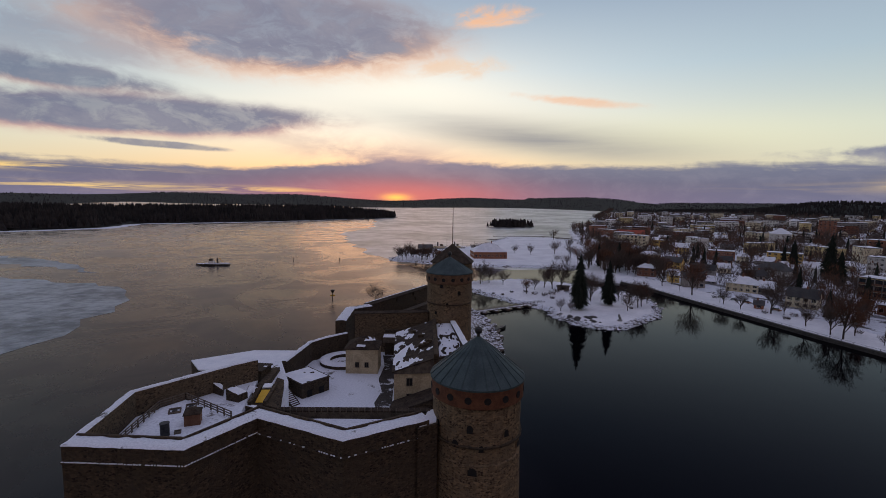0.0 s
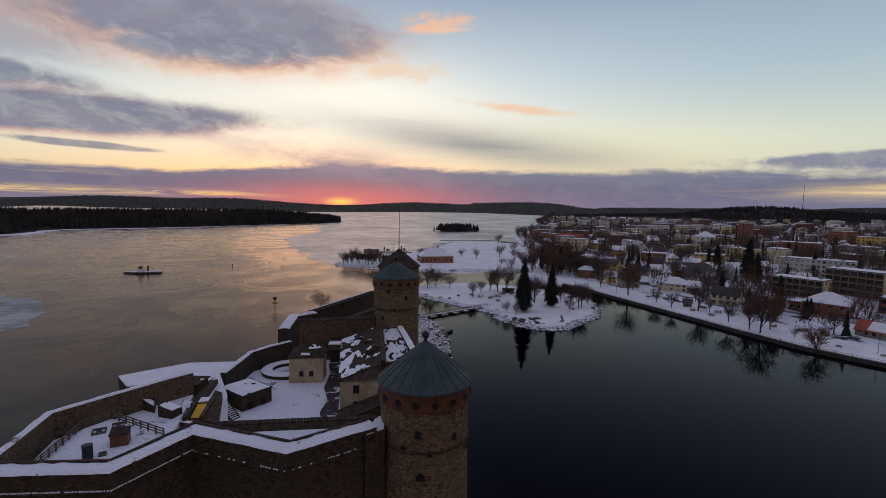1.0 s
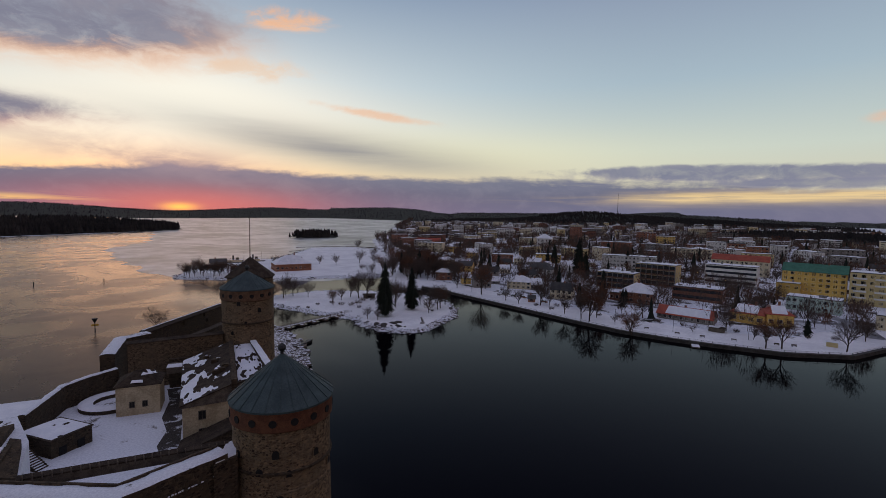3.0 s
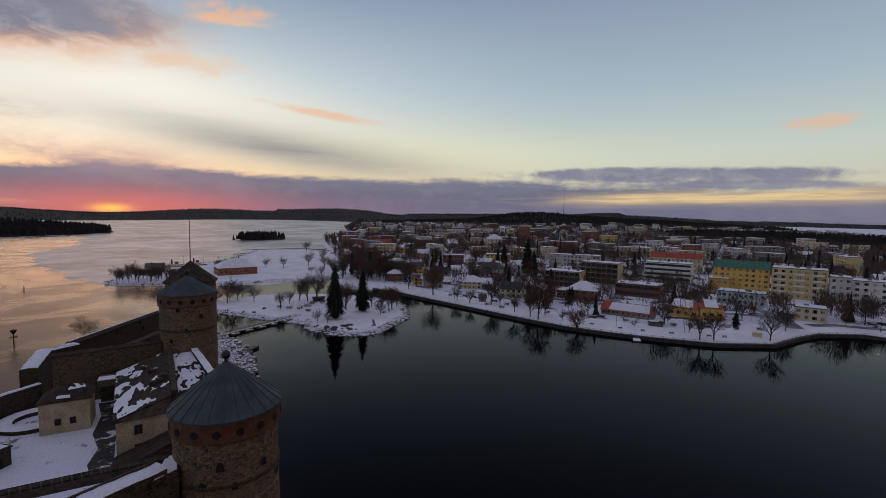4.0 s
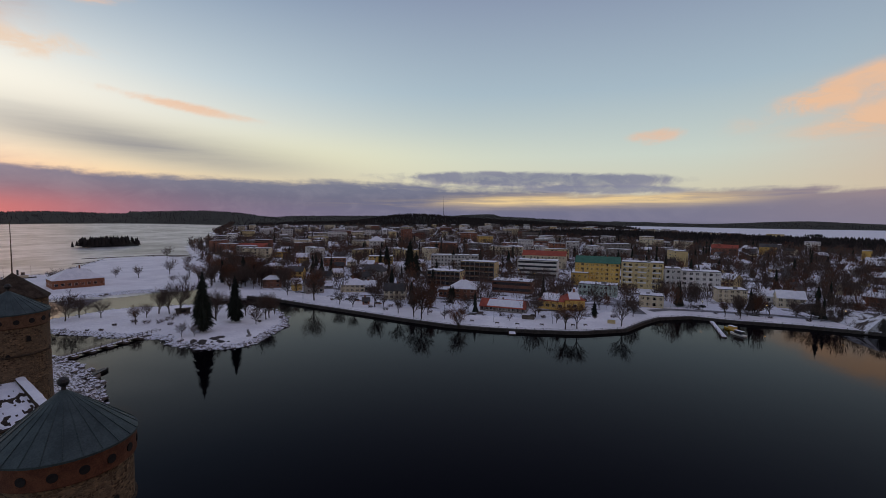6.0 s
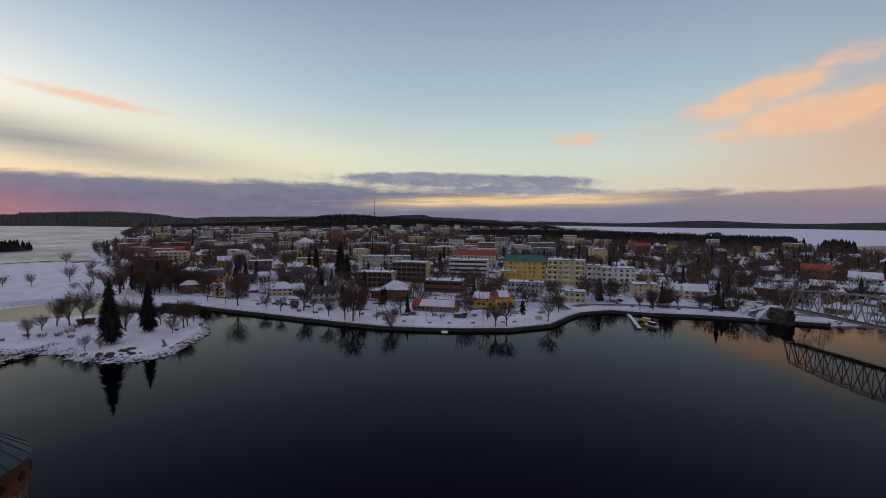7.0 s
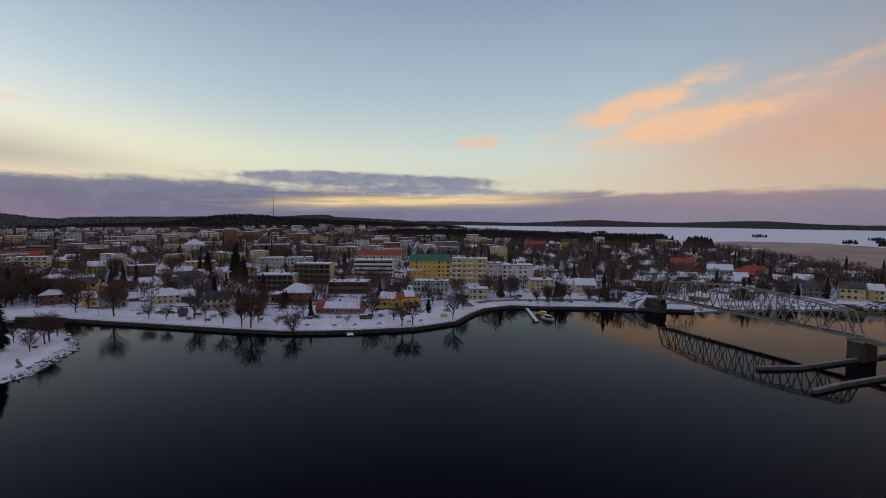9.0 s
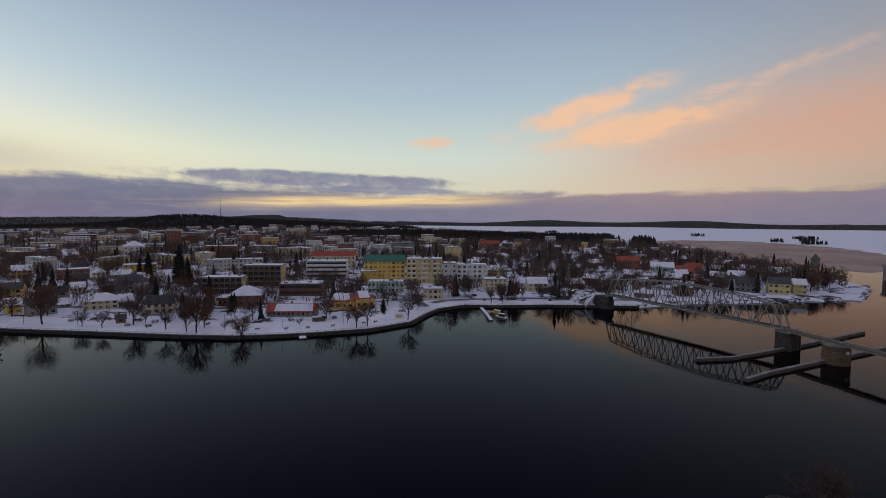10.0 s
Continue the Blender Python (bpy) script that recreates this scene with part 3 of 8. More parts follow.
WOOD = [(-1900, 300), (-900, 590), (-617, 652), (-545, 735), (-575, 860), (-405, 985), (-250, 1160), (-128, 1300), (-150, 1480), (-420, 1500), (-800, 1150), (-1100, 1000), (-1900, 900)]
ISLE = [(83, 947), (130, 935), (188, 974), (170, 1000), (110, 985)]
ISLET = [(90, -36), (94, -42), (101, -43), (107, -38), (108, -31), (103, -25), (96, -25), (91, -30)]
SKERRY = [(1010, -60), (1040, -62), (1052, -20), (1030, 0), (1008, -25)]


def inside_distance(poly, X, Y):
    """Signed distance to an outline: positive inside."""
    best = np.full(X.shape, 1e9)
    inn = np.zeros(X.shape, bool)
    n = len(poly)
    for i in range(n):
        (ax, ay), (bx, by) = poly[i], poly[(i + 1) % n]
        dx, dy = bx - ax, by - ay
        t = np.clip(((X - ax) * dx + (Y - ay) * dy) / (dx * dx + dy * dy), 0, 1)
        best = np.minimum(best, np.hypot(X - ax - t * dx, Y - ay - t * dy))
        cross = (ay > Y) != (by > Y)
        with np.errstate(divide="ignore", invalid="ignore"):
            xi = ax + (Y - ay) * dx / (dy if dy else 1e-9)
        inn ^= cross & (X < xi)
    return np.where(inn, best, -best)


def ripple(X, Y, s, seed=0.0):
    """Cheap smooth unevenness in -1..1."""
    return (np.sin(X / s + seed + 1.3 * np.sin(Y / s * 0.7 + seed * 2)) + np.sin(Y / s * 1.1 + 1.7 * np.sin(X / s * 0.6 + 1 + seed))) / 2


def land(X, Y):
    """Height of the ground, and what it is: 0 lake bed, 1 town, 2 snow, 3 rock, 4 forest."""
    X, Y = np.asarray(X, float), np.asarray(Y, float)
    wob = ripple(X, Y, 3.1) * 1.1 + ripple(X, Y, 9.0, 2.0) * 1.6
    Z = np.full(X.shape, -2.5)
    K = np.zeros(X.shape, int)

    def lay(z, k, where):
        put = where & (z > Z)
        Z[put] = z[put]
        K[put] = k if np.isscalar(k) else k[put]

    d = inside_distance(TOWN, X, Y)
    rise = 1.7 + np.clip(d - 25, 0, 500) * 0.014 + np.clip(d - 525, 0, 900) * 0.006 + ripple(X, Y, 60.0, 1.0) * np.clip(d - 40, 0, 200) * 0.006
    hill = 50 * np.exp(-(((X - 1420) / 230) ** 2 + ((Y - 1700) / 300) ** 2)) + 20 * np.exp(-(((X - 1900) / 330) ** 2 + ((Y - 1480) / 300) ** 2))
    ct = np.clip(((X - 1000) * 190 + (Y - 600) * -560) / (190 ** 2 + 560 ** 2), 0, 1)
    cape = 13 * np.exp(-(((X - 1000 - 190 * ct) ** 2 + (Y - 600 + 560 * ct) ** 2) / 105 ** 2))
    far = np.clip((np.hypot(X, Y) - 2300) / 1800, 0, 1) * (46 + 16 * ripple(X, Y, 420.0, 3.0))
    z = np.where(d > 0, rise + hill + cape + far, np.clip(d * 3, -2.5, 0) - 0.4)
    lay(z, np.where((d < 15 + 9 * (X < 300) * (Y > 95)) & (d > 0) & (X < 335), 2, np.where((hill > 8) | (cape > 3) | (far > 3), 4, 1)), d > -2)
    d = inside_distance(POINT, X, Y) + wob * 0.7
    lay(np.clip(d * 0.30, -2.5, 1.3) + np.clip(d - 6, 0, 30) * 0.03 + ripple(X, Y, 2.2) * 0.12 + ripple(X, Y, 0.9, 5.0) * 0.30 * (d < 4), np.where(d < 3.2, 3, 2), d > -8)
    d = inside_distance(PARK, X, Y) + wob
    lay(np.clip(d * 0.25, -2.5, 1.6), np.where(d < 3, 3, 2), d > -8)
    d = inside_distance(ROCK, X, Y) + wob * 0.8
    lay(np.clip(d * 0.55, -2.5, 7.0) + ripple(X + Y, Y - X, 1.1) * 0.55 + ripple(X, Y, 2.3) * 0.35, 3, d > -5)
    for poly, top, up in ((WOOD, 19.0, 0.11), (ISLE, 4.0, 0.3), (ISLET, 1.6, 0.3), (SKERRY, 6.0, 0.4)):
        d = inside_distance(poly, X, Y) + wob * 2
        lay(np.clip(d * up, -2.5, top) + np.clip(d, 0, 300) / 300 * ripple(X, Y, 180.0, 4.0) * 9 * (top > 20), 4, d > -20)
    # hills all round the lake
    r = np.hypot(X, Y)
    a = np.degrees(np.arctan2(X, Y))
    crest = 50 + 16 * np.sin(np.radians(a * 9)) + 9 * np.sin(np.radians(a * 23 + 40)) + 30 * np.exp(-((a + 19) / 5) ** 2)
    shore = np.where(a < 22, 2900 + 300 * np.sin(np.radians(a * 11)) + 1000 * np.exp(-((a + 34) / 4.5) ** 2), 4050 + 160 * np.sin(np.radians(a * 13)))
    crest = crest * np.where(a > 50, 0.74, np.where(a < 10, 0.78, 1.0))
    lay(-2.5 + np.clip((r - shore) / 900, 0, 1) * crest * 1.25, 4, r > shore)
    return Z, K


def ground_z(x, y):
    return float(land(np.array([x]), np.array([y]))[0][0])


def axis(dense0, dense1, step, lo, hi, grow=1.09):
    mid = list(np.arange(dense0, dense1 + step / 2, step))
    s, v = step, mid[-1]
    while v < hi:
        s *= grow
        v += min(s, 110)
        mid.append(v)
    s, v = step, mid[0]
    while v > lo:
        s *= grow
        v -= min(s, 110)
        mid.insert(0, v)
    return np.array(mid)


def build_land():
    xs, ys = axis(-62, 330, 1.5, -4900, 4900), axis(-130, 335, 1.6, -4900, 4900)
    X, Y = np.meshgrid(xs, ys)
    Z, K = land(X, Y)
    ny, nx = X.shape
    verts = np.stack([X, Y, Z], -1).reshape(-1, 3)
    i = (np.arange(ny - 1)[:, None] * nx + np.arange(nx - 1)).ravel()
    faces = np.stack([i, i + 1, i + nx + 1, i + nx], 1)
    zc = Z.ravel()[faces].max(1)
    r = np.hypot(*verts[faces].mean(1)[:, :2].T)
    keep = (r < 4880)
    faces = faces[keep]
    kind = np.where(zc[keep] < -0.5, 0, K.ravel()[faces].max(1))
    me = np_mesh("ground", verts.tolist(), faces.tolist(), [M["rock"], M["town_ground"], M["snow_ground"], M["rock"], M["canopy"]], True)
    me.polygons.foreach_set("material_index", kind.astype(np.int32))
    tagged(part("ground", me, None), "snow-patched ground and rocky shores round a lake", "ground", kind="structure")
    bm = B()
    lathe(bm, [(4890, -0.02), (2000, 0), (0, 0)], 96, False)
    bmesh.ops.recalc_face_normals(bm, faces=bm.faces)
    for f in bm.faces:
        if f.normal.z < 0:
            f.normal_flip()
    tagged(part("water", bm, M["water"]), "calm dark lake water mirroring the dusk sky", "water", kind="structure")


def ice_sheet(name, outline, label, material="ice", z=0.06, jag=6.0, seed=1):
    """Floating ice with a ragged edge."""
    rng = random.Random(seed)
    pts = []
    n = len(outline)
    for i in range(n):
        a, b = Vector(outline[i]), Vector(outline[(i + 1) % n])
        m = max(2, int((b - a).length / (jag * 2.2)))
        m = min(m, 60)
        nrm = Vector((-(b - a).y, (b - a).x)).normalized()
        for s in range(m):
            p = a.lerp(b, s / m)
            pts.append(p + nrm * rng.uniform(-jag, jag) * (0 if s == 0 else 1))
    bm = B()
    lo = [bm.verts.new((p.x, p.y, z)) for p in pts]
    f = bm.faces.new(lo)
    if f.normal.z < 0:
        f.normal_flip()
    bmesh.ops.triangulate(bm, faces=[f])
    for g in bm.faces:
        g.normal_update()
        if g.normal.z < 0:
            g.normal_flip()
    return tagged(part(name, bm, M[material]), label, "ice", kind="structure")


build_land()
ice_sheet("shore_ice", [(-1900, 275), (-900, 565), (-600, 630), (-520, 735), (-548, 850), (-400, 970), (-250, 1145), (-125, 1312), (-150, 1480), (-700, 1900), (-1900, 1900)], "pale rim of ice along the wooded shore", "snow", z=0.05, jag=7, seed=13)
ice_sheet("lake_ice", [(-36, 408), (-74, 454), (-110, 560), (-154, 714), (-130, 900), (-165, 1120), (-195, 1330), (-330, 1900), (-600, 2900), (600, 3200), (900, 2600), (470, 1500),
                       (380, 1080), (260, 900), (230, 760), (190, 620), (170, 520), (130, 395), (100, 368), (40, 372)], "snow-dusted ice covering the bay", jag=8, seed=3)
ice_sheet("ice_floe", [(-192, 274), (-172, 250), (-160, 225), (-150, 190), (-150, 150), (-210, 100), (-420, 160), (-420, 330), (-330, 300), (-250, 292)], "pale sheet of drifting ice on the lake", "slush", jag=5, seed=5)
ice_sheet("ice_floe", [(-240, 322), (-300, 345), (-420, 380), (-430, 410), (-330, 385), (-262, 340)], "thin streak of drifting ice on the lake", "slush", jag=5, seed=8)
ice_sheet("bay_ice", [(1080, -40), (1300, 60), (1700, 330), (2400, 1000), (3800, 2300), (4700, 1800), (4700, -1800), (2500, -1700), (1100, -900), (700, -420), (640, -260),
                      (760, -190), (900, -160), (1000, -110)], "wide snow-covered ice of the northern bay", "snow", jag=9, seed=7)
ice_sheet("reed_ice", [(1050, -50), (1120, -20), (1330, -40), (1500, -160), (1480, -330), (1250, -420), (900, -420), (700, -330), (640, -250), (700, -175), (850, -150)],
          "brown reed-strewn ice along the shore", "reed", z=0.12, jag=12, seed=9)

# ------------------------------------------------------------------ castle
def opening(parent, at, w=0.9, h=1.3, name="window"):
    """A near-black arched solid in place of a shaded opening, with a stone surround; its outside faces -y."""
    def arch(a, c, top):
        pts = [(-a, c), (a, c)]
        for i in range(7):
            t = math.pi * i / 6
            pts.append((a * math.cos(t), top - a + a * math.sin(t)))
        return pts

    def solid(pts, y0, y1):
        bm = B()
        lo = [bm.verts.new((x, y0, z)) for x, z in pts]
        hi = [bm.verts.new((x, y1, z)) for x, z in pts]
        bm.faces.new(lo)
        bm.faces.new(hi[::-1])
        for i in range(len(pts)):
            j = (i + 1) % len(pts)
            bm.faces.new((lo[i], hi[i], hi[j], lo[j]))
        bmesh.ops.recalc_face_normals(bm, faces=bm.faces)
        return bm

    ob = part(name, solid(arch(w / 2, 0, h), -0.12, 0.25), M["dark"], parent, "near-black arched panel for a shaded opening", at=at)
    part("frame", solid(arch(w / 2 + 0.16, -0.14, h + 0.16), -0.09, 0.2), M["stone"], ob)
    return ob


def round_tower(name, x, y, r, z0, eave, apex, label, rows, band="brick", sides=48):
    t = thing(name, pose(x, y, z0), label, "tower")
    h = eave - z0
    bm = B()
    rng = random.Random(int(x * 10))
    rings = [(r * 1.05, 0), (r * 1.02, h * 0.35), (r * 1.005, h * 0.55), (r * 1.005, h * 0.552), (r * 0.985, h * 0.56), (r, h - 3.1)]
    lathe(bm, rings, sides)
    for v in bm.verts:
        j = 1 + rng.uniform(-0.006, 0.006)
        v.co.x *= j
        v.co.y *= j
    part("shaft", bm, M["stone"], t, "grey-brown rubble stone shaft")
    ledge = B()
    lathe(ledge, [(r * 1.0, h - 8.95), (r * 1.035, h - 8.85), (r * 1.035, h - 8.6), (r * 1.0, h - 8.5)], sides, False)
    part("string_course", ledge, M["stone_wall"], t)
    if band:
        bm = B()
        lathe(bm, [(r * 1.0, h - 3.1), (r * 1.045, h - 2.9), (r * 1.045, h - 0.05), (r * 0.98, h)], sides)
        part("upper_band", bm, M[band], t, "band of old red brick" if band == "brick" else "darker upper band")
        hole = B()
        lathe(hole, [(0.52, -0.08), (0.52, 0.25)], 12)
        bmesh.ops.rotate(hole, verts=hole.verts, matrix=Matrix.Rotation(radians(-90), 3, "X"))
        me = mesh_of(hole, "port", M["dark"])
        n = 16
        for i in range(n):
            a = 360 / n * i + 8
            part("port", me, None, t, at=pose(math.sin(radians(a)) * r * 1.045, -math.cos(radians(a)) * r * 1.045, h - 1.7, 0, 0, a))
    roof = B()
    rr = r * 1.075
    lathe(roof, [(rr, h - 0.35), (rr, h - 0.1), (rr * 0.52, h + (apex - eave) * 0.50), (0.25, apex - z0), (0, apex - z0)], sides)
    ro = part("roof", roof, M["copper"], t, "conical green copper roof with standing seams")
    seam = B()
    for i in range(sides // 2):
        a = 2 * math.pi * (i + 0.5) / (sides // 2)
        c, s = math.cos(a), math.sin(a)
        beam(seam, (rr * c, rr * s, h - 0.05), (rr * 0.52 * c, rr * 0.52 * s, h + (apex - eave) * 0.50 + 0.04), 0.07, 0.09)
        beam(seam, (rr * 0.52 * c, rr * 0.52 * s, h + (apex - eave) * 0.50 + 0.04), (0.3 * c, 0.3 * s, apex - z0 - 0.1), 0.07, 0.09)
    part("seams", seam, M["seam"], ro)
    ball = B()
    lathe(ball, [(0.3, apex - z0 - 0.3), (0.22, apex - z0 + 0.35), (0.5, apex - z0 + 0.6), (0.62, apex - z0 + 0.95), (0.5, apex - z0 + 1.3), (0.15, apex - z0 + 1.55), (0, apex - z0 + 1.6)], 14)
    part("finial", ball, M["iron"], t, "dark ball finial")
    for a, dz, w, hh in rows:
        opening(t, pose(math.sin(radians(a)) * r * 1.0, -math.cos(radians(a)) * r * 1.0, h - dz, 0, 0, a), w, hh)
    return t


def pyramid_tower(x, y, r, z0, eave, apex, pole):
    t = thing("round_tower", pose(x, y, z0, 0, 0, 12), "stone tower with brown faceted pyramid roof and flagpole", "tower")
    bm = B()
    lathe(bm, [(r * 1.04, 0), (r, eave - z0)], 40)
    part("shaft", bm, M["stone"], t)
    bm = B()
    lathe(bm, [(r * 1.12, eave - z0 - 0.4), (r * 1.12, eave - z0 - 0.1), (0.15, apex - z0), (0, apex - z0)], 8)
    part("roof", bm, M["shingle"], t, "brown shingled pyramid roof")
    bm = B()
    lathe(bm, [(0.16, apex - z0 - 0.5), (0.12, apex - z0 + pole * 0.5), (0.07, apex - z0 + pole), (0, apex - z0 + pole + 0.1)], 8)
    part("flagpole", bm, M["wood"], t, "thin bare flagpole")
    return t


def snow_cap(bm, line, w, z, h=0.16, over=0.05, seed=0):
    """A lumpy strip of snow on a wall top; z may be a list."""
    rng = random.Random(seed)
    zs = list(z) if isinstance(z, (list, tuple)) else [z] * len(line)
    fine, fz = [], []
    for i in range(len(line) - 1):
        a, b = Vector(line[i]), Vector(line[i + 1])
        n = max(2, int((b - a).length / 1.1))
        for s in range(n):
            fine.append(tuple(a.lerp(b, s / n)))
            fz.append(zs[i] + (zs[i + 1] - zs[i]) * s / n)
    fine.append(tuple(line[-1]))
    fz.append(zs[-1])
    out, inn = offset_line(fine, -over), offset_line(fine, w + over)
    rows = []
    for i in range(len(fine)):
        o, q = Vector(out[i]), Vector(inn[i])
        j = rng.uniform(-0.12, 0.12)
        row = []
        for s, up in ((0.0 + j * 0.3, 0.0), (0.12 + j, 0.8), (0.5 + j, 1.0), (0.88 + j, 0.8), (1.0 + j * 0.3, 0.0)):
            p = o.lerp(q, s)
            row.append(bm.verts.new((p.x, p.y, fz[i] + h * up * rng.uniform(0.7, 1.3))))
        rows.append(row)
    for a, b in zip(rows, rows[1:]):
        for i in range(4):
            bm.faces.new((a[i], b[i], b[i + 1], a[i + 1]))
    return bm


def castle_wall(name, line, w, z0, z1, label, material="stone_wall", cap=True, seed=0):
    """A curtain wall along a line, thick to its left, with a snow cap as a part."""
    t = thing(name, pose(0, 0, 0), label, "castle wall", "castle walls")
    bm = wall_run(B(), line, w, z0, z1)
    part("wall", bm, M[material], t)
    if cap:
        bm = snow_cap(B(), line, w, z1, 0.2, 0.04, seed)
        bmesh.ops.recalc_face_normals(bm, faces=bm.faces)
        part("snow_cap", bm, M["cap_snow"], t, "thin cap of snow", smooth=True)
    return t


def ledge_snow(t, line, z, seed, fill=0.75):
    """Broken streaks of snow along a projecting ledge, set proud of the wall line."""
    rng = random.Random(seed)
    course = B()
    out = offset_line(line, -0.22)
    for i in range(len(line) - 1):
        prism(course, [out[i], out[i + 1], line[i + 1], line[i]], z - 0.25, z)
    part("ledge", course, M["stone_wall"], t)
    bm = B()
    for i in range(len(line) - 1):
        a, b, c, d = Vector(out[i]), Vector(out[i + 1]), Vector(line[i]), Vector(line[i + 1])
        n = int((b - a).length / 0.4) + 1
        for s in range(n):
            if rng.random() < fill:
                u, v = s / n, (s + rng.uniform(0.5, 1.0)) / n
                prism(bm, [a.lerp(b, u), a.lerp(b, v), c.lerp(d, v), c.lerp(d, u)], z + 0.002, z + rng.uniform(0.03, 0.10))
    if bm.verts:
        part("ledge_snow", bm, M["snow"], t)


FRONT = [(-48.1, 56.5), (-32.2, 56.0), (-26.5, 65.0), (-12.8, 58.8), (-1.6, 65.3)]
BASE = 3.0


def build_castle():
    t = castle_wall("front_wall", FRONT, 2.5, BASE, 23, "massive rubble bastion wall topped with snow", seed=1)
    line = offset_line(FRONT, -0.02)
    # narrow dark strip raised along the front wall's inner edge
    part("inner_strip", wall_run(B(), offset_line(FRONT, 2.42), 0.3, 22.0, 23.34), M["stone_wall"], t, "dark strip along the inner edge of the parapet")
    ledge_snow(t, line[:3], 20.9, 3, 0.97)
    ledge_snow(t, line[2:], 20.7, 4, 0.4)
    # west side of the bailey
    castle_wall("west_wall", [(-40.0, 86.5), (-50.6, 73.5), (-48.1, 56.5)], 1.0, BASE, 23, "rubble parapet wall with snow on top", "stone_mid", seed=2)
    castle_wall("inner_wall", [(-36.8, 90.0), (-40.4, 86.4)], 1.2, BASE, 23, "short stretch of rubble parapet", "stone_mid", seed=3)
    castle_wall("lake_wall", [(-27.1, 129.6), (-31.9, 125.0), (-35.1, 120.3), (-36.9, 105.1)], 1.2, BASE, 17, "long curtain wall above the lake with snowy top", seed=4)
    castle_wall("outer_wall", [(-24.4, 151.8), (-30.7, 147.1), (-30.3, 130.5)], 3.0, BASE, 20, "outer curtain wall with roofed walk", seed=5)
    castle_wall("tower_wall", [(-24.0, 126.7), (-4.0, 129.9)], 1.3, BASE, 23, "high plain wall beside the tower", "stone_mid", cap=False)
    # floors
    for nm, pts, z, label in (("bailey_floor", [(-46.9, 59.5), (-33.0, 58.8), (-28.3, 68.0), (-32.6, 71.0), (-36, 89), (-41, 85.3), (-49.5, 73)], 18.9, "snowy floor of the upper bailey"),
                              ("bailey_yard", [(-41, 85.3), (-32.6, 71.0), (-28.3, 68.0), (-25.6, 68.5), (-31, 92), (-36.5, 104), (-38.0, 104), (-38.6, 90.2)], 17.5, "snowy terrace between castle walls"),
                              ("lower_terrace", [(-38.4, 90.6), (-38.0, 104), (-36.8, 106), (-38.0, 114), (-51, 107.6), (-44, 92)], 12.8, "snowy lower terrace beside the bastion"),
                              ("courtyard", [(-25.6, 68.5), (-1, 70), (-1, 131), (-24, 128), (-36.5, 118), (-36.5, 104), (-31, 92)], 12.0, "snow-covered castle courtyard")):
        bm = prism(B(), pts, BASE, z)
        tagged(part(nm, bm, M["castle_snow"]), label, "floor", kind="structure")
    # bastion with a snow roof beside the lake
    t = thing("bastion", pose(0, 0, 0), "low bastion with snow-covered flat top", "bastion")
    pts = [(-62.3, 113.3), (-49.9, 121.7), (-38.0, 122.1), (-38.0, 114.2), (-51.1, 107.5), (-57.2, 107.0)]
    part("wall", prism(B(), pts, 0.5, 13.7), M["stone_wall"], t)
    part("snow_cover", prism(B(), pts, 13.704, 14.0), M["snow"], t)
    # the three towers
    rows = [(-12, 6.6, 0.9, 1.2), (-30, 9.0, 1.0, 1.1), (2, 9.3, 0.7, 1.0), (-8, 12.9, 1.3, 1.2), (35, 7.5, 0.8, 1.1), (62, 10.2, 0.8, 1.0), (-60, 7.0, 0.8, 1.0)]
    round_tower("round_tower", 5.6, 70.0, 6.75, BASE, 28.6, 34.2, "round rubble tower with brick band and green copper cone", rows)
    round_tower("round_tower", 1.9, 133, 6.3, BASE, 34.6, 38.6, "round rubble tower with low green copper cone", [(-20, 4.0, 0.8, 1.1), (25, 6.0, 0.8, 1.2), (-5, 9.0, 0.7, 1.0), (-35, 11.5, 0.7, 1.0)], "redstone")
    pyramid_tower(3.2, 162, 6.9, BASE, 33.6, 39.6, 13.0)


build_castle()

# ------------------------------------------------------------------ town
TAKEN = []
WINDOWS = {}


def window_mesh(w, h):
    key = (round(w, 1), round(h, 1))
    if key not in WINDOWS:
        w, h = key
        bm = B()
        # one recessed sash: outer rim, inner rim, pane
        rims = [[(-a, -0.09, -c), (a, -0.09, -c), (a, -0.09, h + c), (-a, -0.09, h + c)] for a, c in ((w / 2 + 0.06, 0.06), (w / 2, 0.0))]
        rims.append([(-w / 2, 0.0, 0), (w / 2, 0.0, 0), (w / 2, 0.0, h), (-w / 2, 0.0, h)])
        rims.insert(0, [(x, 0.1, z) for x, _, z in rims[0]])
        loops = [[bm.verts.new(p) for p in ring] for ring in rims]
        for p, q in zip(loops, loops[1:]):
            for i in range(4):
                bm.faces.new((p[i], p[(i + 1) % 4], q[(i + 1) % 4], q[i])).material_index = 1
        bm.faces.new(loops[-1]).material_index = 0
        bmesh.ops.recalc_face_normals(bm, faces=bm.faces)
        WINDOWS[key] = mesh_of(bm, "window", [M["glass"], M["white"]])
    return WINDOWS[key]


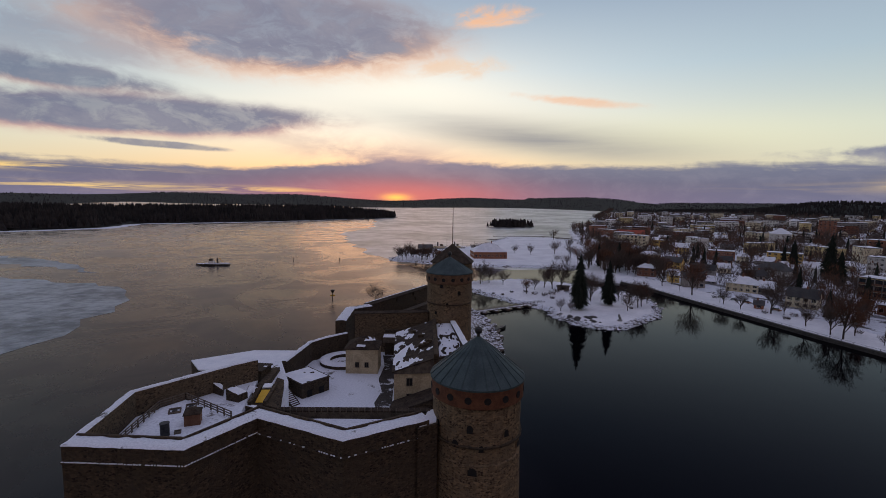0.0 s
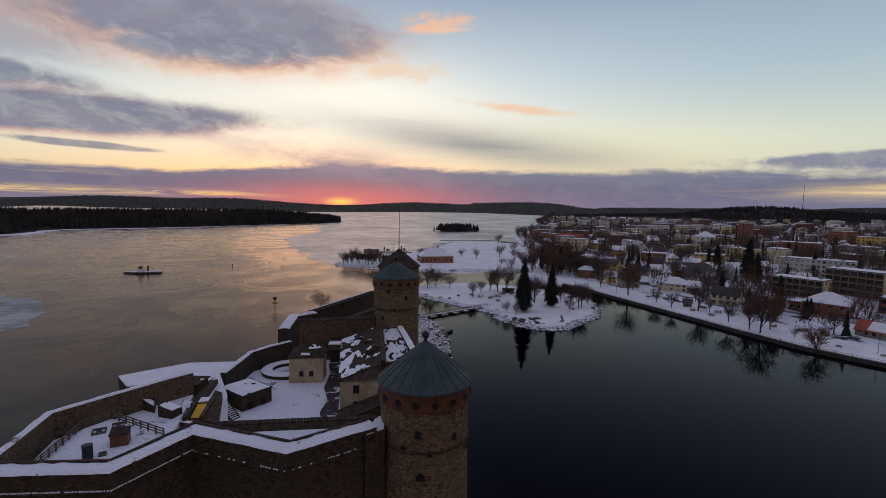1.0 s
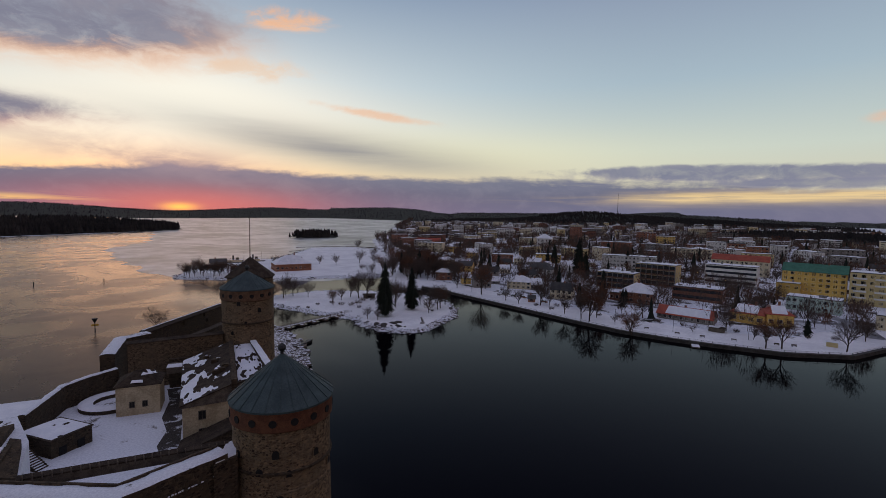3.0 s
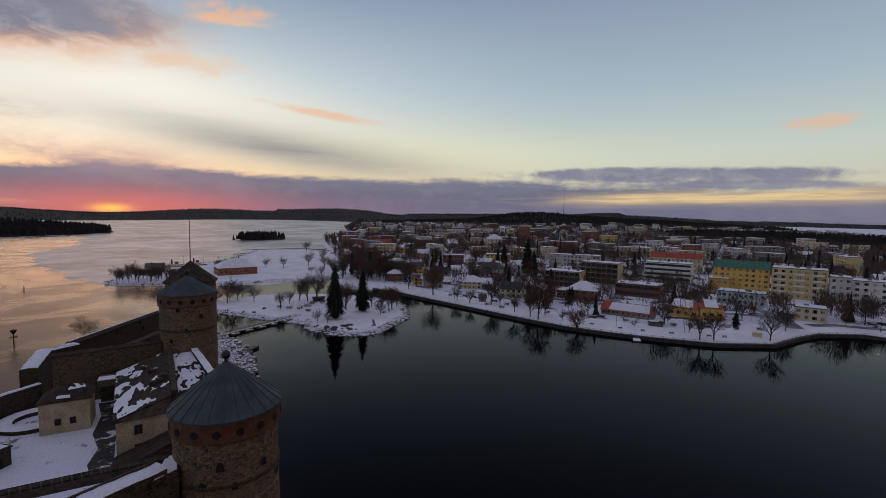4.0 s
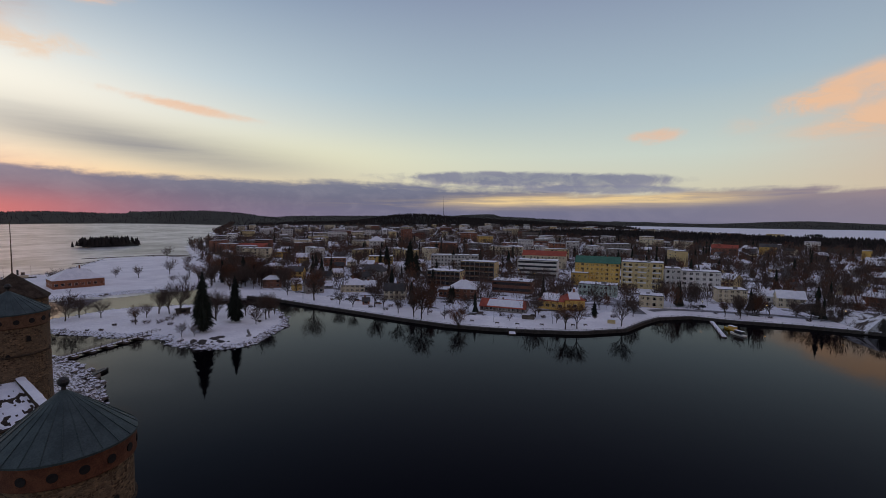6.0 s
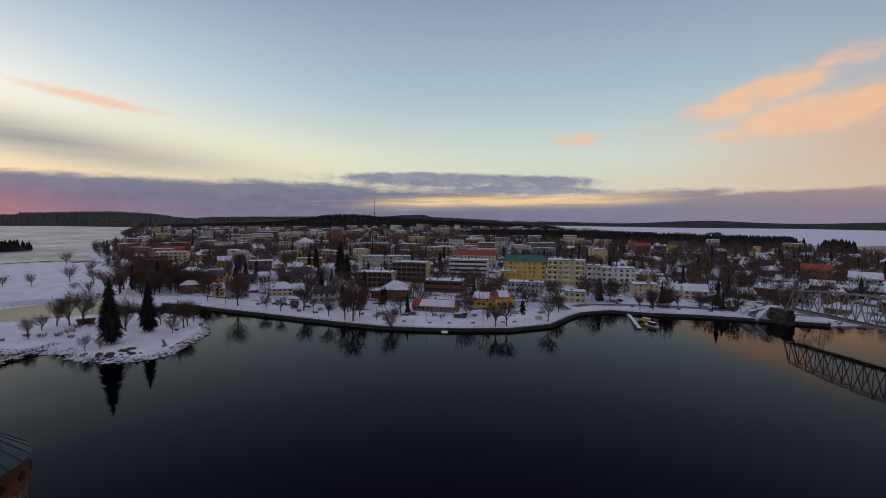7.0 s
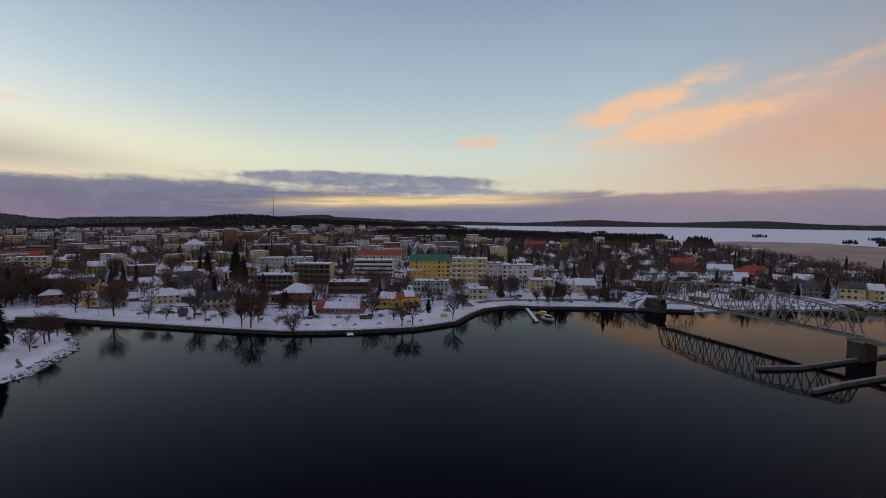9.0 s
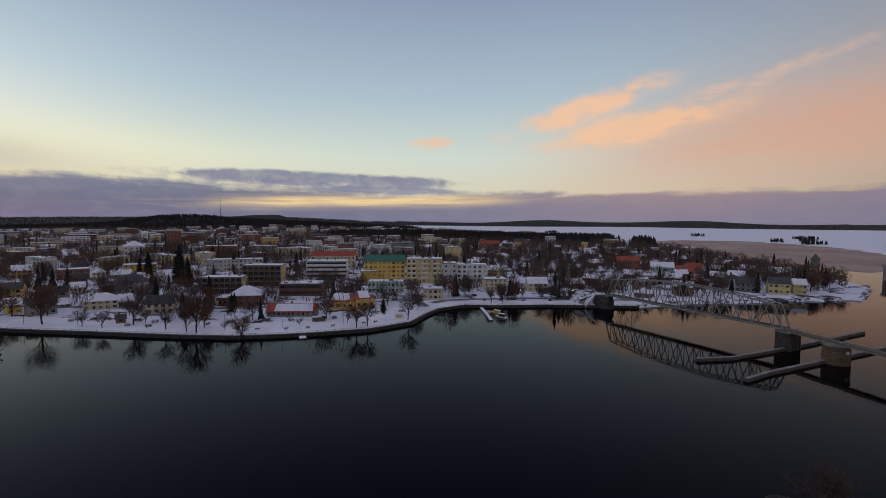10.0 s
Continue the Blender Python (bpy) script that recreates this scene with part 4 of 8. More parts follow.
def roof_slabs(t, w, d, h, rise, style, mat, over=0.5):
    """Gable or hipped roof over a w by d body, ridge along x."""
    x, y = w / 2 + over, d / 2 + over
    rx = x if style == "gable" else max(0.3, x - y)
    e = -over * rise / (d / 2)
    corners = {"s": [(-x, -y, e), (x, -y, e), (rx, 0, rise), (-rx, 0, rise)], "n": [(x, y, e), (-x, y, e), (-rx, 0, rise), (rx, 0, rise)]}
    if style == "hip":
        corners["e"] = [(x, -y, e), (x, y, e), (rx, 0, rise)]
        corners["w"] = [(-x, y, e), (-x, -y, e), (-rx, 0, rise)]
    bm = B()
    for pts in corners.values():
        lo = [bm.verts.new((a, b_, h + c)) for a, b_, c in pts]
        hi = [bm.verts.new((a, b_, h + c + 0.22)) for a, b_, c in pts]
        bm.faces.new(hi)
        bm.faces.new(lo[::-1])
        n = len(pts)
        for i in range(n):
            bm.faces.new((lo[i], lo[(i + 1) % n], hi[(i + 1) % n], hi[i]))
    bmesh.ops.remove_doubles(bm, verts=bm.verts, dist=0.001)
    return part("roof", bm, mat, t)


def building(x, y, rz, w, d, h, floors, bays, wall, roof, style, label, balconies=0, band=False, snowy=0.0, fine=True, name="house", z=None, side=True, far=False, loggia=0):
    """A house: wall, roof, windows floor by floor, balconies, chimney. Its front faces -y."""
    TAKEN.append((x, y, max(w, d) * 0.6))
    rng = random.Random(int(x * 7 + y * 13))
    z = ground_z(x, y) if z is None else z
    t = thing(name, pose(x, y, z, 0, 0, rz), label, "building", "town buildings")
    bm = box(B(), -w / 2, w / 2, -d / 2, d / 2, -1.5, h)
    if style == "gable":
        rise = d * 0.36
        for sx in (-1, 1):
            v = [bm.verts.new(p) for p in ((sx * w / 2, -d / 2, h), (sx * w / 2, d / 2, h), (sx * w / 2, 0, h + rise))]
            bm.faces.new(v if sx > 0 else v[::-1])
    part("wall", bm, M[wall], t)
    if style == "flat":
        bm = box(B(), -w / 2 - 0.25, w / 2 + 0.25, -d / 2 - 0.25, d / 2 + 0.25, h, h + 0.35)
        ro = part("roof", bm, M["roof_dark"] if roof == "roof_snow" else M[roof], t)
        if roof == "roof_snow":
            bm = box(B(), -w / 2 + 0.1, w / 2 - 0.1, -d / 2 + 0.1, d / 2 - 0.1, h + 0.354, h + 0.55)
            part("snow", bm, M["snow"], ro)
        if fine:
            for _ in range(max(1, int(w / 11))):
                s, px, py = rng.uniform(0.5, 1.3), rng.uniform(-w / 2 + 2, w / 2 - 2), rng.uniform(-d / 4, d / 4)
                part("vent", box(B(), px - s, px + s, py - s * 0.7, py + s * 0.7, h + 0.3, h + rng.uniform(1.1, 2.2)), M["concrete"], ro)
    else:
        ro = roof_slabs(t, w, d, h, d * 0.36 if style == "gable" else d * 0.30, style, M[roof])
        if snowy:
            up = d * (0.36 if style == "gable" else 0.30)
            k = min(0.9, 0.5 + snowy)
            for s in (-1, 1):
                xa, xb = sorted((rng.uniform(-0.5, -0.3) * w, rng.uniform(0.3, 0.46) * w))
                ya, yb = d / 2 * 0.98, d / 2 * (1 - k)
                if style == "hip":
                    xa, xb = xa * 0.75, xb * 0.75
                bm = B()
                pts = [(xa, ya), (xb, ya), (xb * 0.94, yb), (xa * 0.94, yb)]
                lo = [bm.verts.new((p, q * s, h + (1 - q / (d / 2)) * up + 0.2)) for p, q in pts]
                hi = [bm.verts.new((p, q * s, h + (1 - q / (d / 2)) * up + 0.38)) for p, q in pts]
                bm.faces.new(hi)
                bm.faces.new(lo)
                for i in range(4):
                    bm.faces.new((lo[i], lo[(i + 1) % 4], hi[(i + 1) % 4], hi[i]))
                bmesh.ops.recalc_face_normals(bm, faces=bm.faces)
                part("snow", bm, M["snow"], ro)
        if fine:
            cx = rng.uniform(-0.25, 0.25) * w
            part("chimney", box(B(), cx - 0.45, cx + 0.45, -0.45, 0.45, h + d * 0.2, h + d * 0.36 + 1.2), M["brickwall"], ro)
    # windows
    fh = h / floors
    if far:
        for f in range(floors):
            part("window_band", box(B(), -w / 2 + 0.8, w / 2 - 0.8, -d / 2 - 0.05, -d / 2 + 0.1, f * fh + fh * 0.38, f * fh + fh * 0.76), M["glass"], t)
    elif loggia:
        # open balconies from end to end: slab edges, brown fronts, dividing fins, dark glazing behind
        fin = mesh_of(box(B(), -0.12, 0.12, -1.5, 0, 0.1, h), "fin", M["concrete"])
        for i in range(loggia + 1):
            part("fin", fin, None, t, at=pose(-w / 2 + 0.12 + (w - 0.24) * i / loggia, -d / 2, 0))
        for f in range(floors):
            part("window_band", box(B(), -w / 2 + 0.3, w / 2 - 0.3, -d / 2 - 0.05, -d / 2 + 0.1, f * fh + 0.3, f * fh + fh * 0.9), M["glass"], t, "dark recessed glazing")
            part("slab", box(B(), -w / 2 + 0.25, w / 2 - 0.25, -d / 2 - 1.45, -d / 2 - 0.06, f * fh + 0.02, f * fh + 0.2), M["concrete"], t)
            for i in range(loggia):
                x0 = -w / 2 + 0.3 + (w - 0.3) * i / loggia
                part("balcony_front", box(B(), x0, x0 + (w - 0.3) / loggia - 0.3, -d / 2 - 1.42, -d / 2 - 1.36, f * fh + 0.22, f * fh + 1.15), M["red_wood"], t)
    elif band:
        for f in range(floors):
            bm = box(B(), -w / 2 + 0.5, w / 2 - 0.8, -d / 2 - 0.05, -d / 2 + 0.1, f * fh + fh * 0.34, f * fh + fh * 0.80)
            wn = part("window_band", bm, M["glass"], t, "dark ribbon of glazing")
            mull = B()
            for i in range(1, bays * 2):
                px = -w / 2 + 0.5 + (w - 1.3) * i / (bays * 2)
                box(mull, px - 0.06, px + 0.06, -d / 2 - 0.1, -d / 2 - 0.04, f * fh + fh * 0.34, f * fh + fh * 0.80)
            part("mullions", mull, M["iron"], wn)
    else:
        step = w / bays
        me = window_mesh(min(2.0, step * 0.56), min(1.7, fh * 0.54))
        for f in range(floors):
            for i in range(bays):
                part("window", me, None, t, at=pose(-w / 2 + step * (i + 0.5), -d / 2, f * fh + fh * 0.30))
    if side:
        n = max(1, int(d / 4.5))
        me = window_mesh(1.2, min(1.5, fh * 0.5))
        for f in range(floors):
            for i in range(n):
                for s in (-1, 1):
                    part("window", me, None, t, at=pose(s * w / 2, (-d / 2 + d / n * (i + 0.5)) * s, f * fh + fh * 0.32, 0, 0, 90 * s))
    if balconies:
        bm = B()
        bw = w / balconies * 0.62
        box(bm, -bw / 2, bw / 2, -1.3, 0, 0, 0.15)
        box(bm, -bw / 2, bw / 2, -1.32, -1.24, 0.15, 1.1)
        box(bm, -bw / 2, -bw / 2 + 0.07, -1.24, 0, 0.15, 1.1)
        box(bm, bw / 2 - 0.07, bw / 2, -1.24, 0, 0.15, 1.1)
        me = mesh_of(bm, "balcony", M["white" if wall != "greyhouse" else "concrete"])
        for f in range(1 if floors > 2 else 0, floors):
            for i in range(balconies):
                part("balcony", me, None, t, at=pose(-w / 2 + w / balconies * (i + 0.5), -d / 2, f * fh + 0.1))
    return t


# ------------------------------------------------------------------ castle: smaller works
def slab_roof(t, corners, zs, mat, thick=0.25, name="roof"):
    """A pitched slab on plan corners with a height for each."""
    bm = B()
    lo = [bm.verts.new((p[0], p[1], z)) for p, z in zip(corners, zs)]
    hi = [bm.verts.new((p[0], p[1], z + thick)) for p, z in zip(corners, zs)]
    bm.faces.new(hi)
    bm.faces.new(lo[::-1])
    n = len(corners)
    for i in range(n):
        bm.faces.new((lo[i], lo[(i + 1) % n], hi[(i + 1) % n], hi[i]))
    bmesh.ops.recalc_face_normals(bm, faces=bm.faces)
    return part(name, bm, M[mat], t)


def snow_patch(t, corners, zs, seed, cells=14, hole=0.25, thick=0.10, name="snow_patch", bias=None):
    """Snow lying in a ragged sheet over a sloping four-cornered face."""
    rng = random.Random(seed)
    bm = B()
    P4 = [Vector((p[0], p[1], z)) for p, z in zip(corners, zs)]

    def at(u, v):
        return P4[0].lerp(P4[1], u).lerp(P4[3].lerp(P4[2], u), v)

    lu, lv = max(2.0, (P4[1] - P4[0]).length) / 2.4, max(2.0, (P4[3] - P4[0]).length) / 3.4
    for i in range(cells):
        for j in range(cells):
            u, v = (i + 0.5) / cells, (j + 0.5) / cells
            h = hole + (bias(u, v) if bias else 0)
            if (noise.noise(Vector((u * lu + seed, v * lv, 0.3))) + 0.7 * noise.noise(Vector((u * lu * 3.1, v * lv * 2.2 + seed, 1.7))) + 1) / 2 + rng.uniform(-0.05, 0.05) < h + 0.12:
                continue
            q = [at(a, b_) + Vector((0, 0, thick)) for a, b_ in ((i / cells, j / cells), ((i + 1) / cells, j / cells), ((i + 1) / cells, (j + 1) / cells), (i / cells, (j + 1) / cells))]
            bm.faces.new([bm.verts.new(p) for p in q])
    bmesh.ops.remove_doubles(bm, verts=bm.verts, dist=0.01)
    edge = {v for e in bm.edges if e.is_boundary for v in e.verts}
    for v in edge:
        v.co += Vector((rng.uniform(-0.14, 0.14), rng.uniform(-0.14, 0.14), -thick * 0.85))
    for _ in range(2):
        bmesh.ops.smooth_vert(bm, verts=list(edge), factor=0.5, use_axis_x=True, use_axis_y=True, use_axis_z=True)
    bmesh.ops.recalc_face_normals(bm, faces=bm.faces)
    for f in bm.faces:
        if f.normal.z < 0:
            f.normal_flip()
    if bm.faces:
        return part(name, bm, M["snow"], t, "ragged sheet of snow", smooth=True)
    bm.free()


def plain_window(t, at, w=0.8, h=1.1):
    bm = box(B(), -w / 2, w / 2, -0.05, 0.15, 0, h)
    ob = part("window", bm, M["dark"], t, "small dark window", at=at)
    bm = B()
    for x0, x1, z0, z1 in ((-w / 2 - 0.1, -w / 2, -0.1, h + 0.1), (w / 2, w / 2 + 0.1, -0.1, h + 0.1), (-w / 2, w / 2, h, h + 0.1), (-w / 2, w / 2, -0.14, 0), (-0.04, 0.04, 0, h)):
        box(bm, x0, x1, -0.09, 0.1, z0, z1)
    part("frame", bm, M["wood"], ob)


def castle_houses():
    # plastered house with a hipped shingle roof
    t = thing("plaster_house", pose(-19.5, 114.6, 12), "plastered castle house with dark shingle roof", "house")
    w, d, h = 7.8, 6.4, 6.3
    part("wall", box(B(), -w / 2, w / 2, -d / 2, d / 2, -1, h), M["plaster"], t)
    ro = roof_slabs(t, w, d, h, 2.0, "hip", M["shingle"], 0.35)
    for seed, c in ((3, [(0.2, -1.6), (3.4, -1.2), (2.4, 1.2), (0.6, 0.2)]), (5, [(-1.4, -3.2), (1.0, -3.3), (0.9, -2.6), (-1.2, -2.5)])):
        zs = [h + (1 - abs(p[1]) / (d / 2 + 0.35)) * 2.2 * 0.92 + 0.2 for p in c]
        snow_patch(ro, c, zs, seed, 10, 0.12, 0.14)
    for x in (-1.1, 1.2):
        plain_window(t, pose(x, -d / 2, 1.7))
    # palace wing with a single-pitch roof rising to the hall
    t = thing("palace", pose(0, 0, 0), "plastered palace wing with snow-patched shingle roof", "house")
    c = [(-9.8, 94.5), (-1.6, 95.5), (-2.6, 126.0), (-12.0, 122.5)]
    part("wall", prism(B(), c, 11, [19, 21.6, 21.6, 19]), M["plaster"], t)
    over = [(-10.2, 93.9), (-1.6, 94.9), (-2.6, 126.2), (-12.4, 122.8)]
    zs = [18.95, 21.7, 21.7, 18.95]
    ro = slab_roof(t, over, zs, "shingle", 0.22)
    # thin dark sheet draws the shade over the gable and fascia
    part("gable", prism(B(), [(-9.9, 94.35), (-1.6, 95.35), (-1.6, 95.2), (-9.9, 94.2)], 18.6, [19.0, 21.65, 21.65, 19.0]), M["wood"], t, "dark sheet for the shaded gable")
    snow_patch(ro, over, [z + 0.23 for z in zs], 4, 40, 0.24, 0.10, bias=lambda u, v: 0.55 * max(0, u - 0.18 - 0.10 * v) + 0.10 * (v > 0.5))
    for x, y, w_ in ((-5.2, 113, 0.7), (-4.6, 104.5, 0.7), (-3.6, 104.8, 0.7), (-2.9, 106.6, 0.6), (-7.2, 118, 0.6)):
        z = 19 + 2.7 * (x + 11) / 9
        part("chimney", box(B(), x - w_, x + w_, y - 0.5, y + 0.5, z - 0.6, z + 1.0), M["stone_wall"], ro, "low sooty chimney")
    for z in (12.6, 16.0):
        plain_window(t, pose(-6.6, 94.86, z, 0, 0, 7), 1.1, 1.5)
    # lean-to before the palace
    t = thing("lean_to", pose(0, 0, 0), "dark shingled lean-to roof against the palace", "roof")
    c = [(-10.4, 89.0), (-0.8, 89.5), (-0.8, 94.4), (-9.6, 94.0)]
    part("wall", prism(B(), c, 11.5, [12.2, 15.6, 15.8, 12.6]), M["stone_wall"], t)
    slab_roof(t, [(-10.8, 88.4), (-0.8, 88.9), (-0.8, 94.5), (-10.0, 94.1)], [12.3, 15.8, 16.0, 12.7], "shingle")
    # hall between parapets
    t = thing("hall", pose(0, 0, 0), "castle hall with snowy roof between parapets", "house")
    part("wall", prism(B(), [(-1.4, 99), (6.6, 103), (3.4, 128), (-2.6, 127)], 6, 19.8), M["stone_wall"], t)
    ro = slab_roof(t, [(-0.6, 100.4), (5.6, 104.5), (2.4, 127.6), (-1.7, 126.8)], [19.9, 19.9, 20.6, 20.6], "shingle", 0.2)
    snow_patch(ro, [(-0.5, 100.8), (5.5, 104.8), (2.3, 127.4), (-1.6, 126.6)], [20.1, 20.1, 20.8, 20.8], 9, 32, 0.20, 0.13)
    part("parapet", wall_run(B(), [(-1.6, 97.5), (-2.7, 127.2)], -1.0, 12, 21.9), M["stone_wall"], t)
    part("parapet", wall_run(B(), [(6.8, 103.2), (3.6, 128.2)], 1.5, 6, 21.4), M["stone_wall"], t)
    bm = snow_cap(B(), [(6.8, 103.2), (3.6, 128.2)], 1.5, 21.4, 0.22, 0.02, 8)
    bmesh.ops.recalc_face_normals(bm, faces=bm.faces)
    part("snow_cap", bm, M["snow"], t, smooth=True)
    # passage between house and palace
    t = thing("gate_passage", pose(0, 0, 0), "dark covered passage between castle houses", "gate")
    part("lintel", box(B(), -15.4, -12.2, 120, 124, 17.2, 18.6), M["wood"], t)
    part("snow", box(B(), -15.4, -12.2, 120, 122.5, 18.604, 18.75), M["snow"], t)
    part("inner_wall", box(B(), -15.6, -11.8, 125.6, 126.4, 11, 19), M["stone_wall"], t)
    part("trampled_ground", prism(B(), [(-12.6, 89), (-9.9, 90), (-10.6, 100), (-12.2, 125), (-16.0, 125), (-14.6, 117), (-14.9, 108), (-13.2, 101), (-14.0, 95)], 11.9, 12.03), M["wet_ground"], t)
    # ring of a ruined round tower
    t = thing("ruined_tower", pose(-25.6, 119.8, 9), "low ring of a ruined round tower rimmed with snow", "tower")
    part("ring_wall", lathe(B(), [(3.6, 0), (6.2, 0), (6.2, 3.8), (3.6, 3.8), (3.6, 0)], 40, False), M["stone_wall"], t)
    bm = B()
    lathe(bm, [(3.55, 3.80), (4.0, 3.98), (5.0, 4.06), (5.9, 3.96), (6.25, 3.80)], 40, False)
    for f in bm.faces:
        f.normal_update()
        if f.normal.z < 0:
            f.normal_flip()
    part("snow_rim", bm, M["snow"], t, smooth=True)
    # near-black disc paints the shade at the bottom of the ring
    part("pit", lathe(B(), [(0, 1.6), (3.62, 1.6), (3.62, 1.2), (0, 1.2)], 30, False), M["dark"], t)
    # guard house with arches and outside stair
    t = thing("guard_house", pose(-30.4, 101.6, 12, 0, 0, -42), "small stone guard house with snowy roof", "house")
    part("wall", box(B(), -4.2, 4.2, -3.4, 3.4, -1, 3.0), M["stone_wall"], t)
    part("roof", box(B(), -4.4, 4.4, -3.6, 3.6, 3.004, 3.2), M["shingle"], t)
    snow_patch(t, [(-4.2, -3.4), (4.2, -3.4), (4.2, 3.4), (-4.2, 3.4)], [3.2] * 4, 12, 14, 0.08, 0.16)
    for y in (-1.6, 1.4):
        bm = box(B(), 4.15, 4.3, y - 0.6, y + 0.6, 0, 1.5)
        part("arch", bm, M["dark"], t, "dark arched doorway")
    st = thing("stone_stair", pose(-31.0, 94.0, 12, 0, 0, -38), "stone outside stair dusted with snow", "stairs")
    for i in range(9):
        s = part("step", box(B(), i * 0.42 - 2.4, i * 0.42 - 1.9, -1.0, 1.0, -0.5, 2.3 - i * 0.26), M["stone_wall"], st)
        part("snow", box(B(), i * 0.42 - 2.3, i * 0.42 - 1.95, -0.85, 0.7, 2.304 - i * 0.26, 2.36 - i * 0.26), M["snow"], s)


def covered_walk():
    """Roofed wall walk behind the front wall, and the snow bank before it."""
    t = thing("wall_walk", pose(0, 0, 0), "dark boarded wall walk behind the parapet", "walkway")
    part("roof", prism(B(), [(-24.8, 69.6), (-1.6, 70.2), (-1.6, 69.3), (-24.5, 68.8)], 22.2, [22.6, 22.6, 22.4, 22.4]), M["shingle"], t)
    part("wall", prism(B(), [(-24.8, 69.4), (-1.6, 70.0), (-1.6, 69.4), (-24.6, 68.8)], 11, 22.2), M["wood"], t)
    post = mesh_of(box(B(), -0.07, 0.07, -0.07, 0.07, 22.0, 22.9), "post", M["wood"])
    for i in range(24):
        u = (i + 0.5) / 24
        part("post", post, None, t, at=pose(-24.4 + 22.8 * u, 68.7 + 0.4 * u, 0))
    bm = B()
    pts = [(-23.5, 67.9), (-1.8, 68.3), (-1.8, 67.2), (-13.5, 61.5)]
    prism(bm, pts, 14, 21.6)
    tagged(part("wall_terrace", bm, M["castle_snow"]), "snowy terrace between wall and walk", "floor", kind="structure")
    t = thing("connecting_wall", pose(0, 0, 0), "short snowy wall beside the round tower", "castle wall", "castle walls")
    part("wall", prism(B(), [(-3.2, 63.9), (-0.4, 65.6), (-0.4, 71), (-2.0, 70)], BASE, 22.3), M["stone_wall"], t)
    part("snow", prism(B(), [(-3.0, 64.4), (-0.6, 66.0), (-0.6, 70.5), (-1.9, 69.6)], 22.304, 22.42), M["snow"], t)


def pierced_gallery():
    """The roofed lake gallery with small lights through it."""
    a, b = Vector((-24.7, 152.4)), Vector((-5.9, 187.4))
    ln = (b - a).length
    ang = math.degrees(math.atan2(b.y - a.y, b.x - a.x))
    t = thing("gallery_wall", pose(a.x, a.y, 0, 0, 0, ang), "lake gallery wall with small bright openings", "castle wall", "castle walls")
    holes = [(ln * u, z) for u, z in ((0.42, 17.6), (0.70, 18.0), (0.74, 15.8))]
    bm = B()
    xs = sorted({0.0, ln, *[h[0] - 0.55 for h in holes], *[h[0] + 0.55 for h in holes]})
    for x0, x1 in zip(xs, xs[1:]):
        mid = (x0 + x1) / 2
        cut = [z for hx, z in holes if abs(mid - hx) < 0.5]
        zs = [BASE]
        for z in sorted(cut):
            zs += [z, z + 1.3]
        zs.append(19.4)
        for z0, z1 in zip(zs[::2], zs[1::2]):
            box(bm, x0, x1, -0.4, 0.8, z0, z1)
    part("wall", bm, M["stone_wall"], t)
    part("roof", prism(B(), [(-0.5, -0.8), (ln, -0.8), (ln, 1.2), (-0.5, 1.2)], 19.404, [19.7, 19.7, 20.2, 20.2]), M["shingle"], t, "dark shingled gallery roof")
    part("floor", box(B(), 0, ln, -2.6, -0.404, 13.6, 13.9), M["wood"], t)
    rim = snow_cap(B(), [(0.0, 0.62), (ln, 0.62)], 0.55, 20.18, 0.14, 0.0, 17)
    bmesh.ops.recalc_face_normals(rim, faces=rim.faces)
    part("snow_rim", rim, M["snow"], t, "thin line of snow on the gallery eave", smooth=True)


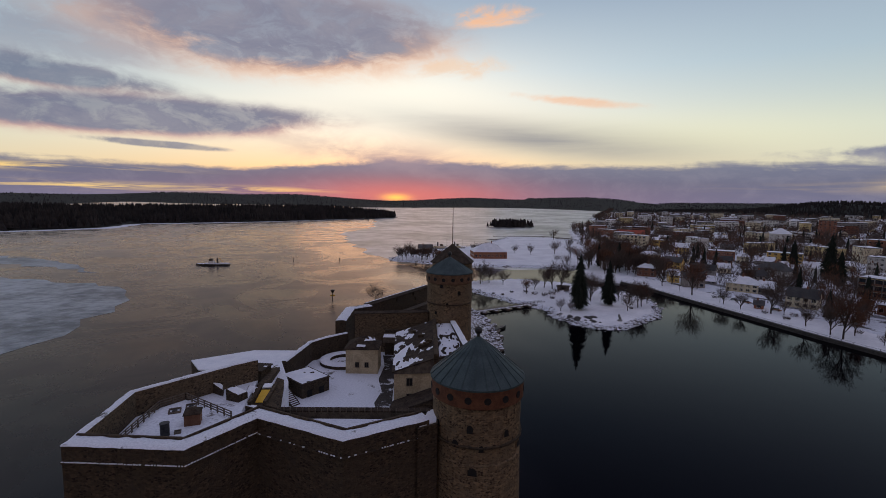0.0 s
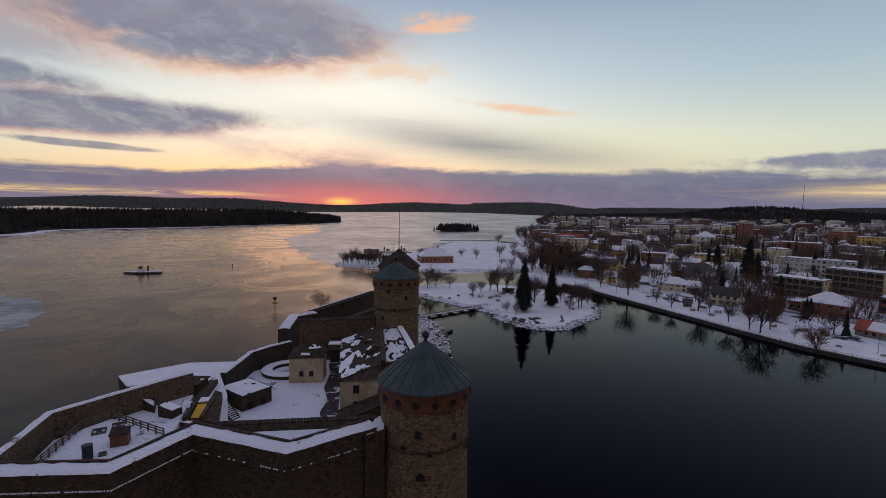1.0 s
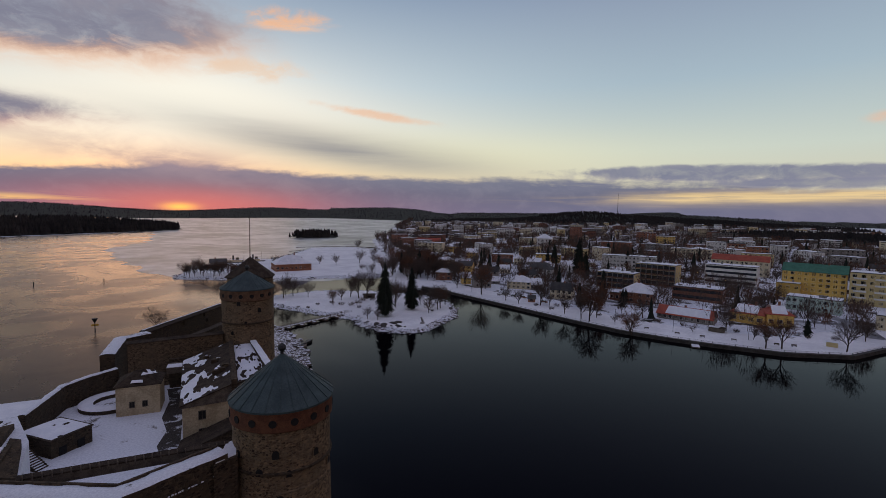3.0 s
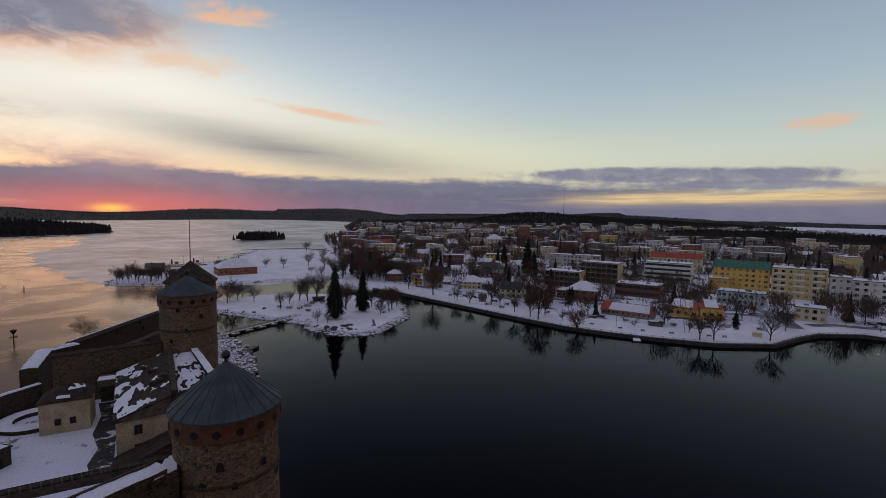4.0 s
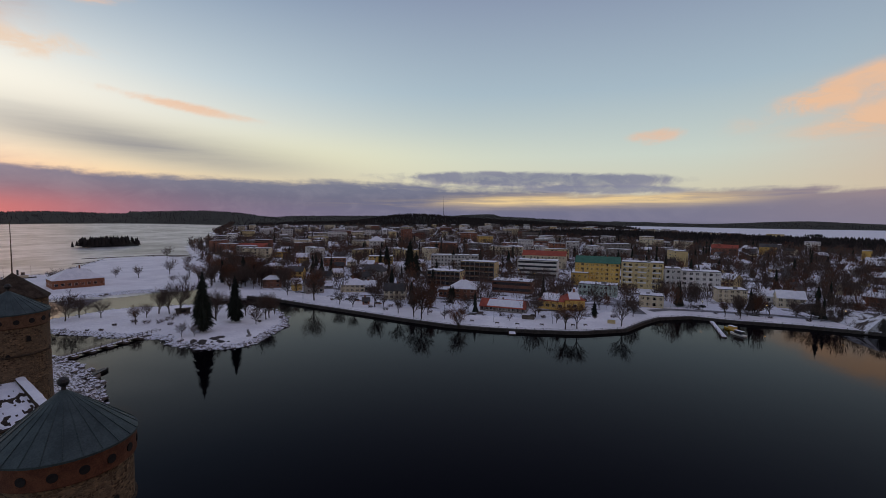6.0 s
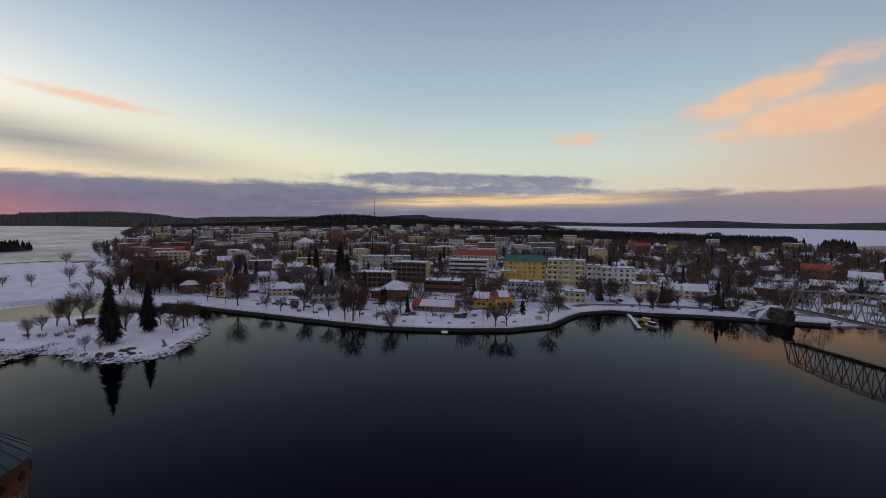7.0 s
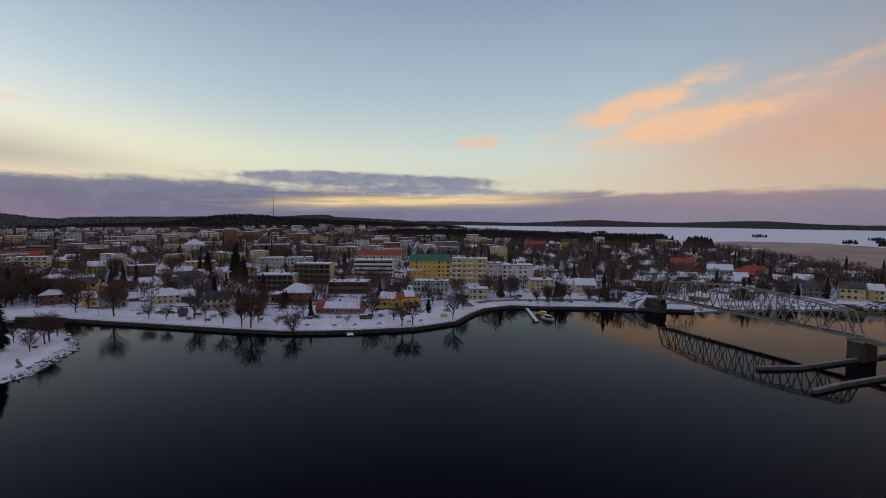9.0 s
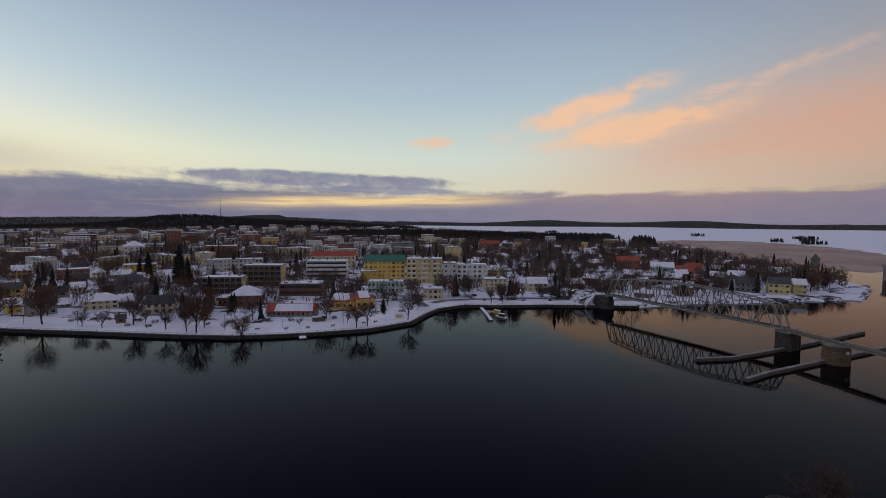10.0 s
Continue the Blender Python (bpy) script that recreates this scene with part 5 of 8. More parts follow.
def bailey_details():
    # raised fenced platform
    plat = [(-45.0, 62.6), (-46.1, 73.8), (-43.6, 77.2), (-32.9, 70.6), (-31.9, 67.0), (-34.0, 60.6), (-44.6, 60.8)]
    t = thing("fenced_platform", pose(0, 0, 0), "snowy platform edged with a dark timber fence", "platform")
    part("platform", prism(B(), plat, 18.4, 20.0), M["stone_wall"], t)
    part("snow", prism(B(), offset_line(plat + plat[:1], -0.12)[:-1], 20.004, 20.12), M["castle_snow"], t)
    line = plat[:4]
    for a, b in zip(line, line[1:]):
        a, b = Vector(a), Vector(b)
        n = max(2, int((b - a).length / 1.6))
        for i in range(n + 1):
            p = a.lerp(b, i / n)
            part("post", box(B(), -0.09, 0.09, -0.09, 0.09, 19.2, 21.3), M["wood"], t, at=pose(p.x, p.y, 0))
        for z in (20.45, 20.85, 21.25):
            part("rail", beam(B(), (a.x, a.y, z), (b.x, b.y, z), 0.13), M["wood"], t)
    # barrel-shaped vent, brick hut, well frames
    t = thing("round_vent", pose(-40.0, 65.0, 20.12), "dark metal cylinder standing on the snow", "vent")
    part("drum", lathe(B(), [(0.62, 0), (0.62, 1.75), (0.66, 1.8), (0.66, 1.92), (0, 1.95)], 20), M["iron"], t)
    t = thing("chimney_hut", pose(-38.0, 69.0, 20.12, 0, 0, 20), "squat brick chimney hut with pyramid cap", "chimney")
    part("shaft", box(B(), -1.1, 1.1, -1.1, 1.1, 0, 1.7), M["red_wood"], t)
    bm = B()
    lathe(bm, [(1.75, 1.704), (1.75, 1.82), (0.05, 2.5), (0, 2.5)], 4)
    part("cap", bm, M["shingle"], t, at=pose(0, 0, 0, 0, 0, 45))
    for x, y, s in ((-42.9, 72.6, 0.9), (-41.2, 74.4, 0.8), (-38.6, 65.8, 0.45)):
        t = thing("hatch", pose(x, y, 20.12, 0, 0, 25), "low dark timber hatch in the snow", "hatch", "hatches")
        bm = B()
        for x0, x1, y0, y1 in ((-s, s, -s, -s + 0.18), (-s, s, s - 0.18, s), (-s, -s + 0.18, -s + 0.18, s - 0.18), (s - 0.18, s, -s + 0.18, s - 0.18)):
            box(bm, x0, x1, y0, y1, 0, 0.3)
        part("curb", bm, M["wood"], t)
        part("lid", box(B(), -s * 0.4, s * 0.4, -s * 0.4, s * 0.4, 0.0, 0.22), M["iron"], t)
    # ruined stubs with snow, in the yard behind
    for c, z0, tops, label in (([(-42.6, 83.3), (-39.2, 81.3), (-40.0, 83.4), (-43.7, 85.4)], 15, [21.0, 20.0, 20.0, 21.0], "sloping ruined wall stub with snow"),
                               ([(-38.0, 79.9), (-35.4, 78.9), (-34.6, 80.9), (-37.2, 81.9)], 15, [20.9, 20.2, 20.0, 20.8], "broken ruined pillar of rubble"),
                               ([(-35.3, 78.8), (-31.6, 77.3), (-31.9, 78.6), (-35.0, 79.9)], 15, [18.6, 18.6, 18.6, 18.6], "low ruined wall with snow on top"),
                               ([(-30.6, 78.4), (-28.0, 78.6), (-31.0, 89.4), (-32.2, 89.0)], 11.5, [18.9, 18.0, 19.0, 19.6], "broad ruined buttress of brown rubble"),
                               ([(-36.2, 84.2), (-34.4, 83.4), (-34.8, 86.4), (-36.6, 86.2)], 15, [18.9, 18.5, 18.6, 19.1], "heap of brown rubble in the snow"),
                               ([(-35.2, 86.5), (-33.6, 86.2), (-34.8, 98.0), (-36.4, 97.4)], 14, [19.0, 19.0, 18.4, 18.4], "long ruined cross wall of rubble")):
        t = thing("ruined_wall", pose(0, 0, 0), label, "ruined wall", "ruined walls")
        part("wall", prism(B(), c, z0, tops), M["stone_wall"], t)
        if z0 == 15:
            snow_patch(t, c, tops, int(-c[0][0] * 10), 7, 0.06, 0.14)
    t = thing("stone_hut", pose(-38.6, 93.4, 17.5, 0, 0, -8), "stone hut with brown boarded roof", "hut")
    part("wall", box(B(), -2.8, 2.8, -2.0, 2.0, -0.5, 2.4), M["stone_wall"], t)
    part("roof", box(B(), -3.1, 3.1, -2.3, 2.3, 2.404, 2.6), M["shingle"], t)
    snow_patch(t, [(-3.0, -2.2), (3.0, -2.2), (3.0, 2.2), (-3.0, 2.2)], [2.6] * 4, 31, 10, 0.52, 0.12)
    part("door", box(B(), -0.5, 0.5, -2.08, -1.95, 0, 1.6), M["dark"], t)
    # yellow slide board on the ramp
    t = thing("ramp", pose(-32.4, 82.6, 18.0, 0, 0, 6), "stone ramp with bright yellow boards", "ramp")
    part("side_wall", box(B(), -1.6, -1.0, -4.2, 4.2, -2, 1.4), M["stone_wall"], t)
    part("side_wall", box(B(), 1.0, 1.6, -4.2, 4.2, -2, 1.4), M["stone_wall"], t)
    bm = B()
    prism(bm, [(-0.95, -4), (0.95, -4), (0.95, 4), (-0.95, 4)], -2, [0.2, 0.2, 1.3, 1.3])
    part("bed", bm, M["stone_wall"], t)
    bm = B()
    v = [bm.verts.new(p) for p in ((-0.8, -2.6, 0.46), (0.8, -2.6, 0.46), (0.8, 1.6, 1.05), (-0.8, 1.6, 1.05), (-0.8, -2.6, 0.52), (0.8, -2.6, 0.52), (0.8, 1.6, 1.11), (-0.8, 1.6, 1.11))]
    for f in ((0, 3, 2, 1), (4, 5, 6, 7), (0, 1, 5, 4), (1, 2, 6, 5), (2, 3, 7, 6), (3, 0, 4, 7)):
        bm.faces.new([v[i] for i in f])
    part("boards", bm, M["yellow_paint"], t, "bright yellow boards")
    part("snow", box(B(), -0.8, 0.8, 2.0, 3.9, 1.2, 1.42), M["snow"], t)
    # small windows of the high wall by the tower
    for x in (-22.4, -18.6, -15.2, -11.0, -7.6):
        t = thing("wall_loop", pose(x, 126.95 + (x + 24) * 0.16, 19.6, 0, 0, 9), "small dark loophole in the castle wall", "window", "wall loopholes")
        part("opening", box(B(), -0.45, 0.45, -0.12, 0.3, 0, 0.9), M["dark"], t)
        part("sill", box(B(), -0.6, 0.6, -0.22, 0.25, -0.16, -0.004), M["stone"], t)
    t = thing("wall_coping", pose(0, 0, 0), "dark tiled coping on the high wall", "roof")
    part("coping", prism(B(), [(-24.3, 126.5), (-3.8, 129.7), (-4.0, 131.4), (-24.4, 128.2)], 23.004, [23.15, 23.15, 23.5, 23.5]), M["shingle"], t)


castle_houses()
covered_walk()
pierced_gallery()
bailey_details()

building(350, 186, -66, 33.5, 13.0, 17.4, 5, 9, "ochre", "roof_green", "gable", "yellow rendered apartment house with green metal roof")
building(337, 194, -64, 12.9, 10.0, 9.3, 2, 3, "ochre", "roof_snow", "flat", "low yellow wing with snowy flat roof")
building(359, 154, -67, 29.4, 14.0, 19.6, 5, 7, "ochre_pale", "roof_snow", "flat", "cream and yellow apartment block with pale balconies", balconies=3)
building(360, 132, -65, 10.3, 12.0, 16.9, 4, 3, "pale", "roof_snow", "flat", "pale grey apartment block with flat roof")
building(377, 119, -65, 25.5, 14.0, 14.4, 4, 6, "white", "roof_snow", "flat", "white apartment block with flat roof")
building(303, 160, -68, 25.1, 12.0, 7.7, 2, 9, "mint", "roof_snow", "flat", "pale green two-storey terrace with snowy flat roof")
building(292, 119, -66, 13.6, 11.0, 7.0, 2, 4, "cream", "roof_snow", "flat", "small cream apartment house with snowy roof")
building(267, 206, -62, 27.9, 15.0, 8.0, 2, 10, "brickwall", "roof_snow", "flat", "dark brick office with glazed front and snowy roof", band=True)
building(350, 243, -63, 34.8, 14.0, 14.7, 4, 10, "white", "roof_snow", "flat", "white office block with dark window bands", band=True)
building(411, 278, -64, 43.6, 12.0, 13.1, 3, 12, "cream", "roof_red", "gable", "cream columned building with red metal roof")
building(253, 261, -62, 26.3, 13.0, 11.1, 3, 8, "ochre_pale", "roof_snow", "flat", "yellow-ended apartment house with brown balconies and snowy roof", loggia=7)
building(291, 260, -66, 28.8, 13.0, 15.7, 4, 8, "ochre_pale", "roof_snow", "flat", "yellow-ended apartment house with stacked brown balconies", loggia=7)
building(334, 332, -51, 47.0, 13.0, 13.8, 4, 14, "pale", "roof_snow", "flat", "long pale apartment block with flat roof")
building(225, 215, -56, 18.6, 16.0, 6.6, 2, 4, "brickwall", "roof_snow", "hip", "dark brick villa with snow-covered hipped roof")
building(219, 225, -54, 8.8, 9.0, 4.5, 1, 3, "brickwall", "roof_snow", "flat", "low brick wing with snowy roof")
building(211, 169, -65, 26.0, 10.0, 2.7, 1, 10, "greyhouse", "roof_red", "gable", "long low brick house with red roof under snow", snowy=0.5)
building(239, 155, -69, 14.9, 12.0, 5.1, 1, 4, "ochre", "roof_red", "hip", "yellow house with red tiled roof under snow", snowy=0.4)
building(246, 146, -45, 11.2, 12.0, 6.2, 1, 3, "ochre", "roof_red", "hip", "yellow house wing with red tiled roof under snow", snowy=0.4)
building(649, 609, -47, 31.2, 14.0, 18.9, 5, 6, "redbrick", "roof_snow", "flat", "orange brick apartment block in town")
building(643, 563, -49, 28.2, 14.0, 14.2, 4, 6, "ochre", "roof_snow", "flat", "ochre apartment block with flat roof")
building(463, 483, -52, 37.1, 18.0, 14.1, 3, 8, "redbrick", "roof_snow", "flat", "red brick school with snowy roof")
building(481, 384, -61, 42.3, 13.0, 11.0, 3, 10, "cream", "roof_snow", "flat", "long cream apartment block with flat roof")
building(557, 410, -50, 21.5, 12.0, 16.5, 4, 5, "white", "roof_snow", "flat", "white and brick apartment block")
building(534, 368, -51, 17.9, 12.0, 17.8, 4, 5, "brickwall", "roof_dark", "flat", "brown brick apartment block with balconies", balconies=2)
building(503, 323, -53, 20.0, 12.0, 17.8, 5, 5, "redbrick", "roof_snow", "flat", "red brick apartment block with flat roof")
building(544, 326, -55, 15.9, 12.0, 18.2, 5, 4, "pale", "roof_snow", "flat", "pale grey apartment block")
building(184, 284, -41, 16.7, 12.0, 5.2, 2, 5, "cream", "roof_snow", "hip", "large cream wooden villa with grey hipped roof")
building(193, 276, -43, 7.9, 10.0, 3.8, 1, 3, "greyhouse", "roof_snow", "gable", "grey wooden house with snowy gable roof")
building(156, 315, -16, 6.2, 9.0, 5.2, 2, 2, "ochre", "roof_snow", "gable", "small yellow house with snowy roof")
building(189, 242, -48, 13.6, 11.0, 5.6, 2, 4, "cream", "roof_dark", "gable", "tan wooden house with dark roof")
building(240, 339, -49, 22.9, 16.0, 5.6, 2, 6, "pale", "roof_dark", "hip", "grey mansard-roofed wooden villa")
building(278, 350, -26, 12.5, 11.0, 5.6, 2, 3, "white", "roof_snow", "gable", "white wooden house with snowy roof")
building(304, 416, -36, 26.3, 13.0, 8.2, 3, 6, "ochre", "roof_snow", "flat", "stepped yellow apartment house")
building(258, 434, -31, 21.9, 13.0, 8.2, 2, 6, "brickwall", "roof_snow", "flat", "brown brick house with snowy flat roof")
building(246, 482, -27, 13.1, 11.0, 6.9, 2, 4, "ochre", "roof_snow", "gable", "orange wooden house with snowy roof")
building(216, 359, -16, 8.2, 9.0, 3.7, 1, 3, "cream", "roof_snow", "gable", "little cottage with snowy roof")
building(188, 388, -6, 12.1, 10.0, 4.1, 1, 3, "ochre", "roof_dark", "gable", "little ochre cottage with dark roof")
building(263, 410, -33, 8.9, 10.0, 6.5, 2, 3, "cream", "roof_snow", "hip", "cream villa with snowy hipped roof")
building(406, 566, -36, 22.0, 20.0, 15.6, 3, 4, "pale", "roof_snow", "hip", "tall pale villa with steep hipped roof")
building(380, 490, -38, 23.6, 13.0, 8.5, 2, 7, "pale", "roof_snow", "flat", "long pale hall with snowy roof")
building(575, 705, -39, 21.1, 14.0, 25.1, 6, 4, "brickwall", "roof_dark", "flat", "brown brick apartment tower in town")
building(406, 857, -25, 18.8, 14.0, 24.6, 6, 4, "pale", "roof_snow", "flat", "pale apartment tower above the town")
building(175, 310, -35, 12.9, 8.0, 2.3, 1, 5, "greyhouse", "roof_snow", "gable", "long grey outbuilding with snowy roof")
building(163, 238, -34, 4.2, 5.0, 2.3, 1, 1, "redbrick", "roof_dark", "gable", "small red shed by the quay")
building(353, 60, -68, 14.3, 11.0, 6.2, 2, 4, "cream", "roof_snow", "gable", "cream two-storey house with snowy roof")
building(363, 74, -89, 8.4, 9.0, 4.5, 1, 2, "pale", "roof_snow", "gable", "pale house with snowy roof")
building(347, 91, -61, 17.1, 12.0, 8.1, 3, 5, "cream", "roof_snow", "flat", "cream apartment house behind trees")
building(827, 61, -86, 10.3, 9.0, 12.8, 1, 1, "ochre", "roof_snow", "flat", "bright yellow tower block")
building(712, 48, -86, 20.1, 14.0, 5.9, 1, 4, "ochre", "roof_snow", "flat", "low yellow hall with snowy roof")
building(498, -36, -88, 18.9, 12.0, 7.9, 2, 6, "mint", "roof_snow", "gable", "turquoise wooden house with snowy roof")
building(526, -66, -97, 14.4, 11.0, 6.1, 2, 4, "redbrick", "roof_red", "gable", "red wooden house with red roof")
building(413, -108, -97, 13.3, 11.0, 8.1, 2, 4, "ochre_pale", "roof_dark", "gable", "yellow wooden villa by the strait")
building(418, -122, -94, 8.1, 10.0, 7.4, 2, 3, "ochre_pale", "roof_snow", "gable", "yellow gabled house by the strait")
building(416, -88, -102, 13.0, 11.0, 6.4, 2, 4, "greyhouse", "roof_dark", "gable", "weathered grey house with dark roof")
building(480, -53, -96, 13.7, 11.0, 7.2, 2, 4, "redbrick", "roof_red", "gable", "red wooden house among trees")
building(521, -5, -91, 21.5, 11.0, 10.4, 2, 5, "redbrick", "roof_red", "gable", "long red wooden house among trees")
building(475, -93, -101, 12.5, 10.0, 5.9, 1, 3, "pale", "roof_snow", "gable", "pale cottage with snowy roof")
building(479, -33, -94, 17.0, 11.0, 9.9, 2, 5, "mint", "roof_snow", "gable", "pale turquoise wooden house")
building(256, 643, -22, 34.6, 13.0, 9.9, 3, 8, "ochre", "roof_red", "gable", "yellow wooden house with red roof")
building(250, 547, -25, 24.9, 12.0, 8.6, 2, 7, "ochre", "roof_snow", "flat", "yellow row of houses with snow")
building(182, 368, -41, 13.0, 10.0, 6.8, 2, 3, "ochre", "roof_dark", "gable", "ochre house with dark roof")
building(42, 435, 6, 30.3, 22.0, 6.2, 1, 8, "redbrick", "roof_snow", "hip", "long red brick storehouse with snowy roof")
building(-18, 470, 3, 14.0, 8.0, 4.6, 1, 4, "greyhouse", "roof_dark", "gable", "grey wooden house among bare trees")
building(631, 427, -56, 31.2, 13.0, 14.5, 4, 8, "pale", "roof_snow", "flat", "pale apartment block with flat roof")
building(750, 206, -75, 32.2, 12.0, 10.5, 2, 5, "brickwall", "roof_red", "gable", "brown house with red roof")
building(804, 329, -68, 32.7, 12.0, 14.2, 3, 5, "cream", "roof_snow", "flat", "tan apartment block at the wood edge")
building(840, 293, -71, 29.6, 12.0, 12.3, 3, 5, "cream", "roof_snow", "flat", "tan apartment block at the wood edge")
building(796, 164, -78, 20.5, 12.0, 11.6, 3, 4, "ochre", "roof_dark", "gable", "tall yellow house with dark roof")


# streets between the blocks
def street(line, w, name="road", mat="road", label="slushy grey street", lift=0.10):
    """A strip laid over the ground along a line."""
    fine = []
    for a, b in zip(line, line[1:]):
        a, b = Vector(a), Vector(b)
        n = max(1, int((b - a).length / 4))
        fine += [tuple(a.lerp(b, i / n)) for i in range(n)]
    fine.append(tuple(line[-1]))
    l, r = offset_line(fine, w / 2), offset_line(fine, -w / 2)
    bm = B()
    rows = []
    for p, q in zip(l, r):
        z = max(ground_z(*p), ground_z(*q), ground_z((p[0] + q[0]) / 2, (p[1] + q[1]) / 2)) + lift
        rows.append((bm.verts.new((*p, z)), bm.verts.new((*q, z))))
    for (a, b), (c, d) in zip(rows, rows[1:]):
        bm.faces.new((a, b, d, c))
    return tagged(part(name, bm, M[mat]), label, "road", kind="structure")


QUAY = TOWN[1:18]
street(offset_line(QUAY[:11], -5.5), 4.0, "pavement", "road", "trodden lakeside promenade", 0.06)
street([(276, 113), (288, 108), (300, 92), (318, 60), (328, 25), (338, -8)], 6, "road", "road", "wet shore road cleared of snow")
street([(262, 112), (285, 130), (300, 160), (330, 190), (360, 250)], 7)
street([(285, 130), (250, 160), (225, 190), (205, 225), (190, 270), (172, 320)], 6)
street([(300, 160), (280, 215), (300, 300), (330, 420), (380, 560)], 8)


def quay_wall():
    out, inn = QUAY, offset_line(QUAY, -1.6)
    bm = B()
    for i in range(len(QUAY) - 1):
        prism(bm, [out[i], out[i + 1], inn[i + 1], inn[i]], -1.5, 1.55)
    tagged(part("quay_wall", bm, M["quay"]), "dark granite quay wall along the water", "quay", kind="structure")
    post = B()
    lathe(post, [(0.09, 0), (0.09, 0.8), (0.05, 0.85)], 8)
    me = mesh_of(post, "bollard", M["iron"])
    fence = thing("railing", pose(0, 0, 1.55), "thin dark post railing on the quay edge", "railing")
    line = offset_line(QUAY, -0.6)
    for a, b in zip(line, line[1:]):
        a, b = Vector(a), Vector(b)
        n = max(2, int((b - a).length / 4))
        part("rail", beam(B(), (a.x, a.y, 0.8), (b.x, b.y, 0.8), 0.05), M["iron"], fence)
        for i in range(n):
            p = a.lerp(b, i / n)
            part("post", me, None, fence, at=pose(p.x, p.y, 0))


quay_wall()


def car(x, y, rz, mat, label):
    """A small parked car with a snowy roof."""
    c = thing("car", pose(x, y, ground_z(x, y) + 0.1, 0, 0, rz), label, "car", "parked cars")
    bm = box(B(), -2.1, 2.1, -0.85, 0.85, 0.3, 0.85)
    bmesh.ops.bevel(bm, geom=bm.edges[:], offset=0.15, segments=2, affect="EDGES")
    part("body", bm, M[mat], c)
    bm = B()
    prism(bm, [(-1.5, -0.75), (1.0, -0.75), (1.0, 0.75), (-1.5, 0.75)], 0.84, 1.4)
    for v in bm.verts:
        if v.co.z > 1:
            v.co.x = v.co.x * 0.75 - 0.1
            v.co.y *= 0.85
    part("cabin", bm, M["glass"], c)
    part("roof_snow", box(B(), -1.15, 0.6, -0.62, 0.62, 1.402, 1.52), M["snow"], c)
    w = B()
    lathe(w, [(0.2, -0.1), (0.33, -0.1), (0.33, 0.1), (0.2, 0.1)], 12)
    me = mesh_of(w, "wheel", M["iron"])
    for sx in (-1.3, 1.3):
        for sy in (-0.8, 0.8):
            part("wheel", me, None, c, at=pose(sx, sy, 0.33, 90, 0, 0))
    return c


for i, (x, y, rz) in enumerate([(168, 232, -60), (176, 222, 30), (158, 262, -70), (161, 255, -70), (164, 249, -70), (240, 140, 20), (246, 138, 20), (252, 136, 20),
                                (232, 143, 20), (312, 96, 60), (318, 86, 62), (296, 118, 40), (190, 212, 55), (288, 124, 45)]):
    car(x, y, rz, ("redbrick", "iron", "pale", "steel")[i % 4], ("small red car dusted with snow", "dark car dusted with snow", "pale car dusted with snow", "silver car dusted with snow")[i % 4])


def bench(x, y, rz):
    b_ = thing("bench", pose(x, y, ground_z(x, y), 0, 0, rz), "dark park bench standing in snow", "bench", "promenade benches")
    part("seat", box(B(), -1.0, 1.0, -0.25, 0.25, 0.42, 0.5), M["wood"], b_)
    part("backrest", box(B(), -1.0, 1.0, 0.22, 0.3, 0.55, 0.95), M["wood"], b_)
    me = mesh_of(box(B(), -0.05, 0.05, -0.25, 0.28, 0, 0.42), "leg", M["iron"])
    for s in (-0.8, 0.8):
        part("leg", me, None, b_, at=pose(s, 0, 0))
    return b_


for x, y, rz in ((182, 150, -45), (188, 142, -45), (196, 133, -45), (212, 118, -30), (176, 162, -55), (207, 122, -40)):
    bench(x, y, rz)


def street_lamp(x, y, lit=True, h=7.0):
    s = thing("street_lamp", pose(x, y, ground_z(x, y)), "street lamp with warm glowing head" if lit else "slim grey street lamp", "street lamp", "street lamps")
    bm = B()
    lathe(bm, [(0.1, 0), (0.06, h)], 8)
    part("pole", bm, M["iron"], s)
    bm = box(B(), -0.35, 0.35, -0.18, 0.18, h, h + 0.16)
    part("head", bm, M["lamp"] if lit else M["iron"], s)
    return s


for x, y in ((330, 250), (336, 262), (344, 276), (318, 225), (352, 300), (306, 62), (318, 30), (292, 90), (760, -35), (765, -60), (772, -48)):
    street_lamp(x, y)
for x, y in ((170, 176), (184, 154), (204, 132), (150, 250), (143, 280)):
    street_lamp(x, y, False)


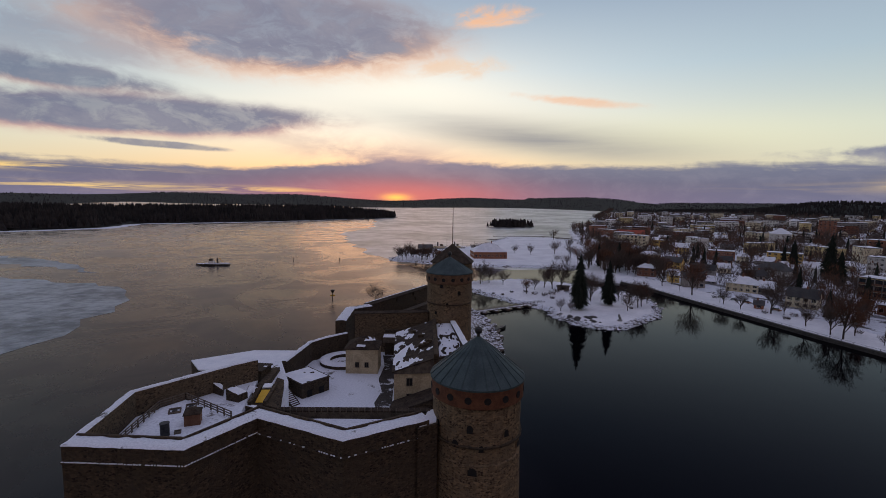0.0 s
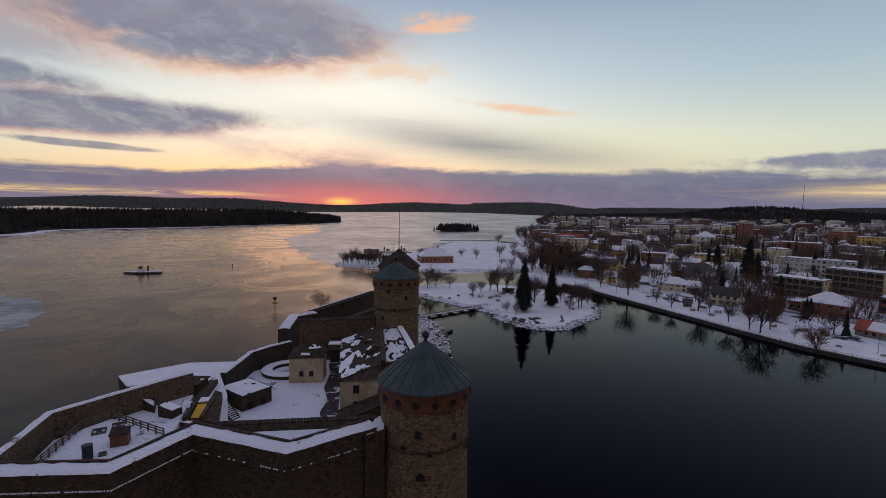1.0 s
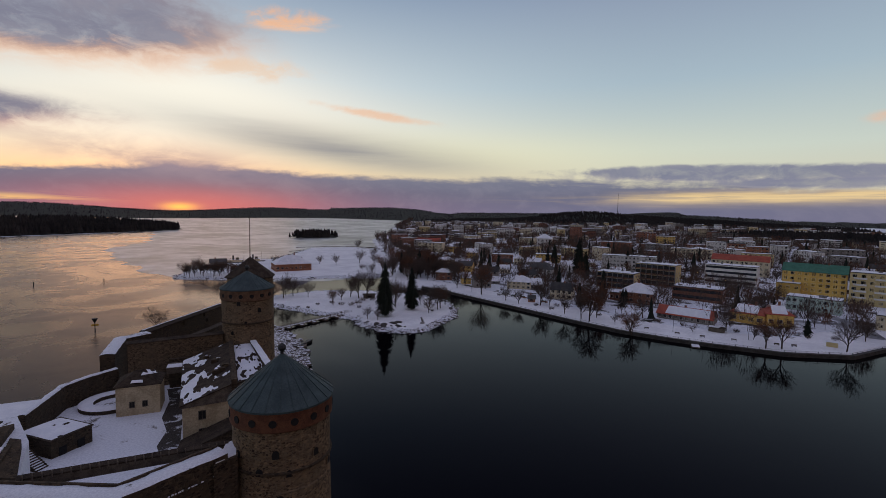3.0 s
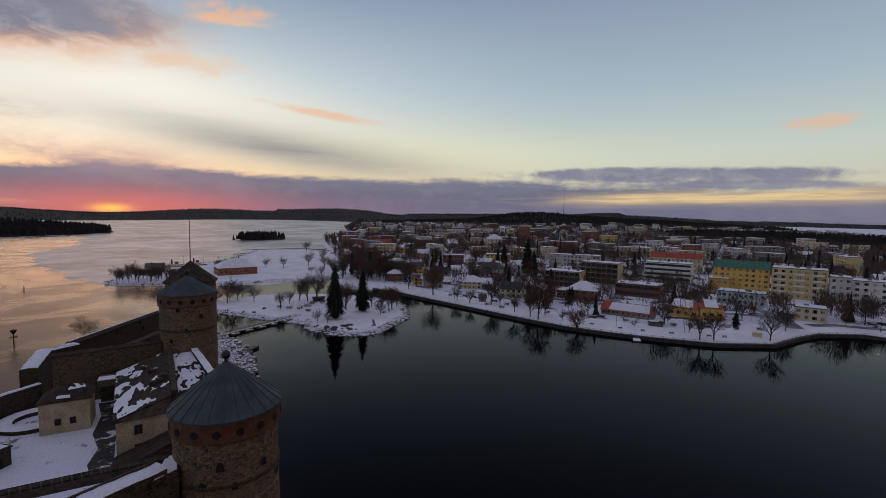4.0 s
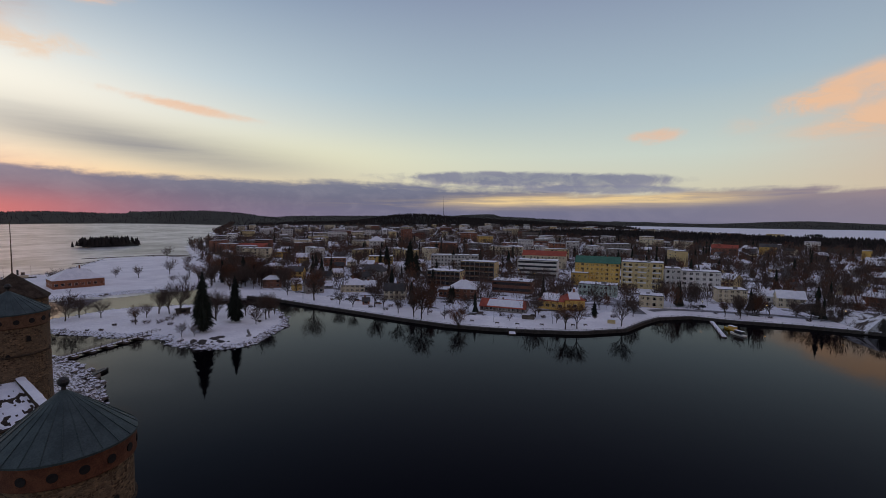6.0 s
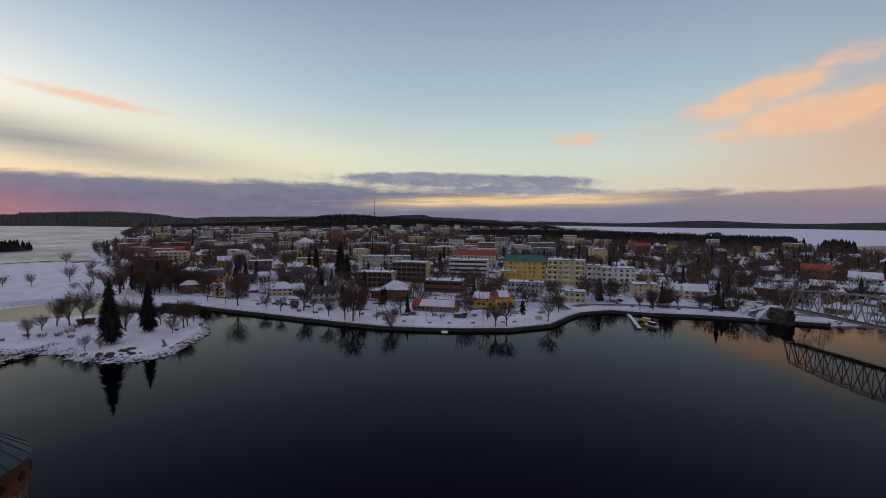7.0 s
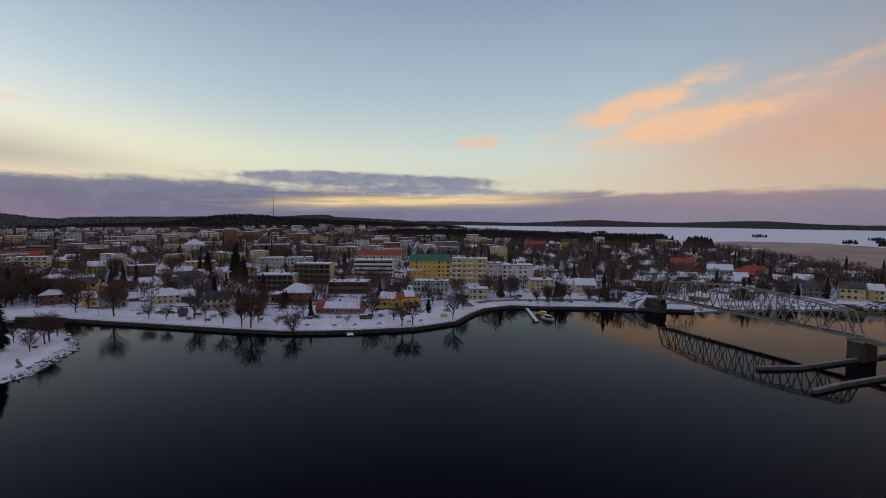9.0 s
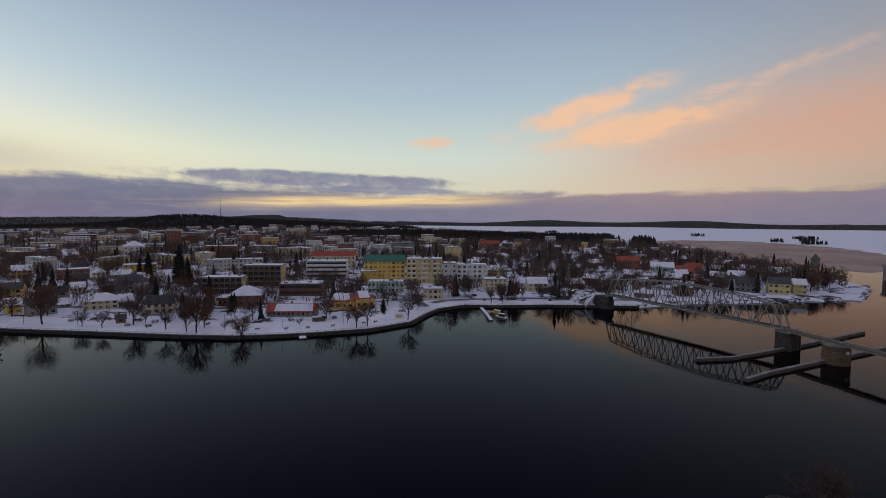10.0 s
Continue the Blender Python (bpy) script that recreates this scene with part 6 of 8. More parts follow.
# the rest of the town, thinning out with distance
def fill_town():
    rng = random.Random(11)
    made = 0
    walls_near = ["greyhouse", "brickwall", "cream", "brickwall", "ochre_pale", "greyhouse", "greyhouse", "pale"]
    walls_far = ["pale", "cream", "white", "brickwall", "cream", "greyhouse", "ochre_pale", "pale", "greyhouse", "brickwall"]
    tries = 0
    spots = []
    while made < 640 and tries < 16000:
        tries += 1
        a = radians(rng.uniform(17, 112))
        r = 285 + 1750 * rng.random() ** 1.35
        x, y = math.sin(a) * r, math.cos(a) * r
        big = r > 520 and rng.random() < 0.45 and degrees_of(a) < 72
        size = 22 if big else 11
        if any(math.hypot(x - u, y - v) < s + size * 0.75 for u, v, s in TAKEN) or (r < 400 and 0.66 < a < 1.36):
            continue
        spots.append((x, y))
        TAKEN.append((x, y, size * 0.55))
        made += 1
    X, Y = np.array([s[0] for s in spots]), np.array([s[1] for s in spots])
    Z, K = land(X, Y)
    D = inside_distance(TOWN, X, Y)
    for (x, y), z, k, dd in zip(spots, Z, K, D):
        r = math.hypot(x, y)
        if k != 1 or dd < 24 or r > 880:
            continue
        az = math.degrees(math.atan2(x, y))
        rng = random.Random(int(x * 3 + y * 5))
        rz = -32 + rng.choice((0, 90, 0, 90)) + rng.uniform(-8, 8)
        big = r > 520 and az < 72 and rng.random() < 0.45
        if big:
            w, d, fl = rng.uniform(16, 34), rng.uniform(10, 13), rng.choice((3, 3, 4, 4, 5))
            building(x, y, -az + rng.choice((-30, -22, 24, 60, -60)) + rng.uniform(-9, 9), w, d, fl * 3.1 + 0.8, fl, max(4, int(w / 4)) if r < 900 else 4, rng.choice(walls_far), "roof_snow", "flat",
                     "distant flat-roofed apartment block in town", fine=r < 900, side=False, z=float(z), far=r > 800)
        else:
            w, d, fl = rng.uniform(9, 15), rng.uniform(8, 10), rng.choice((1, 2, 2))
            building(x, y, -az + rng.uniform(-50, 50), w, d, fl * 2.9 + 0.5, fl, 3, rng.choice(walls_near), rng.choice(("roof_snow", "roof_dark", "roof_snow", "roof_snow", "roof_dark")),
                     rng.choice(("gable", "gable", "hip")), "small wooden town house among bare trees", fine=r < 600, side=False, z=float(z), far=r > 620)


def far_town():
    """The outer town, too far off to pick apart: bodies, snowy roofs and window ribbons in one mass."""
    rng = random.Random(77)
    names = ["pale", "cream", "white", "brickwall", "cream", "pale", "greyhouse", "ochre_pale", "greyhouse"]
    mats = [M[n] for n in names] + [M["roof_snow"], M["glass"], M["roof_dark"]]
    spots, tries = [], 0
    while len(spots) < 470 and tries < 20000:
        tries += 1
        a = radians(rng.uniform(15, 70) if rng.random() < 0.8 else rng.uniform(60, 100))
        r = 880 + 1150 * rng.random() ** 1.2
        x, y = math.sin(a) * r, math.cos(a) * r
        if all(abs(x - u) + abs(y - v) > 24 for u, v in spots):
            spots.append((x, y))
    X, Y = np.array([q[0] for q in spots]), np.array([q[1] for q in spots])
    Z, K = land(X, Y)
    D = inside_distance(TOWN, X, Y)
    bm = B()
    for (x, y), z, k, dd in zip(spots, Z, K, D):
        if k != 1 or dd < 20:
            continue
        start = len(bm.faces)
        big = rng.random() < 0.55
        fl = rng.choice((3, 3, 4, 5, 6)) if big else rng.choice((1, 2, 2))
        w, d, h = (rng.uniform(18, 44), rng.uniform(11, 14), fl * 3.0) if big else (rng.uniform(10, 16), rng.uniform(8, 11), fl * 2.9)
        turn = Matrix.Translation((x, y, float(z))) @ Matrix.Rotation(radians(-32 + rng.choice((0, 90)) + rng.uniform(-9, 9)), 4, "Z")
        first = len(bm.verts)
        wall = rng.randrange(len(names))
        box(bm, -w / 2, w / 2, -d / 2, d / 2, -2, h)
        tint = [wall] * 6
        if big:
            box(bm, -w / 2 - 0.2, w / 2 + 0.2, -d / 2 - 0.2, d / 2 + 0.2, h + 0.004, h + 0.6)
            tint += [len(names) + (0 if rng.random() < 0.8 else 2)] * 6
        else:
            e, up = 0.5, d * 0.35
            v = [bm.verts.new(q) for q in ((-w / 2 - e, -d / 2 - e, h), (w / 2 + e, -d / 2 - e, h), (w / 2 + e, d / 2 + e, h), (-w / 2 - e, d / 2 + e, h), (-w / 2 - e, 0, h + up), (w / 2 + e, 0, h + up))]
            for q in ((0, 1, 5, 4), (2, 3, 4, 5), (0, 4, 3), (1, 2, 5), (3, 2, 1, 0)):
                bm.faces.new([v[i] for i in q])
            roof = len(names) + (0 if rng.random() < 0.65 else 2)
            tint += [roof, roof, wall, wall, roof]
        for f in range(fl):
            z0, z1 = f * h / fl + 1.1, f * h / fl + 2.2
            n = max(2, int(w / 4.5))
            for i in range(n):
                c = -w / 2 + w * (i + 0.5) / n
                for sy in (-1, 1):
                    box(bm, c - w / n * 0.3, c + w / n * 0.3, sy * d / 2 - 0.06, sy * d / 2 + 0.06, z0, z1)
                    tint += [len(names) + 1] * 6
            for sx in (-1, 1):
                box(bm, sx * w / 2 - 0.06, sx * w / 2 + 0.06, -d * 0.3, d * 0.3, z0, z1)
                tint += [len(names) + 1] * 6
        bm.verts.ensure_lookup_table()
        bm.faces.ensure_lookup_table()
        for i in range(first, len(bm.verts)):
            bm.verts[i].co = turn @ bm.verts[i].co
        for i, m in enumerate(tint):
            bm.faces[start + i].material_index = m
    tagged(part("far_town", bm, mats), "dense far part of the town under snowy roofs", "buildings", kind="stuff")


def degrees_of(a):
    return math.degrees(a)


fill_town()
far_town()

# ------------------------------------------------------------------ trees
def limb(bm, a, b, ra, rb, n=5):
    a, b = Vector(a), Vector(b)
    q = (b - a).to_track_quat("Z", "Y").to_matrix()
    lo = [bm.verts.new(a + q @ Vector((ra * math.cos(2 * math.pi * i / n), ra * math.sin(2 * math.pi * i / n), 0))) for i in range(n)]
    hi = [bm.verts.new(b + q @ Vector((rb * math.cos(2 * math.pi * i / n), rb * math.sin(2 * math.pi * i / n), 0))) for i in range(n)]
    for i in range(n):
        bm.faces.new((lo[i], lo[(i + 1) % n], hi[(i + 1) % n], hi[i]))


def bare_tree_meshes(h, spread, seed, twig, droop=0.0, depth=4):
    """Trunk with limbs, and the fine twigs as a second mesh."""
    rng = random.Random(seed)
    wood, fine = B(), B()

    reach = (0.36, 0.36, 0.21, 0.13, 0.08)

    def grow(p, d, r, level):
        length = h * reach[level] * rng.uniform(0.75, 1.15)
        q = p + d * length
        if level <= 2:
            m = p.lerp(q, 0.5) + Vector((rng.uniform(-1, 1), rng.uniform(-1, 1), 0.2)) * length * 0.05
            limb(wood, p, m, r, r * 0.8, 6 if level == 0 else 4)
            limb(wood, m, q, r * 0.8, r * 0.5, 6 if level == 0 else 4)
        else:
            side = d.cross(Vector((rng.uniform(-1, 1), rng.uniform(-1, 1), rng.uniform(-1, 1)))).normalized() * max(0.05, r)
            v = [fine.verts.new(p - side), fine.verts.new(p + side), fine.verts.new(q)]
            fine.faces.new(v)
        if level >= depth:
            return
        kids = (7, 5, 6, 5)[level]
        for i in range(kids):
            s = (i + rng.uniform(0.2, 1.0)) / kids
            s = 0.35 + 0.65 * s if level == 0 else 0.2 + 0.8 * s
            a = 2.4 * i + rng.uniform(-0.5, 0.5)
            side = d.cross(Vector((0.3, 0.1, 1))).normalized() if abs(d.z) < 0.98 else Vector((1, 0, 0))
            other = d.cross(side)
            out = side * math.cos(a) + other * math.sin(a)
            nd = (d + out * spread * rng.uniform(0.8, 1.5) + Vector((0, 0, 0.18 - droop * 0.45 * (level > 1)))).normalized()
            grow(p.lerp(q, s), nd, r * 0.5, level + 1)

    grow(Vector((0, 0, -0.2)), Vector((rng.uniform(-0.05, 0.05), rng.uniform(-0.05, 0.05), 1)).normalized(), h * 0.020, 0)
    return mesh_of(wood, "trunk", M["bark"]), mesh_of(fine, "crown", M[twig])


def conifer_meshes(h, r, seed, layers=26, per=11):
    """Spruce: a straight stem and drooping whorls of ragged boughs."""
    rng = random.Random(seed)
    stem, green = B(), B()
    lathe(stem, [(h * 0.014, -0.3), (h * 0.010, h * 0.5), (0.03, h * 0.98)], 7)
    for i in range(layers):
        u = i / (layers - 1)
        z = h * (0.07 + 0.91 * u)
        rr = r * min(1.0, 1.35 * (1 - u) ** 0.72) * rng.uniform(0.6, 1.15) + 0.15
        if u < 0.12:
            rr *= 0.75
        for j in range(per):
            a = 2 * math.pi * (j + rng.random()) / per
            ln = rr * rng.uniform(0.5, 1.2)
            dirv = Vector((math.cos(a), math.sin(a), 0))
            side = Vector((-dirv.y, dirv.x, 0))
            zz = z + rng.uniform(-0.25, 0.25)
            sag = ln * rng.uniform(0.40, 0.75)
            prev = None
            for k in range(4):
                s = k / 3
                c = dirv * ln * s + Vector((0, 0, zz - sag * s * s + 0.15 * s))
                wd = ln * 0.24 * (1 - s) ** 0.6 + 0.05
                pair = (green.verts.new(c - side * wd + Vector((0, 0, -wd * 0.7))), green.verts.new(c + Vector((0, 0, 0.1))), green.verts.new(c + side * wd + Vector((0, 0, -wd * 0.7))))
                if prev:
                    green.faces.new((prev[0], prev[1], pair[1], pair[0]))
                    green.faces.new((prev[1], prev[2], pair[2], pair[1]))
                prev = pair
    return mesh_of(stem, "trunk", M["bark"]), mesh_of(green, "crown", M["spruce"])


BARE = [bare_tree_meshes(14, 0.62, 1, "twig"), bare_tree_meshes(14, 0.55, 2, "twig"), bare_tree_meshes(14, 0.78, 3, "twig"), bare_tree_meshes(14, 0.48, 4, "twig")]
RUSSET = [bare_tree_meshes(13.5, 0.52, 5, "russet", 0.8), bare_tree_meshes(13.5, 0.44, 6, "russet", 1.1)]
SPRUCE = [conifer_meshes(22, 3.5, 1, 54, 17), conifer_meshes(20, 2.6, 2, 48, 15), conifer_meshes(12, 2.6, 3, 26, 13)]


def tree(x, y, kind, h, rz=0.0, label="", z=None):
    bank, tall, name, text = {"bare": (BARE, 14.0, "bare_tree", "leafless broadleaf tree with fine dark twigs"),
                              "russet": (RUSSET, 13.5, "bare_tree", "leafless tree with drooping reddish-brown twigs"),
                              "spruce": (SPRUCE, 20.0, "spruce_tree", "tall dark green spruce tree")}[kind]
    trunk, crown = bank[int(abs(x * 3 + y)) % len(bank)]
    if kind == "spruce":
        trunk, crown = SPRUCE[0] if h > 19 else SPRUCE[1] if h > 13 else SPRUCE[2]
        tall = 22.0 if h > 19 else 20.0 if h > 13 else 12.0
    s = h / tall
    t = thing(name, pose(x, y, ground_z(x, y) if z is None else z, 0, 0, rz), label or text, "tree", "trees")
    t.scale = (s, s, s)
    part("trunk", trunk, None, t)
    part("crown", crown, None, t)
    return t


# the tongue of land before the town
tree(67.6, 228.4, "spruce", 28.0, 10, "tallest dark spruce on the snowy point")
tree(85.6, 238.4, "spruce", 23.5, 70, "slender dark spruce on the snowy point")
for x, y, h, k in ((66, 279, 16, "bare"), (70, 274, 17, "bare"), (62, 283, 13, "bare"), (48, 264, 9, "russet"), (55, 276, 8, "bare"), (91.6, 228, 8, "bare"), (100, 236, 12, "bare"), (103, 239, 12, "russet"), (98, 243, 11, "bare"),
                   (58, 226, 6, "bare"), (62, 222, 5, "bare"), (79, 246, 14, "bare"), (84, 262, 13, "bare"), (90, 255, 12, "bare"), (76, 258, 10, "bare"), (109, 246, 9, "bare"), (112, 262, 10, "bare"), (30, 300, 12, "bare"),
                   (24, 296, 13, "bare"), (18, 300, 11, "bare"), (38, 292, 10, "bare"), (95, 250, 9, "bare")):
    tree(x, y, k, h * 1.25, x * 40)
for x, y, h in ((98.5, -33.5, 14), (101.5, -35.5, 12.5)):
    tree(x, y, "bare", h, x * 20, "dark leafless tree on a small islet")
# along the promenade
for x, y, h, k in ((164.5, 160, 17, "russet"), (197.7, 120.7, 15, "russet"), (203, 117.6, 16, "russet"), (225, 105.8, 16, "bare"), (160.5, 203, 14, "bare"), (160.8, 190, 15, "bare"), (161, 184, 20, "russet"),
                   (145, 269, 24, "russet"), (149.5, 246, 11, "bare"), (151.5, 234.5, 11, "bare"), (161, 226, 19, "bare"), (252, 112, 12, "bare"), (262, 116, 10, "bare"), (304, 100, 14, "bare"), (291, 78, 12, "russet"),
                   (292, 71, 13, "bare"), (323, 122, 13, "bare"), (321, 71, 15, "bare"), (170, 189, 12, "russet"), (174, 206, 12, "bare"), (166, 224, 10, "bare"), (158, 288, 14, "bare"), (141, 298, 15, "bare"),
                   (150, 304, 14, "russet"), (192, 150, 5, "bare"), (206, 131, 8, "bare"), (211, 128, 7, "bare"), (170, 176, 6, "bare"), (216, 149, 5, "bare"), (254, 150, 8, "bare"), (278, 176, 8, "bare"), (312, 214, 11, "bare"),
                   (330, 216, 9, "bare"), (226, 188, 11, "bare"), (232, 232, 14, "bare"), (200, 238, 12, "bare"), (176, 250, 12, "bare"), (196, 300, 13, "russet"), (216, 312, 14, "bare"), (180, 330, 16, "bare")):
    tree(x, y, k, h, x * 31)
for x, y, h in ((268, 323, 33), (207, 269.7, 17), (237, 127, 8.5), (208, 226.6, 19), (237, 259, 14), (203, 205, 11), (214, 214, 9), (256, 300, 24), (330, 330, 20), (250, 330, 16), (300, 400, 22), (286, 392, 19), (390, 420, 20)):
    tree(x, y, "spruce", h, x * 17)
# the bank beside the pontoon bridge, and behind the castle
for x, y, h in ((-34, 236, 13), (8, 296, 9), (12, 300, 8), (26, 304, 9), (20, 310, 8), (34, 312, 9)):
    tree(x, y, "bare", h, 30, z=0.6 if x < 0 else None)
for i in range(26):
    rr = random.Random(50 + i)
    tree(-40 + i * 1.7 + rr.uniform(-1, 1), 411 - i * 0.6 + rr.uniform(-4, 26), rr.choice(("bare", "russet", "bare")), rr.uniform(9, 15), i * 50)
for x, y, h in ((72, 470, 11), (86, 458, 12), (112, 470, 17), (120, 440, 15), (100, 410, 8), (104, 392, 10), (30, 462, 12), (36, 466, 13), (44, 468, 12), (50, 464, 13), (150, 640, 18), (140, 520, 15)):
    tree(x, y, "bare", h, x * 9)


# along the strait, behind the railway
for i in range(34):
    rr = random.Random(900 + i)
    v = rr.random()
    tree(352 + 100 * v + rr.uniform(8, 26), -60 - 105 * v + rr.uniform(-4, 22), rr.choice(("bare", "bare", "russet", "spruce", "bare")), rr.uniform(9, 17), i * 31)
# the tall grove between the point and the first houses
for i in range(24):
    rr = random.Random(1200 + i)
    v = rr.random()
    tree(106 + 46 * v + rr.uniform(-4, 14), 372 - 34 * v + rr.uniform(-6, 34), rr.choice(("bare", "russet", "bare", "russet", "bare")), rr.uniform(15, 25), i * 53)
for x, y, h in ((140, 372, 22), (128, 384, 19), (146, 366, 16)):
    tree(x, y, "spruce", h, x * 7)
# along the water between the boat jetty and the railway
for i in range(16):
    rr = random.Random(1500 + i)
    v = rr.random()
    tree(294 + 40 * v + rr.uniform(2, 26), 76 - 74 * v + rr.uniform(-4, 8), rr.choice(("bare", "bare", "russet")), rr.uniform(7, 14), i * 37)
# the avenue of tall trees behind the point
for i in range(52):
    rr = random.Random(300 + i)
    v = rr.random()
    tree(112 + 55 * v + rr.uniform(4, 42), 345 + 190 * v + rr.uniform(-22, 22), "russet" if rr.random() < 0.2 else "bare", rr.uniform(12, 19), i * 47)


def scatter_trees():
    """More trees through the near streets, each its own thing, then the far ones as one mass."""
    rng = random.Random(21)
    pts = []
    for _ in range(19000):
        a = radians(rng.uniform(15, 113))
        r = 255 + 1900 * rng.random() ** 1.35
        pts.append((math.sin(a) * r, math.cos(a) * r))
    X, Y = np.array([p[0] for p in pts]), np.array([p[1] for p in pts])
    Z, K = land(X, Y)
    D = inside_distance(TOWN, X, Y)
    near, far = 0, []
    front = [q for q in TAKEN[:70] if math.hypot(q[0], q[1]) < 560]
    for (x, y), z, k, d in zip(pts, Z, K, D):
        if d < (27 if x < 260 else 14) or k not in (1, 2):
            continue
        if any(abs(x - u) < s and abs(y - v) < s for u, v, s in TAKEN):
            continue
        r = math.hypot(x, y)
        if any(0 < math.hypot(u, v) - r < 45 and abs(x * v - y * u) / math.hypot(u, v) < s * 0.95 for u, v, s in front) and rng.random() < 0.93:
            continue
        if r < 480 and rng.random() < 0.55:
            continue
        if r < 470 and near < 70:
            near += 1
            kind = rng.choice(("bare", "bare", "bare", "russet", "bare", "bare", "bare", "russet", "bare", "bare", "bare"))
            tree(x, y, kind, rng.uniform(9, 17), rng.uniform(0, 360), z=float(z))
        else:
            far.append((x, y, float(z), rng.uniform(8, 16), rng.random()))
    # belt along the western shore of the town
    shore = [Vector(q) for q in TOWN[36:43]]
    for a, b in zip(shore, shore[1:]):
        for _ in range(int((b - a).length / 4.0)):
            q = a.lerp(b, rng.random())
            side = Vector(((b - a).y, -(b - a).x)).normalized() * rng.uniform(-4, 34)
            for w in (q + side, q - side):
                if inside_distance(TOWN, np.array([w.x]), np.array([w.y]))[0] > 4:
                    far.append((w.x, w.y, ground_z(w.x, w.y), rng.uniform(8, 15), rng.random()))
                    break
    rng = random.Random(5)
    verts, faces, mats = [], [], []
    for x, y, z, h, q in far:
        if q < 0.06:
            add_cone(verts, faces, mats, x, y, z, h * 1.25, h * 0.2, rng, 1)
        else:
            n = 170 if math.hypot(x, y) < 480 else 84 if math.hypot(x, y) < 800 else 40
            cw = h * 0.30
            base = len(verts)
            verts += [(x - 0.18, y, z), (x + 0.18, y, z), (x, y, z + h * 0.7)]
            faces.append((base, base + 1, base + 2))
            mats.append(0)
            for _ in range(n):
                a, u, v = rng.uniform(0, 6.283), rng.random() ** 0.5, rng.uniform(-1, 1)
                rad = cw * u * math.sqrt(max(0.05, 1 - v * v * 0.8))
                px, py, pz = x + math.cos(a) * rad, y + math.sin(a) * rad, z + h * (0.62 + 0.34 * v)
                dx, dy, dz = (px - x) * 0.35 + rng.uniform(-0.5, 0.5), (py - y) * 0.35 + rng.uniform(-0.5, 0.5), rng.uniform(1.2, 3.2)
                wd = 0.14 if n > 100 else 0.22 if n > 50 else 0.40
                sx, sy = rng.uniform(-wd, wd), rng.uniform(-wd, wd)
                base = len(verts)
                verts += [(px - sx, py - sy, pz), (px + sx + 0.03, py + sy, pz), (px + dx, py + dy, pz + dz)]
                faces.append((base, base + 1, base + 2))
                mats.append(2 if q > 0.80 else 0)
    me = np_mesh("town_trees", verts, faces, [M["twig"], M["spruce"], M["russet"]])
    me.polygons.foreach_set("material_index", np.array(mats, np.int32))
    tagged(part("town_trees", me, None), "mass of bare winter trees between far houses", "trees", kind="stuff")


def add_cone(verts, faces, mats, x, y, z, h, r, rng, mat):
    """A far conifer: three ragged skirts."""
    for k in range(3):
        z0, z1 = z + h * (0.08 + 0.26 * k), z + h * (0.55 + 0.225 * k)
        rr = r * (1 - 0.27 * k)
        n = 5
        base = len(verts)
        verts.append((x, y, z1))
        a0 = rng.uniform(0, 6)
        for i in range(n):
            q = rr * rng.uniform(0.75, 1.25)
            verts.append((x + q * math.cos(a0 + 6.283 * i / n), y + q * math.sin(a0 + 6.283 * i / n), z0 + rng.uniform(-0.05, 0.05) * h))
        for i in range(n):
            faces.append((base, base + 1 + i, base + 1 + (i + 1) % n))
            mats.append(mat)


scatter_trees()


# ------------------------------------------------------------------ forests on the far shores
def forest(name, label, box_, count, keep, hmin, hmax, seed, wood="pinewood"):
    rng = random.Random(seed)
    x0, x1, y0, y1 = box_
    X = np.array([rng.uniform(x0, x1) for _ in range(count)])
    Y = np.array([rng.uniform(y0, y1) for _ in range(count)])
    Z, K = land(X, Y)
    ok = keep(X, Y, Z, K)
    verts, faces, mats = [], [], []
    for x, y, z in zip(X[ok], Y[ok], Z[ok]):
        h = rng.uniform(hmin, hmax)
        add_cone(verts, faces, mats, float(x), float(y), float(z) - 0.5, h, h * rng.uniform(0.24, 0.38), rng, 0)
    me = np_mesh(name, verts, faces, M[wood])
    return tagged(part(name, me, None), label, "forest", kind="stuff")


forest("headland_forest", "dark conifer forest on the headland", (-1700, -130, 450, 1520), 30000, lambda X, Y, Z, K: (K == 4) & (Z > 0.6) & (np.hypot(X, Y) < 1800), 10, 19, 1)
forest("island_wood", "small wooded island in the ice", (80, 192, 930, 1005), 420, lambda X, Y, Z, K: (K == 4) & (Z > 0.6), 9, 15, 2)
forest("skerry_wood", "round wooded skerry by the bay", (995, 1070, -75, 10), 420, lambda X, Y, Z, K: (K == 4) & (Z > 0.3), 15, 23, 3)
forest("cape_forest", "dark pine wood on the cape", (820, 1420, -60, 780), 9000, lambda X, Y, Z, K: (K == 4) & (inside_distance(TOWN, X, Y) > 6), 7, 13, 4)
forest("hill_forest", "dark forest on the hill behind the town", (900, 2500, 1000, 2400), 12000, lambda X, Y, Z, K: (K == 4), 10, 15, 5)
forest("far_forest", "distant forested hills on the horizon", (-2500, 4600, -1500, 4600), 26000, lambda X, Y, Z, K: (K == 4) & (np.hypot(X, Y) > 2400) & (np.hypot(X, Y) < 4700), 7, 11, 6, "far_wood")

